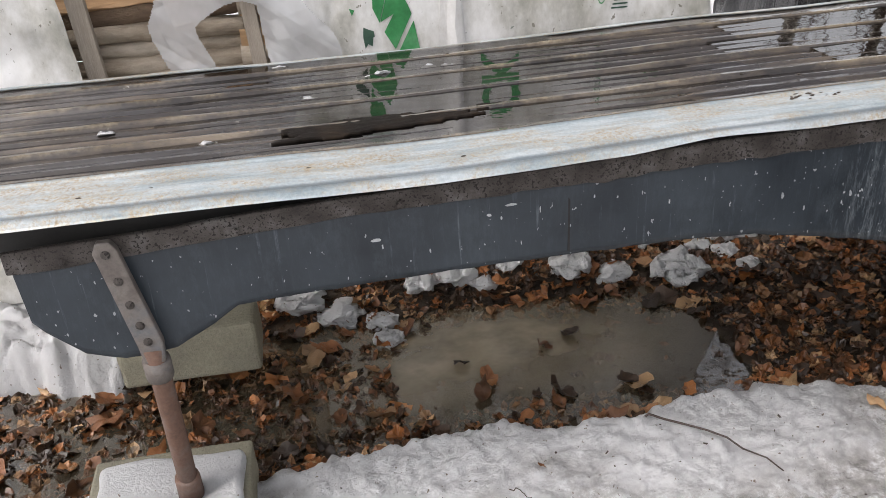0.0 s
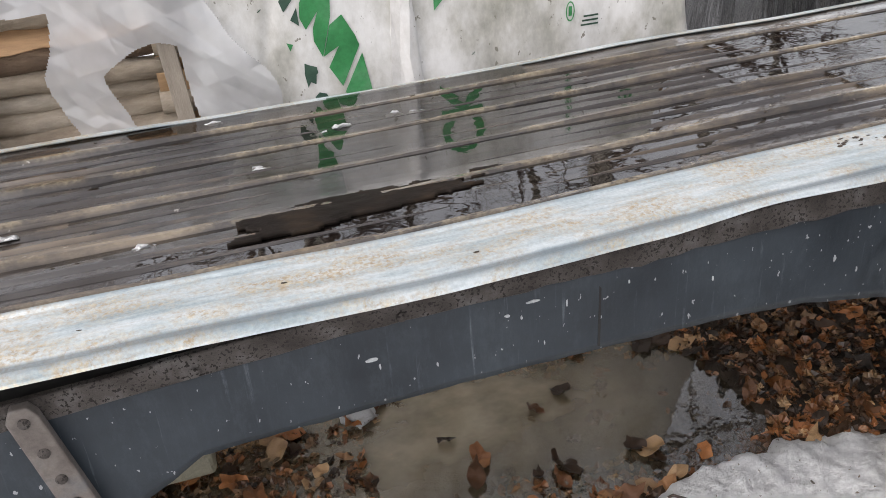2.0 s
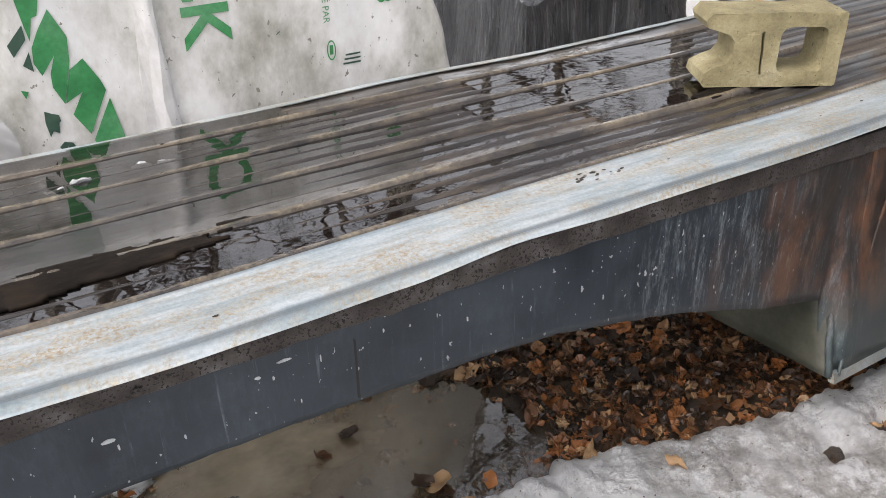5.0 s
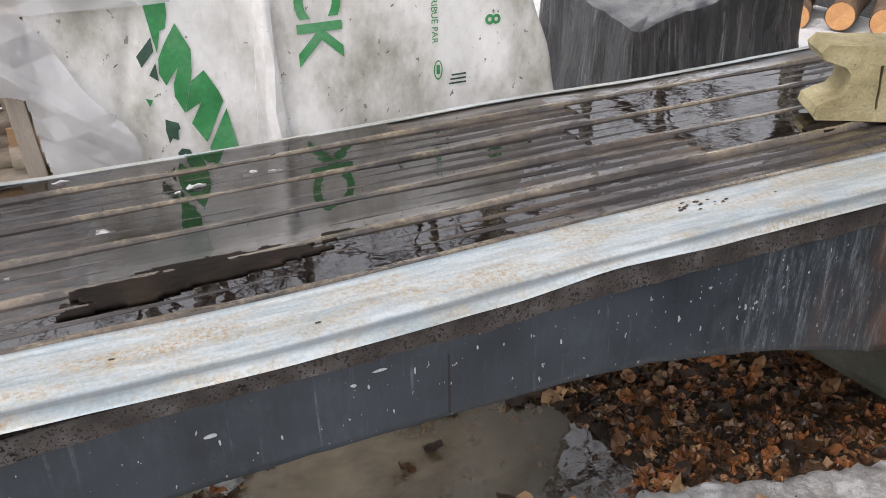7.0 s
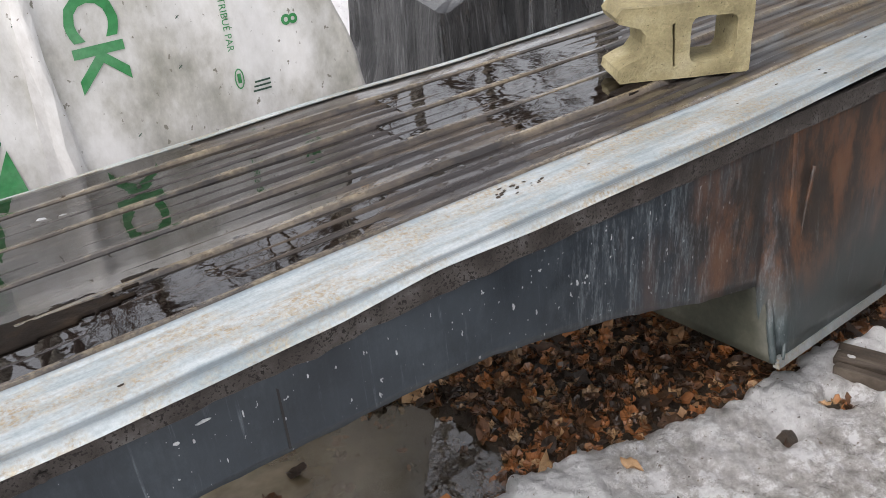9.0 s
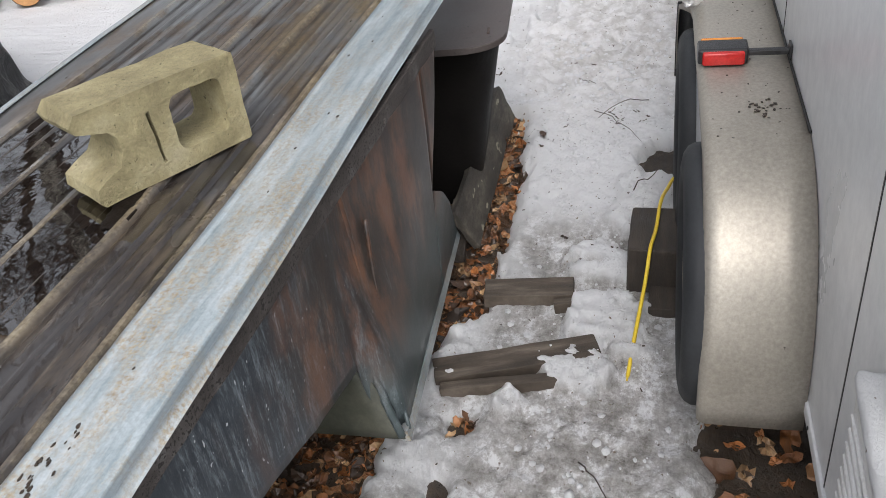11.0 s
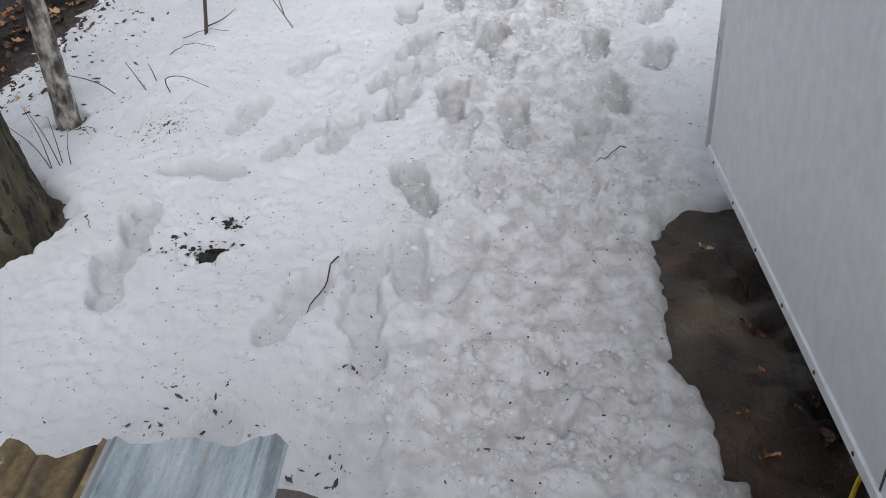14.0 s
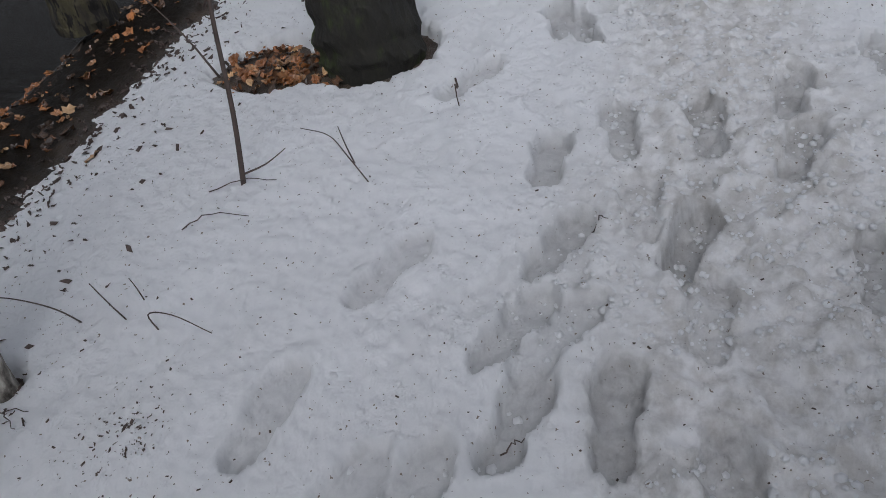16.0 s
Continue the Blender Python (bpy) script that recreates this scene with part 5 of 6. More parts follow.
def film_y(x, z):
    return 2.492 + 0.020 * facets(x, z, 0.115, 3.5) + 0.007 * facets(x, z, 0.043, 8.5) + 0.012 * noise.noise((x * 3 + z * 2, z * 3, 0.7))


def film_keep(x, z):
    e = 0.018 * noise.noise((x * 9, z * 9, 2))
    if x > 0.16 - 0.62 * (z - 0.75) + e and z < 1.12:
        return False
    if x > 0.14 + e and z < 1.12:
        return False
    if x > -0.082 + 0.06 * (0.8 - z) + 0.4 * e:
        return z > 0.62 + e
    if x > -0.27 + 0.25 * (0.9 - z) * (z < 0.9) + e:
        return z > 0.955 - 0.6 * abs(x + 0.14) ** 1.5 * 2 + e
    if x > -0.405 + 0.45 * max(0, 0.86 - z) + 0.35 * max(0, z - 0.90) + e:
        return z > 0.62
    return z > 1.045 + 0.05 * (x + 0.5) + e


FX = np.linspace(-0.9, 0.26, 330)
f1 = sheet_patch("plastic_film", FX, np.linspace(0.60, 1.27, 230), film_y, film_keep, FILM, "torn translucent plastic film hanging over stacked firewood", "plastic film", "plastic films")
f2 = sheet_patch("plastic_film", np.linspace(0, 1, 90), np.linspace(0.10, 1.20, 70), lambda x, z: film_y(x, z) - 0.02, lambda u, z: True, WRAP, "pale crumpled plastic sheet hanging beside a firewood stack", "plastic film", "plastic films", lambda u, z: -1.7 + u * (1.095 - 0.08 * (z - 0.77) + 0.008 * noise.noise((z * 9, 0, 0))))

# ---- black plastic covered pile ----
A0, EA, EB = Vector((1.76, 2.77)), Vector((0.30, 0.954)), Vector((0.86, 0.51))
HB = 0.85
verts, faces = [], []
ringpts = []
for k in range(40):
    ringpts.append(A0 + EB * (2.05 * k / 40))
for k in range(20):
    ringpts.append(A0 + EB * 2.05 + EA * (1.5 * k / 20))
for k in range(40):
    ringpts.append(A0 + EB * (2.05 * (1 - k / 40)) + EA * 1.5)
for k in range(20):
    ringpts.append(A0 + EA * (1.5 * (1 - k / 20)))
cen = A0 + EB * 1.02 + EA * 0.75
NL = 16
for j in range(NL + 1):
    h = j / NL
    z = HB * h - 0.03
    for i, p in enumerate(ringpts):
        o = p - cen
        pleat = 0.02 * facets(i * 0.06, z, 0.10, 4.5) + 0.035 * noise.noise((i * 0.62, z * 1.2, 0.4)) + 0.030 * noise.noise((i * 1.3, z * 1.8, 3)) + 0.012 * noise.noise((i * 2.3, z * 7, 5))
        grow = 1 + 0.16 * (1 - h) ** 1.6 - 0.012 * (j == NL)
        q = cen + o * grow + o.normalized() * pleat * (1.6 - h)
        verts.append((q.x, q.y, z - 0.10 * h * max(0, (p - A0).dot(EB) / 2.05) + 0.02 * noise.noise((i * 0.3, j, 2))))
nr = len(ringpts)
for j in range(NL):
    for i in range(nr):
        faces.append((j * nr + i, j * nr + (i + 1) % nr, (j + 1) * nr + (i + 1) % nr, (j + 1) * nr + i))
base = NL * nr
cap = len(verts)
for rr in (0.75, 0.5, 0.25):
    for i, p in enumerate(ringpts):
        q = cen + (p - cen) * rr
        verts.append((q.x, q.y, HB - 0.045 - 0.10 * max(0, (q - A0).dot(EB) / 2.05) + 0.02 * noise.noise((q.x * 5, q.y * 5, 3))))
rows_ = [base, cap, cap + nr, cap + 2 * nr]
for a, b in zip(rows_, rows_[1:]):
    for i in range(nr):
        faces.append((a + i, a + (i + 1) % nr, b + (i + 1) % nr, b + i))
faces.append(tuple(cap + 2 * nr + i for i in range(nr)))
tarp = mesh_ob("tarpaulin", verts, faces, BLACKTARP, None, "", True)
tarp.data.materials.append(SKYLITTOP)
# faces that look up take the colour with the sky painted in
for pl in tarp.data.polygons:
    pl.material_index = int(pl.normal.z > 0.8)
tagged(tarp, "creased wet black plastic sheeting draped over a pile", "tarpaulin")

# ---- logs with sawn ends beyond ----
for k, (lx, ly, lz, lr, yaw) in enumerate(((4.95, 4.85, 0.14, 0.10, 35), (5.12, 4.62, 0.12, 0.095, 40), (5.10, 4.92, 0.32, 0.09, 38), (5.30, 4.40, 0.16, 0.085, 30), (4.75, 5.05, 0.12, 0.09, 42), (5.45, 4.7, 0.33, 0.09, 35), (5.0, 5.2, 0.3, 0.1, 35), (5.6, 4.35, 0.28, 0.08, 30))):
    lg = thing("cut_log", pose(lx, ly, lz, 0, 0, yaw), "round log with fresh orange sawn end heaped on snow", "log", "sawn logs")
    mesh_ob("bark", *tube_data([(0.0, 0, 0), (0.25, 0, 0), (0.5, 0.01, 0), (0.8, 0, 0)], lr, 16, 0.08, False), BARKS[1], lg, "", True)
    v, f = lathe([(0.0001, 0.0), (lr * 0.5, 0.002), (lr * 0.97, 0.0)], 16)
    mesh_ob("sawn_end", [(q[1] + 0.001, q[0], q[2]) for q in v], f, CUTEND, lg, "fresh orange cut wood")
for k, (x0, y0, x1, y1) in enumerate(((5.2, 3.95, 5.75, 3.7), (5.15, 3.75, 5.8, 3.60), (5.35, 4.05, 6.0, 3.95))):
    ob = part("old_board", box(-0.33, 0.33, -0.05, 0.05, 0.0, 0.05, 0.006, 2, 0.003, 3), DARKWOOD)
    ob.matrix_world = pose((x0 + x1) / 2, (y0 + y1) / 2, float(snow_height(np.array([5.5]), np.array([3.8]))[0]) + 0.01 + 0.045 * (k == 2), 0, 3, math.degrees(math.atan2(y1 - y0, x1 - x0)))
    tagged(ob, "dark weathered board lying on snow by a log heap", "board", "boards")

# ---- bin at the end of the steel body ----
bin_ = thing("storage_bin", pose(2.855, 1.345, 0, 0, 0, 7.5), "brown plastic bin with a rounded lid under the roofing", "bin")


def rounded(x0, x1, y0, y1, r, n=8):
    out = []
    for cx, cy, a0 in ((x1 - r, y0 + r, -90), (x1 - r, y1 - r, 0), (x0 + r, y1 - r, 90), (x0 + r, y0 + r, 180)):
        out += [(cx + r * math.cos(radians(a0 + 90 * k / n)), cy + r * math.sin(radians(a0 + 90 * k / n))) for k in range(n + 1)]
    return out


part("lid", prism(rounded(0.0, 0.64, 0.0, 0.55, 0.12), "z", 0.572, 0.592, 0.003), BROWNPLASTIC, bin_, "matt brown lid with grit on it")
loops = []
for z, i in ((0.565, 0.025), (0.45, 0.055), (0.25, 0.095), (0.0, 0.14), (-0.04, 0.145)):
    loops.append([(x, y, z) for x, y in rounded(i, 0.64 - i, i, 0.55 - i * 0.4, 0.09)])
nb = len(loops[0])
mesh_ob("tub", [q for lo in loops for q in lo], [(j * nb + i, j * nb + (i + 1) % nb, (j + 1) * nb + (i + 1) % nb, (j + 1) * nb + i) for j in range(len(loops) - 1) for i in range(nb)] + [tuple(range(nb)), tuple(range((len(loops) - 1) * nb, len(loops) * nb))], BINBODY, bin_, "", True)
part("twig_crumb", box(0.10, 0.145, 0.052, 0.060, 0.592, 0.597, 0.001, 1, 0.002, 2), TWIG, bin_)

bd = part("leaning_board", box(0, 0.95, -0.013, 0.013, 0, 0.15, 0.004, 2, 0.006, 7), BOARDWOOD)
bd.matrix_world = pose(2.68, 1.455, -0.02, -24, 1, 3.5)
tagged(bd, "rotting dark board leaning against a plastic bin", "board", "boards")
bd2 = part("old_board", box(0, 0.34, -0.03, 0.03, 0, 0.03, 0.004, 2, 0.003, 3), DARKWOOD)
bd2.matrix_world = pose(2.60, 1.50, -0.02, 0, 0, 10)
tagged(bd2, "dark board end lying in leaves by a bin", "board", "boards")

# ---- slats frozen into the icy lane ----
for (x, y, yaw, ln, w) in ((2.085, 1.43, -70, 0.44, 0.085), (2.03, 1.40, -76, 0.32, 0.03), (2.44, 1.37, -82, 0.26, 0.085), (2.40, 1.16, -76, 0.17, 0.03)):
    ob = part("pallet_slat", box(0, ln, -w / 2, w / 2, -0.03, 0.012, 0.003, 2, 0.003, 4), OLDWOOD)
    ob.matrix_world = pose(x, y, 0.004, 0, 0, yaw)
    tagged(ob, "weathered wooden slat frozen into trodden ice", "slat", "frozen slats")

# ---- the white trailer ----
trailer = thing("box_trailer", pose(2.6, 0.588, 0, 0, 0, 2.8), "white box trailer with a dulled aluminium fender and two axles", "trailer")
walls = []
for k, (u0, u1) in enumerate(((-1.30, -0.95), (-0.947, 0.130), (0.133, 1.165), (1.168, 2.36))):
    part("side_panel", box(u0, u1, -0.03, 0.0, 0.235, 1.42, 0.0015, 1), WHITEPANEL, trailer)
part("body_core", box(-1.29, 2.36, -1.7, -0.031, 0.24, 1.41, 0.01), WHITEPANEL, trailer)
part("corner_post", prism(rounded(2.361, 2.415, -0.06, 0.004, 0.025), "z", 0.215, 1.42), WHITEPANEL, trailer, "", True)
part("front_panel", box(2.362, 2.40, -1.7, -0.06, 0.215, 1.42, 0.004), WHITEPANEL, trailer)
part("roof_panel", box(-1.31, 2.42, -1.71, 0.01, 1.421, 1.455, 0.01), WHITEPANEL, trailer)
for us in (-0.9485, 0.1315, 1.1665):
    part("panel_seam", box(us - 0.0022, us + 0.0022, -0.002, 0.0012, 0.236, 1.42, 0.0), BLACKPLASTIC, trailer)
sill = part("sill_strip", box(-1.30, 2.36, -0.028, 0.006, 0.205, 0.234, 0.002, 1), WHITEPANEL, trailer, "white sill strip with screws")
for k in range(18):
    bm = bmesh.new()
    bmesh.ops.create_uvsphere(bm, u_segments=8, v_segments=5, radius=0.005)
    for v in bm.verts:
        v.co = (v.co.x - 1.2 + k * 0.205, v.co.y * 0.6 + 0.006, v.co.z + 0.219)
    part("screw", bm, BLACKPLASTIC, sill)
part("chassis_rail", box(-1.28, 2.35, -0.14, -0.06, 0.10, 0.204, 0.004), DARKSTEEL, trailer)
part("underfloor", box(-1.28, 2.35, -1.68, -0.03, 0.204, 0.236, 0.002, 1), DARKSTEEL, trailer)
# fender: a flat top that curls down at the near end
path = [(0.655, 0.36), (0.645, 0.44), (0.615, 0.52), (0.565, 0.585), (0.505, 0.632), (0.445, 0.656), (0.39, 0.664), (0.34, 0.664), (0.2, 0.664), (-0.05, 0.664), (-0.30, 0.663)]
for k in range(1, 13):
    a = radians(90 * k / 12)
    path.append((-0.345 - 0.385 * math.sin(a), 0.245 + 0.418 * math.cos(a)))
path += [(-0.733, 0.20), (-0.735, 0.155)]
prof = [(0.002, 0), (0.06, 0), (0.12, 0), (0.180, 0), (0.196, 0.002), (0.207, 0.008), (0.212, 0.018), (0.212, 0.034)]
verts, faces = [], []
for i, (u, z) in enumerate(path):
    a, b = path[max(i - 1, 0)], path[min(i + 1, len(path) - 1)]
    t = Vector((b[0] - a[0], b[1] - a[1])).normalized()
    nrm = Vector((t.y, -t.x)) if t.x < 0 else Vector((t.y, -t.x))
    if nrm.dot(Vector((u - (-0.03), z - 0.2))) < 0:
        nrm = -nrm
    for v, dn in prof:
        wv = 0.004 * noise.noise((u * 4, v * 8, z * 4))
        edge = 0.012 * noise.noise((v * 16, 4, 2)) if i == len(path) - 1 else 0
        wide = 0.035 * float(step(0.36, 0.48, u)) * float(step(0.17, 0.205, v))
        verts.append((u - nrm.x * dn + wv * nrm.x, v + wide, z - nrm.y * dn + wv * nrm.y + edge))
m = len(prof)
for i in range(len(path) - 1):
    for j in range(m - 1):
        faces.append((i * m + j, i * m + j + 1, (i + 1) * m + j + 1, (i + 1) * m + j))
fender = mesh_ob("fender", verts, faces, FENDER, trailer, "dulled aluminium fender with grit", True)
so = fender.modifiers.new("thickness", "SOLIDIFY")
so.thickness, so.offset = 0.003, 0
WH = ((-0.405, 0.305), (0.27, 0.305))
poly = [(0.44, 0.635)]
for k in range(60):
    u = 0.44 - k * (1.06 / 59)
    z = 0.415
    for uc, zc in WH:
        d = 0.335 ** 2 - (u - uc) ** 2
        if d > 0:
            z = max(z, zc + math.sqrt(d) * 0.80 + 0.015)
    poly.append((u, min(z, 0.61)))
poly.append((-0.615, 0.52))
poly.append((-0.56, 0.565))
poly.append((-0.50, 0.60))
part("fender_skirt", prism(poly, "y", 0.203, 0.207), WHITEPANEL, fender)
part("seam_sealant", box(-0.40, 0.40, 0.0005, 0.006, 0.664, 0.671, 0.002, 1, 0.001, 3), DARKSTEEL, fender)
for uc, zc in WH:
    wheel = thing("wheel", None)
    wheel.parent = trailer
    wheel.location = (uc, 0.055, zc)
    R = 0.305
    prof_t = [(0.200, 0.035), (0.208, 0.175), (0.225, 0.190), (0.255, 0.195), (0.280, 0.190), (0.295, 0.180), (0.303, 0.165), (R, 0.13), (R, 0.10), (0.299, 0.098), (0.299, 0.092), (R, 0.09), (R, 0.06), (0.296, 0.035), (0.27, 0.02), (0.205, 0.02)]
    v, f = lathe(prof_t, 48)
    mesh_ob("tyre", v, f, RUBBER, wheel, "", True)
    v, f = lathe([(0.212, 0.178), (0.206, 0.180), (0.198, 0.165), (0.180, 0.140), (0.165, 0.135), (0.14, 0.150), (0.10, 0.155), (0.07, 0.152), (0.062, 0.165), (0.055, 0.182), (0.0001, 0.184)], 36)
    mesh_ob("rim", v, f, RIM, wheel, "white rim with rust", True)
    for k in range(5):
        a = 2 * math.pi * k / 5
        v, f = tube_data([(0.10 * math.cos(a), 0.15, 0.10 * math.sin(a)), (0.10 * math.cos(a), 0.168, 0.10 * math.sin(a))], 0.011, 6)
        mesh_ob("wheel_nut", v, f, DARKSTEEL, wheel)
    part("axle", box(-0.03, 0.03, -1.2, 0.03, -0.03, 0.03, 0.004), DARKSTEEL, wheel)
verts, faces = [], []
for i, (u, z) in enumerate([(0.44, 0.640), (0.50, 0.615), (0.552, 0.572), (0.598, 0.51), (0.620, 0.44), (0.624, 0.37), (0.622, 0.33)]):
    verts += [(u, v, z) for v in (0.02, 0.10, 0.19, 0.252)]
for i in range(6):
    for j in range(3):
        faces.append((i * 4 + j, i * 4 + j + 1, i * 4 + j + 5, i * 4 + j + 4))
flap = mesh_ob("mud_flap", verts, faces, BLACKPLASTIC, trailer, "black rubber mud flap", True)
so = flap.modifiers.new("thickness", "SOLIDIFY")
so.thickness = 0.006
# marker lamp on the fender
lamp = part("marker_lamp", box(-0.058, 0.008, 0.098, 0.214, 0.668, 0.706, 0.006), BLACKPLASTIC, trailer, "red and amber marker lamp")
part("red_lens", box(-0.073, -0.056, 0.108, 0.204, 0.671, 0.703, 0.005, 3), REDLENS, lamp, "", True)
part("amber_lens", box(0.004, 0.026, 0.106, 0.206, 0.670, 0.704, 0.006, 3), AMBER, lamp, "", True)
part("lamp_arm", box(-0.040, -0.022, 0.006, 0.100, 0.680, 0.694, 0.003), BLACKPLASTIC, lamp)
part("arm_plate", box(-0.050, -0.012, 0.001, 0.007, 0.672, 0.706, 0.002), BLACKPLASTIC, lamp)
# debris on the fender
for k in range(76):
    u, v = (rs.uniform(-0.42, 0.40), rs.uniform(0.01, 0.185)) if k > 30 else (-0.29 + 0.022 * rs.gauss(0, 1), 0.09 + 0.018 * rs.gauss(0, 1))
    s = rs.uniform(0.0010, 0.0028) if k > 30 else rs.uniform(0.0015, 0.0045)
    bm = bmesh.new()
    bmesh.ops.create_icosphere(bm, subdivisions=1, radius=s)
    for q in bm.verts:
        q.co = Vector((q.co.x, q.co.y * 1.4, q.co.z * 0.35)) + noise.noise_vector(q.co * 300 + Vector((k, 0, 0))) * s * 0.5
    ob = part("fallen_crumb", bm, SOIL)
    ob.matrix_world = trailer.matrix_world @ pose(u, v, 0.667, 0, 0, rs.uniform(0, 180))
    tagged(ob, "dark crumb of bark and dirt on a fender", "crumb", "crumbs on the fender")
# pole leaning on the fender corner, with a plastic tie
pole = thing("pole", pose(0, 0, 0), "thin black pole tied upright at a fender corner", "pole")
pb, pd = Vector((2.935, 0.822, 0.668)), Vector((-0.105, -0.066, 0.985))
tube("shaft", [pb + pd * (1.35 * k / 6) for k in range(7)], 0.0050, BLACKPLASTIC, pole, 10)
bm = bmesh.new()
bmesh.ops.create_icosphere(bm, subdivisions=3, radius=0.021)
for q in bm.verts:
    q.co = Vector((q.co.x * 0.9, q.co.y * 1.3, q.co.z * 0.65)) + noise.noise_vector(q.co * 80) * 0.012
tie = part("plastic_tie", bm, WHITEPLASTIC, pole, "crumpled white plastic tie")
tie.location = (2.935, 0.822, 0.682)
for k in range(3):
    a = [(2.935 + 0.02 * math.cos(t * 0.7 + k), 0.825 + 0.024 * math.sin(t * 0.7 + k), 0.69 + 0.008 * k + 0.004 * t - 0.016) for t in range(10)]
    tube("tie_loop", a, 0.0022, WHITEPLASTIC, pole, 6)
hose = thing("hose_joint", pose(-0.20, -0.030, 0.235), "white taped hose joint with snow on it beside a trailer", "hose joint")
part("joint_cover", box(1.42, 1.655, 0.552, 0.600, 0.16, 0.45, 0.012, 3, 0.003, 4), WHITEPLASTIC, hose)
for k in range(9):
    part("cover_ridge", box(1.43, 1.645, 0.598, 0.604, 0.18 + 0.027 * k, 0.188 + 0.027 * k, 0.002, 1), WHITEPLASTIC, hose)
part("snow_cap", box(1.43, 1.66, 0.548, 0.606, 0.445, 0.472, 0.012, 3, 0.006, 4), SNOW, hose, "wet snow cap", True)
tube("wire", smooth_line([(1.60, 0.575, 0.37), (1.63, 0.56, 0.41), (1.60, 0.545, 0.44), (1.45, 0.545, 0.36)], 5), 0.004, BLACKPLASTIC, hose, 6)
# timber chock and the yellow cable over it
ch = part("timber_chock", box(2.50, 2.725, 0.70, 0.965, -0.02, 0.135, 0.008, 2, 0.004, 4), DARKWOOD)
tagged(ch, "wet dark squared timber wedged between two tyres", "timber", "")
ch2 = part("old_board", box(2.40, 2.52, 0.70, 0.90, -0.03, 0.012, 0.004, 2, 0.003, 3), DARKWOOD)
tagged(ch2, "dark board end beside a timber chock", "board", "boards")
cab = thing("power_cable", pose(0, 0, 0), "yellow power cable lying over timber and into ice", "cable")
tube("cable_run", smooth_line([(4.05, 0.48, 0.06), (3.97, 0.57, 0.01), (3.84, 0.63, -0.03), (3.70, 0.62, -0.03), (3.45, 0.60, -0.02), (3.15, 0.66, 0.03), (3.02, 0.83, 0.075), (2.88, 0.872, 0.10), (2.735, 0.885, 0.142), (2.60, 0.89, 0.142), (2.50, 0.90, 0.142), (2.42, 0.908, 0.085), (2.25, 0.925, 0.02), (2.12, 0.935, -0.025), (1.95, 0.945, -0.07)], 8), 0.0055, YELLOW, cab, 8)

# ---- trees ----
def limb(chunks, rnd, p, d, length, r, depth):
    n = 5
    pts, rad = [p], [r]
    for k in range(n):
        d = (d + Vector((rnd.gauss(0, 0.10), rnd.gauss(0, 0.10), rnd.gauss(0.02, 0.06)))).normalized()
        p = p + d * length / n
        pts.append(p)
        rad.append(r * (1 - 0.75 * (k + 1) / n))
        if depth and k >= 1:
            for _ in range(2):
                a = rnd.random() * 6.283
                side = (d + Vector((math.cos(a), math.sin(a), 0.15)) * rnd.uniform(0.5, 0.9)).normalized()
                limb(chunks, rnd, p, side, length * rnd.uniform(0.35, 0.6), rad[-1] * 0.6, depth - 1)
    chunks.append(tube_data(pts, rad, 5 if depth < 2 else 7, 0, False))


def bare_tree(h, r, seed, material, label):
    rnd = random.Random(seed)
    t = thing("tree", pose(0, 0, 0), label, "tree", "bare trees")
    pts = [(0.05 * h * noise.noise((k * 0.4, seed, 0)), 0.05 * h * noise.noise((k * 0.4, seed, 7)), h * k / 12 - 0.3) for k in range(13)]
    rad = [r * (1.25 if k == 0 else 1 - 0.072 * k) for k in range(13)]
    mesh_ob("trunk", *tube_data(pts, rad, 12, 0.12), material, t, "", True)
    chunks = []
    for k in range(4, 13):
        for _ in range(3):
            a = rnd.random() * 6.283
            limb(chunks, rnd, Vector(pts[k]), Vector((math.cos(a), math.sin(a), rnd.uniform(0.4, 1.0))).normalized(), h * rnd.uniform(0.16, 0.30), rad[k] * 0.5, 2)
    mesh_ob("branches", *joined(chunks), TWIG, t)
    return t


protos = [bare_tree(13, 0.16, 3, GREYBARK, "tall leafless hardwood in woods beyond the yard"), bare_tree(10, 0.11, 8, GREYBARK, "slim leafless tree in woods beyond the yard")]
spots = [(-3.5, 7.5), (-1.6, 9.0), (0.6, 8.2), (2.2, 9.6), (3.6, 7.2), (5.2, 8.4), (6.6, 7.0), (8.4, 6.2), (10.2, 7.6), (12.5, 4.6), (13.5, 1.2), (4.4, 11.5), (0.2, 12.5), (7.8, 10.5), (14.5, 7.0), (11.5, -2.8), (-5.5, 10.5), (9.4, 4.7)]
for k, (x, y) in enumerate(spots):
    m = pose(x, y, float(soil_height(np.array([float(x)]), np.array([float(y)]))[0]), 0, 0, k * 77)
    if k < 2:
        protos[k].matrix_world = m
    else:
        copy_thing(protos[k % 2], m)


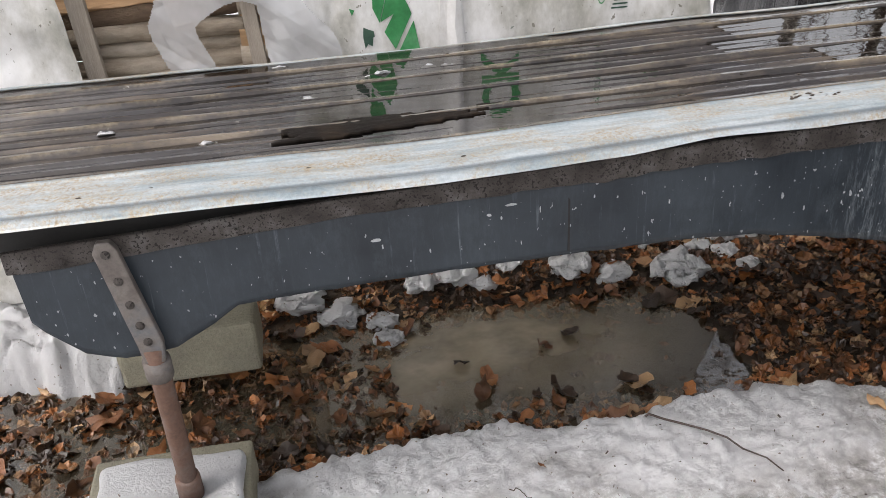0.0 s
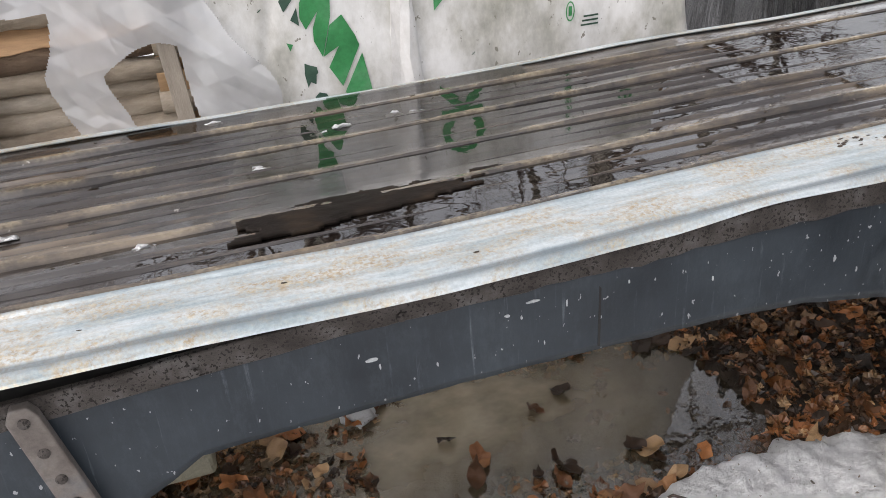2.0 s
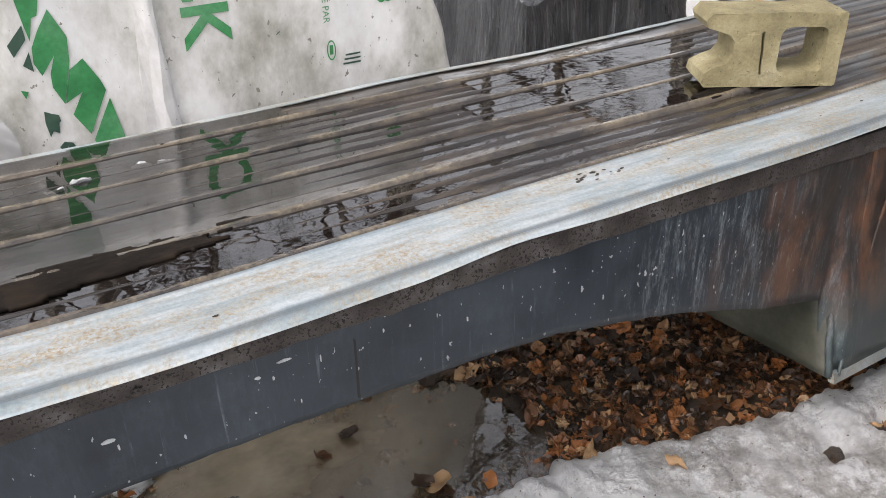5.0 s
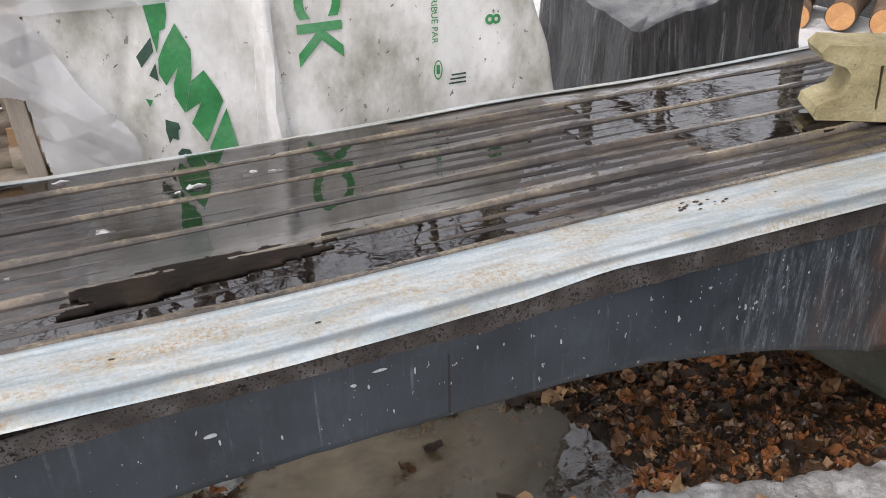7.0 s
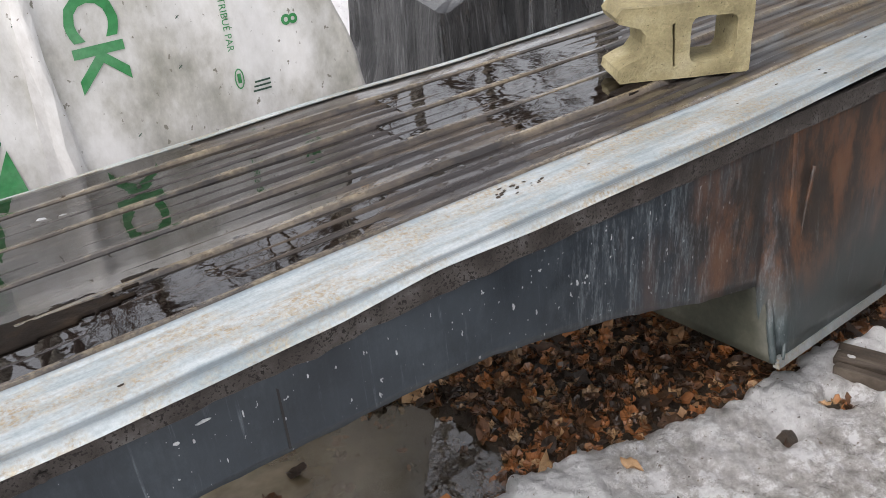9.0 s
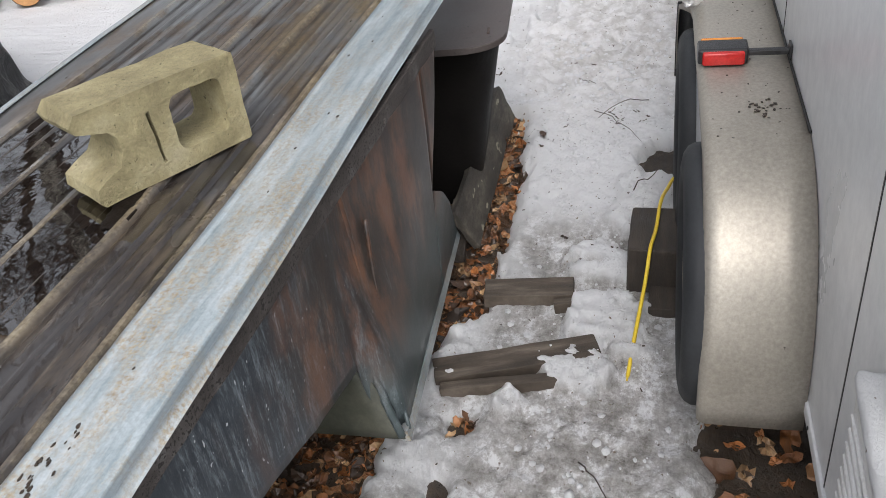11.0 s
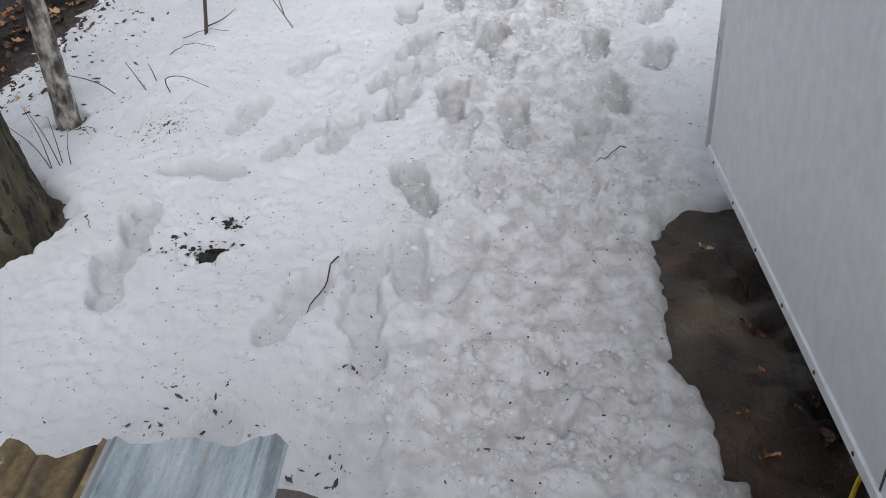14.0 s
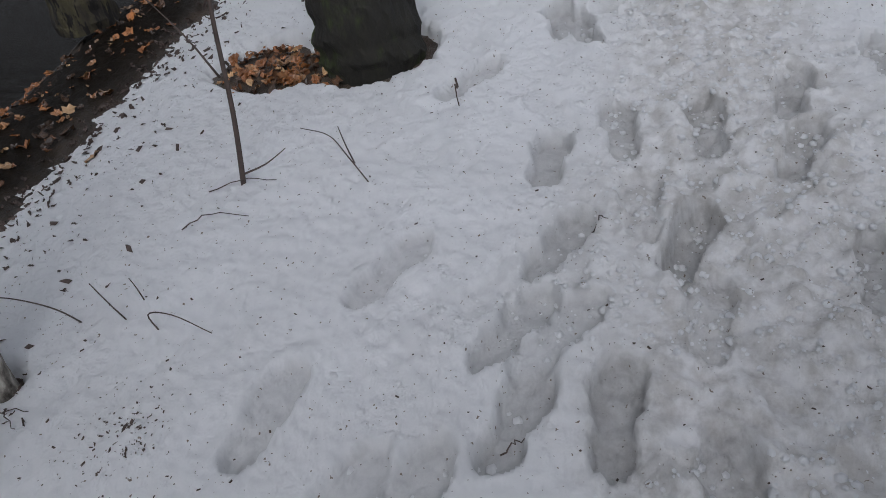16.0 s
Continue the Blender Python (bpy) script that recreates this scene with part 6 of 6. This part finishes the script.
def trunk_thing(name, x, y, r, h, lean, material, label, flare=1.6, seg=28, wob=0.16, group=""):
    z0 = -0.12
    pts = [(x + lean[0] * t * h, y + lean[1] * t * h, z0 + t * (h - z0)) for t in [k / 26 for k in range(27)]]
    rad = [r * (1 + (flare - 1) * math.exp(-k / 2.2)) * (1 - 0.2 * k / 26) for k in range(27)]
    t = thing(name, pose(0, 0, 0), label, "tree", group)
    pts = smooth_line(pts, 4)
    rad = list(np.interp(np.linspace(0, 26, len(pts)), range(27), rad))
    verts, faces = tube_data(pts, rad, seg, wob)
    out = []
    for k, q in enumerate(verts):
        c = Vector(pts[k // seg]) if k // seg < len(pts) else q
        d = (q - c).normalized()
        s = 34 if r > 0.1 else 60
        out.append(q + d * r * ((0.13 if r > 0.1 else 0.10) * (0.5 - abs(noise.noise((q.x * s, q.y * s, q.z * s * 0.28)))) + (0.025 if r > 0.1 else 0.06) * noise.noise(q * s * 2.2)))
    mesh_ob("trunk", out, faces, material, t, "", False)
    return t


trunk_thing("tree", 5.0, 2.98, 0.17, 4.2, (-0.02, 0.02), MOSSBARK, "thick rough-barked trunk with moss rising from snow", 1.4, 96, 0.05)
trunk_thing("tree", 5.72, 3.00, 0.036, 3.5, (-0.02, -0.07), GREYBARK, "slender grey spotted sapling trunk standing in snow", 1.4, 16, 0.12)
trunk_thing("tree", 7.52, 2.55, 0.185, 3.0, (0.0, 0.01), STUMPMOSS, "dark trunk with green moss rising from snow", 1.12, 72, 0.18)


for x, y, r in ((7.2, 4.55, 0.09), (8.1, 4.25, 0.12), (6.4, 4.9, 0.10), (9.0, 4.6, 0.15), (8.6, 5.4, 0.11)):
    trunk_thing("tree", x, y, r, 5.0, (0.02, 0.01), MOSSBARK, "dark rough trunk in shade below a snowy bank", 1.3, 28, 0.16, "shaded trunks")
for x0, y0, x1, y1, z, r in ((6.05, 3.62, 7.35, 3.74, -0.10, 0.018), (6.3, 4.1, 8.2, 4.3, -0.22, 0.06), (5.9, 4.4, 7.4, 4.0, -0.26, 0.05), (7.0, 3.95, 8.9, 3.9, -0.14, 0.03)):
    n = 10
    ob = tube("fallen_branch", [(x0 + (x1 - x0) * k / n, y0 + (y1 - y0) * k / n + 0.05 * noise.noise((k * 0.5, x0, 0)), z + 0.04 * noise.noise((k * 0.6, y0, 3))) for k in range(n + 1)], [r * (1.1 - 0.5 * k / n) for k in range(n + 1)], DARKWOOD, None, 10, 0.2)
    tagged(ob, "wet dark fallen branch on leaf mould below a bank", "branch", "fallen branches")


def snow_at(x, y):
    return float(max(snow_height(np.array([x]), np.array([y]))[0], soil_height(np.array([x]), np.array([y]))[0]))


sap = thing("sapling", pose(0, 0, 0), "thin leafless sapling standing in snow", "sapling", "saplings")
tube("stem", smooth_line([(6.60, 2.71, -0.05), (6.605, 2.6575, 0.25), (6.62, 2.623, 0.6), (6.62, 2.54, 1.0), (6.64, 2.458, 1.6)], 4), [0.0095 - 0.0004 * k for k in range(17)], TWIG, sap, 7)
for pts in (((6.615, 2.73, 0.36), (6.60, 2.81, 0.50), (6.58, 2.93, 0.66)), ((6.63, 2.755, 0.56), (6.68, 2.70, 0.72), (6.72, 2.68, 0.95)), ((6.60, 2.70, 0.03), (6.63, 2.63, 0.05), (6.66, 2.57, 0.09)), ((6.64, 2.76, 0.8), (6.60, 2.85, 1.0), (6.57, 2.95, 1.1))):
    tube("twig", smooth_line([(x, y - 0.17 * z, z) for x, y, z in pts], 3), [0.0040 - 0.00045 * k for k in range(7)], TWIG, sap, 5)
bush = thing("sapling", pose(0, 0, 0), "thin leafless shoots by a tree foot", "sapling", "saplings")
for dx, dy, h, lx, ly in ((0, 0, .24, -.02, .04), (0.03, 0.01, .16, .03, .01), (-0.02, 0.02, .20, -.04, .09), (0.01, -0.03, .11, .02, -.02), (-0.01, 0.03, .22, .04, .05)):
    tube("shoot", smooth_line([(5.37 + dx, 2.87 + dy, -0.03), (5.37 + dx + lx * .5, 2.87 + dy + ly * .3, h * .5), (5.37 + dx + lx, 2.87 + dy + ly, h)], 4), [0.0020 - 0.00014 * k for k in range(9)], TWIG, bush, 5)

# twigs lying on the snow: start, end, a bend, thickness
TWIGS = [((4.79, 1.76), (4.57, 1.82), 0.01, .004), ((5.37, 0.88), (5.29, 0.98), .012, .0035), ((0.72, 1.60), (1.00, 1.33), .03, .005), ((1.86, 1.02), (1.72, 0.92), .02, .003), ((1.50, 1.05), (1.58, 1.00), .01, .0025),
         ((3.72, 0.98), (3.55, 1.16), .03, .003), ((3.62, 1.18), (3.36, 0.98), .02, .0025), ((6.49, 1.61), (6.45, 1.56), .01, .003), ((5.71, 1.72), (5.76, 1.68), .01, .003), ((7.25, 2.15), (7.05, 2.10), .06, .0055), ((2.95, 0.98), (3.10, 0.90), .02, .003), ((5.02, 2.62), (4.95, 2.58), .01, .003), ((3.9, 1.28), (3.86, 1.2), .01, .003), ((0.36, 1.42), (0.40, 1.38), .004, .002),
         ((5.66, 2.93), (5.60, 2.86), .02, .003), ((5.63, 2.99), (5.66, 2.86), .01, .003), ((6.36, 2.80), (6.44, 2.62), .02, .003), ((6.55, 2.80), (6.62, 2.60), .02, .003)]
SHOOTS = [[(5.96, 2.87, -0.03), (5.95, 2.95, 0.05), (5.93, 3.06, 0.10), (5.92, 3.17, 0.10)], [(5.98, 2.76, -0.03), (5.97, 2.79, 0.06), (5.97, 2.82, 0.13)], [(6.04, 2.74, -0.03), (6.04, 2.75, 0.05), (6.04, 2.76, 0.09)],
          [(5.95, 2.65, -0.03), (5.94, 2.66, 0.06), (5.93, 2.58, 0.075), (5.92, 2.48, 0.03)], [(6.61, 2.27, -0.03), (6.61, 2.33, 0.09), (6.62, 2.38, 0.16), (6.63, 2.47, 0.18)], [(6.61, 2.315, 0.07), (6.60, 2.325, 0.14), (6.59, 2.33, 0.21)]]
for pts in SHOOTS:
    pts = smooth_line(pts, 5)
    tagged(tube("bare_shoot", pts, [0.0025 - 0.0013 * k / len(pts) for k in range(len(pts))], TWIG, None, 6), "thin dark leafless shoot standing in snow", "twig", "shoots in the snow")
for (x0, y0), (x1, y1), b, r in TWIGS:
    n = 8
    pts = []
    for k in range(n + 1):
        t = k / n
        x, y = x0 + (x1 - x0) * t + 0.012 * noise.noise((k * .8, x0 * 9, 1)), y0 + (y1 - y0) * t + 0.012 * noise.noise((k * .8, y0 * 9, 4))
        pts.append((x, y, snow_at(x, y) + r * 0.6 + abs(b) * math.sin(math.pi * t)))
    tagged(tube("fallen_twig", pts, [0.7 * r * (1 - 0.5 * k / n) for k in range(n + 1)], TWIG, None, 6), "dark bare twig lying on old snow", "twig", "fallen twigs")

stump = thing("cut_stump", pose(3.27, 0.87, 0), "wet brown stump cut level with the snow by a tyre", "stump")
v, f = lathe([(0.0001, -0.052), (0.02, -0.050), (0.024, -0.054), (0.045, -0.050), (0.049, -0.055), (0.07, -0.051), (0.074, -0.056), (0.096, -0.052), (0.104, -0.062), (0.108, -0.16)], 40)
mesh_ob("sawn_top", [(x * (1 + 0.05 * math.sin(7 * x / 0.1)), z, y + 0.003 * noise.noise((x * 40, z * 40, 0))) for x, y, z in v], f, DARKWOOD, stump, "wet ringed wood", True)

# ---- lumps of snow under the roofing ----
for cx, cy, r in ((0.02, 2.36, .07), (0.16, 2.30, .055), (0.30, 2.42, .06), (0.42, 2.44, .07), (0.50, 2.40, .05), (0.82, 2.40, .075), (0.95, 2.36, .06), (1.18, 2.32, .09), (1.30, 2.45, .05), (1.38, 2.40, .05), (1.42, 2.30, .04), (-0.10, 2.42, .08), (0.17, 2.20, .05), (0.62, 2.46, .06), (-0.02, 1.62, .02), (1.12, 2.50, .05)):
    bm = bmesh.new()
    r *= 0.8
    bmesh.ops.create_icosphere(bm, subdivisions=4, radius=r)
    for q in bm.verts:
        q.co = Vector((q.co.x * 1.2, q.co.y, q.co.z * 0.5)) + noise.noise_vector(q.co * 26 + Vector((cx * 9, 0, 0))) * r * 0.55 + noise.noise_vector(q.co * 85) * r * 0.18
    ob = part("snow_lump", bm, SNOW, None, "", True)
    ob.location = (cx, cy, max(float(soil_height(np.array([cx]), np.array([cy]))[0]), -0.07) + r * 0.25)
    tagged(ob, "lump of wet thawing snow among dead leaves", "snow lump", "snow lumps")

# ---- leaves ----
def leaf_shape(kind, seed):
    rnd = random.Random(seed)
    if kind == 0:
        out = [(-0.5 + t / 7, 0.24 * math.sin(math.pi * min(1, (t / 7) ** 0.8))) for t in range(8)]
        rim = out + [(x, -y) for x, y in out[-2:0:-1]]
    else:
        rim = []
        for k in range(15):
            a = 2 * math.pi * k / 15
            q = (0.47 if k % 3 == 0 else 0.40 if k % 3 == 1 else 0.43) * rnd.uniform(0.78, 1.12)
            rim.append((q * 1.1 * math.cos(a), q * 0.8 * math.sin(a)))
    curl, twist = rnd.uniform(0.1, 0.8), rnd.uniform(-0.5, 0.5)
    z = lambda x, y: curl * (y * y + 0.5 * x * x) + twist * x * y + 0.30 * noise.noise((x * 4, y * 4, seed)) + 0.12 * noise.noise((x * 11, y * 11, seed))
    mid = [(x * 0.5, y * 0.5) for x, y in rim]
    n = len(rim)
    verts = [(x, y, z(x, y)) for x, y in rim] + [(x, y, z(x, y) - 0.02) for x, y in mid] + [(0, 0, -0.03)]
    faces = [(i, (i + 1) % n, n + (i + 1) % n, n + i) for i in range(n)] + [(n + i, n + (i + 1) % n, 2 * n) for i in range(n)]
    return verts, faces


SHAPES = [leaf_shape(0 if k % 5 in (0, 2) else 1, k) for k in range(10)]


def litter_spot(rnd):
    """A place on bare ground, more often in the pit under the roofing."""
    while True:
        q = rnd.random()
        if q < 0.76:
            x, y = rnd.uniform(-1.3, 2.0), rnd.uniform(1.42, 2.5)
        elif q < 0.91:
            x, y = rnd.uniform(1.8, 3.65), rnd.uniform(1.28, 1.62)
        elif q < 0.93:
            x, y = rnd.uniform(1.5, 3.0), rnd.uniform(0.45, 0.85)
        else:
            x, y = rnd.uniform(5.6, 8.5), rnd.uniform(3.4, 4.6)
        if float(bare(np.array([x]), np.array([y]))[0]) < 0.02:
            open_water = 0.15 < x < 0.98 and 1.85 < y < 2.22
            if open_water and rnd.random() < 0.93:
                continue
            if math.hypot((x - 1.03) / 0.15, (y - 1.95) / 0.19) < 1 and rnd.random() < 0.88:
                continue
            return x, y


rnd = random.Random(21)
litter = thing("leaf_litter", pose(0, 0, 0), "wet brown and orange fallen leaves on dark soil", "leaf litter")
shapes_me = []
for v, f in SHAPES:
    me = bpy.data.meshes.new("leaf")
    me.from_pydata(v, [], f)
    me.shade_smooth()
    me.materials.append(LEAF)
    shapes_me.append(me)


def rest_z(x, y):
    return max(float(soil_height(np.array([x]), np.array([y]))[0]), -0.068 if -1.45 < x < 1.75 and 1.5 < y < 2.6 else -9)


for k in range(290):
    x, y = litter_spot(rnd)
    s = rnd.uniform(0.05, 0.11)
    ob = new("leaf", shapes_me[k % len(shapes_me)])
    ob.parent = litter
    ob.matrix_basis = pose(x, y, rest_z(x, y) + 0.006 + 0.012 * rnd.random(), rnd.gauss(0, 14), rnd.gauss(0, 14), rnd.uniform(0, 360)) @ Matrix.Scale(s, 4)
for x, y, s, yaw in ((0.39, 1.86, .10, 70), (0.70, 1.66, .10, 5), (-0.50, 1.80, .10, 60), (1.20, 1.64, .12, 55), (-0.42, 1.66, .09, 10), (-0.30, 1.63, .08, 170)):
    ob = new("leaf", shapes_me[0 if s > .095 else 2])
    ob.parent = litter
    ob.matrix_basis = pose(x, y, rest_z(x, y) + 0.02, 12, -18, yaw) @ Matrix.Scale(s, 4)
chunks = []
for k in range(6500):
    x, y = litter_spot(rnd) if k > 90 else (rnd.uniform(3.75, 5.0), rnd.uniform(0.35, 0.78))
    s = 0.014 + 0.066 * rnd.random() ** 1.4
    m = pose(x, y, float(soil_height(np.array([x]), np.array([y]))[0]) + (0.001 if k > 90 else -0.012) + 0.010 * rnd.random(), rnd.gauss(0, 20), rnd.gauss(0, 20), rnd.uniform(0, 360)) @ Matrix.Scale(s, 4)
    if k > 90 and k % 5 < 3 and -1.3 < x < 0.25 and 1.55 < y < 2.2:
        m.translation.z = max(m.translation.z, -0.071 + 0.006 * rnd.random())
    v, f = SHAPES[rnd.randrange(10)]
    chunks.append(([m @ Vector(q) for q in v], f))
lit = mesh_ob("packed_leaves", *joined(chunks), LEAVES, litter)
lit["kind"] = "stuff"

# black crumbs added to blacken the small hole in the snow
BLACKBITS = surf("charcoal", [(0.004, 0.004, 0.004), (0.012, 0.012, 0.012)], 30, 140, (0.6, 0.9))
chunks = []
for k in range(170):
    a, q = rnd.random() * 6.283, abs(rnd.gauss(0, 0.045))
    x, y = (4.86 + q * math.cos(a) * 0.8, 2.19 + q * 1.3 * math.sin(a)) if k < 120 else (4.98 + rnd.gauss(0, .02), 2.13 + rnd.gauss(0, .02))
    s = rnd.uniform(0.002, 0.008)
    m = pose(x, y, snow_at(x, y) + 0.002, rnd.gauss(0, 25), rnd.gauss(0, 25), rnd.uniform(0, 360)) @ Matrix.Diagonal((s * 1.5, s, s * 0.6, 1))
    chunks.append(([m @ Vector(p) for p in ((-1, -1, 0), (1, -.7, 0), (.8, 1, 0), (-.7, .8, 0), (0, 0, .8))], [(0, 1, 4), (1, 2, 4), (2, 3, 4), (3, 0, 4), (3, 2, 1, 0)]))
tagged(mesh_ob("charcoal_bits", *joined(chunks), BLACKBITS), "black crumbs lying in a hole in the snow", "charcoal", kind="stuff")

# torn leaf bits thickening towards the wooded bank, and a drift of leaves by the mossy trunk
chunks, drift = [], []
for k in range(620):
    x, y = rnd.uniform(5.7, 8.3), 3.66 - abs(rnd.gauss(0, 0.26))
    if float(bare(np.array([x]), np.array([y]))[0]) < 0.01:
        continue
    s = rnd.uniform(0.008, 0.042) * (0.6 + 0.4 * (y > 3.3))
    m = pose(x, y, snow_at(x, y) + 0.003, rnd.gauss(0, 28), rnd.gauss(0, 28), rnd.uniform(0, 360)) @ Matrix.Diagonal((s * rnd.uniform(0.7, 1.5), s * rnd.uniform(0.4, 1.0), s, 1))
    v, f = SHAPES[rnd.randrange(10)]
    chunks.append(([m @ Vector(q) for q in v], f))
tagged(mesh_ob("leaf_bits", *joined(chunks), TWIG), "dark torn leaf bits on snow along a wooded bank", "leaf litter", kind="stuff")
for k in range(170):
    x, y = 7.42 + rnd.gauss(0, 0.11), 2.93 + rnd.gauss(0, 0.15)
    s = rnd.uniform(0.03, 0.075)
    m = pose(x, y, rest_z(x, y) + 0.004 + 0.02 * rnd.random(), rnd.gauss(0, 22), rnd.gauss(0, 22), rnd.uniform(0, 360)) @ Matrix.Scale(s, 4)
    v, f = SHAPES[rnd.randrange(10)]
    drift.append(([m @ Vector(q) for q in v], f))
tagged(mesh_ob("leaf_drift", *joined(drift), LEAVES), "brown fallen leaves gathered at a mossy trunk", "leaf litter", kind="stuff")

# bark and leaf crumbs at the end of the roofing and along the way
chunks = []
for cx, cy, spread_, num in ((4.12, 2.03, 0.07, 26), (3.98, 1.69, 0.04, 14), (4.24, 2.06, 0.02, 6), (4.34, 1.65, 0.02, 7), (4.09, 1.25, 0.05, 6), (3.57, 1.08, 0.05, 26), (3.40, 1.34, 0.05, 14), (5.62, 2.58, 0.05, 26), (5.70, 2.96, 0.05, 22)):
    for _ in range(num):
        x, y = cx + rnd.gauss(0, spread_), cy + rnd.gauss(0, spread_)
        s = rnd.uniform(0.004, 0.022)
        m = pose(x, y, snow_at(x, y) + 0.003, rnd.gauss(0, 25), rnd.gauss(0, 25), rnd.uniform(0, 360)) @ Matrix.Diagonal((s * 1.4, s * rnd.uniform(0.4, 0.9), s, 1))
        v, f = SHAPES[rnd.randrange(10)]
        chunks.append(([m @ Vector(q) for q in v], f))
tagged(mesh_ob("bark_crumbs", *joined(chunks), TWIG), "dark crumbs of bark and leaf on trodden snow", "grit", kind="stuff")

# single leaves and crumbs on the snow
for x, y, s in ((3.40, 1.35, .055), (6.75, 3.35, .075), (5.06, 2.86, .07), (3.62, 1.52, .05), (6.0, 3.35, .05), (4.03, 1.85, .03), (2.75, 1.18, .03), (1.72, 1.32, .05), (1.9, 1.34, .04), (1.35, 1.50, .07), (0.45, 1.47, .025), (7.42, 2.85, .06), (7.38, 2.95, .07), (7.5, 2.98, .06), (7.32, 3.0, .06), (7.45, 2.78, .05)):
    ob = new("fallen_leaf", shapes_me[int(x * 100) % 10])
    ob.matrix_world = pose(x, y, snow_at(x, y) + 0.008, rnd.gauss(0, 15), rnd.gauss(0, 15), rnd.uniform(0, 360)) @ Matrix.Scale(s, 4)
    tagged(ob, "single curled brown leaf on snow", "leaf", "leaves on snow")
chunks = []
for k in range(2600):
    q = rnd.random()
    if q < 0.55:
        x, y = rnd.uniform(2.9, 8.5), rnd.gauss(1.4, 0.7)
    elif q < 0.75:
        x, y = rnd.uniform(5.0, 7.8), rnd.gauss(3.2, 0.35)
    elif q < 0.82:
        x, y = 5.60 + rnd.gauss(0, .10), 2.57 + rnd.gauss(0, .09)
    elif q < 0.88:
        x, y = 4.88 + rnd.gauss(0, .07), 2.2 + rnd.gauss(0, .06)
    else:
        x, y = rnd.uniform(-1, 3.2), rnd.uniform(0.7, 1.55)
    b = float(bare(np.array([x]), np.array([y]))[0])
    if b < 0.03:
        continue
    s = rnd.choice((0.0009, 0.0012, 0.0016, 0.0020, 0.010 if 5 < x and y > 2.9 else 0.0028))
    m = pose(x, y, snow_at(x, y) + 0.002, rnd.gauss(0, 20), rnd.gauss(0, 20), rnd.uniform(0, 360)) @ Matrix.Diagonal((s * rnd.uniform(0.6, 2.4), s, s * 0.5, 1))
    v = [(-1, -1, 0), (1, -.7, 0), (.8, 1, 0), (-.7, .8, 0), (0, 0, .8)]
    chunks.append(([m @ Vector(p) for p in v], [(0, 1, 4), (1, 2, 4), (2, 3, 4), (3, 0, 4), (3, 2, 1, 0)]))
grit = mesh_ob("snow_grit", *joined(chunks), TWIG)
tagged(grit, "dark bits of bark and leaf scattered on snow", "grit", kind="stuff")
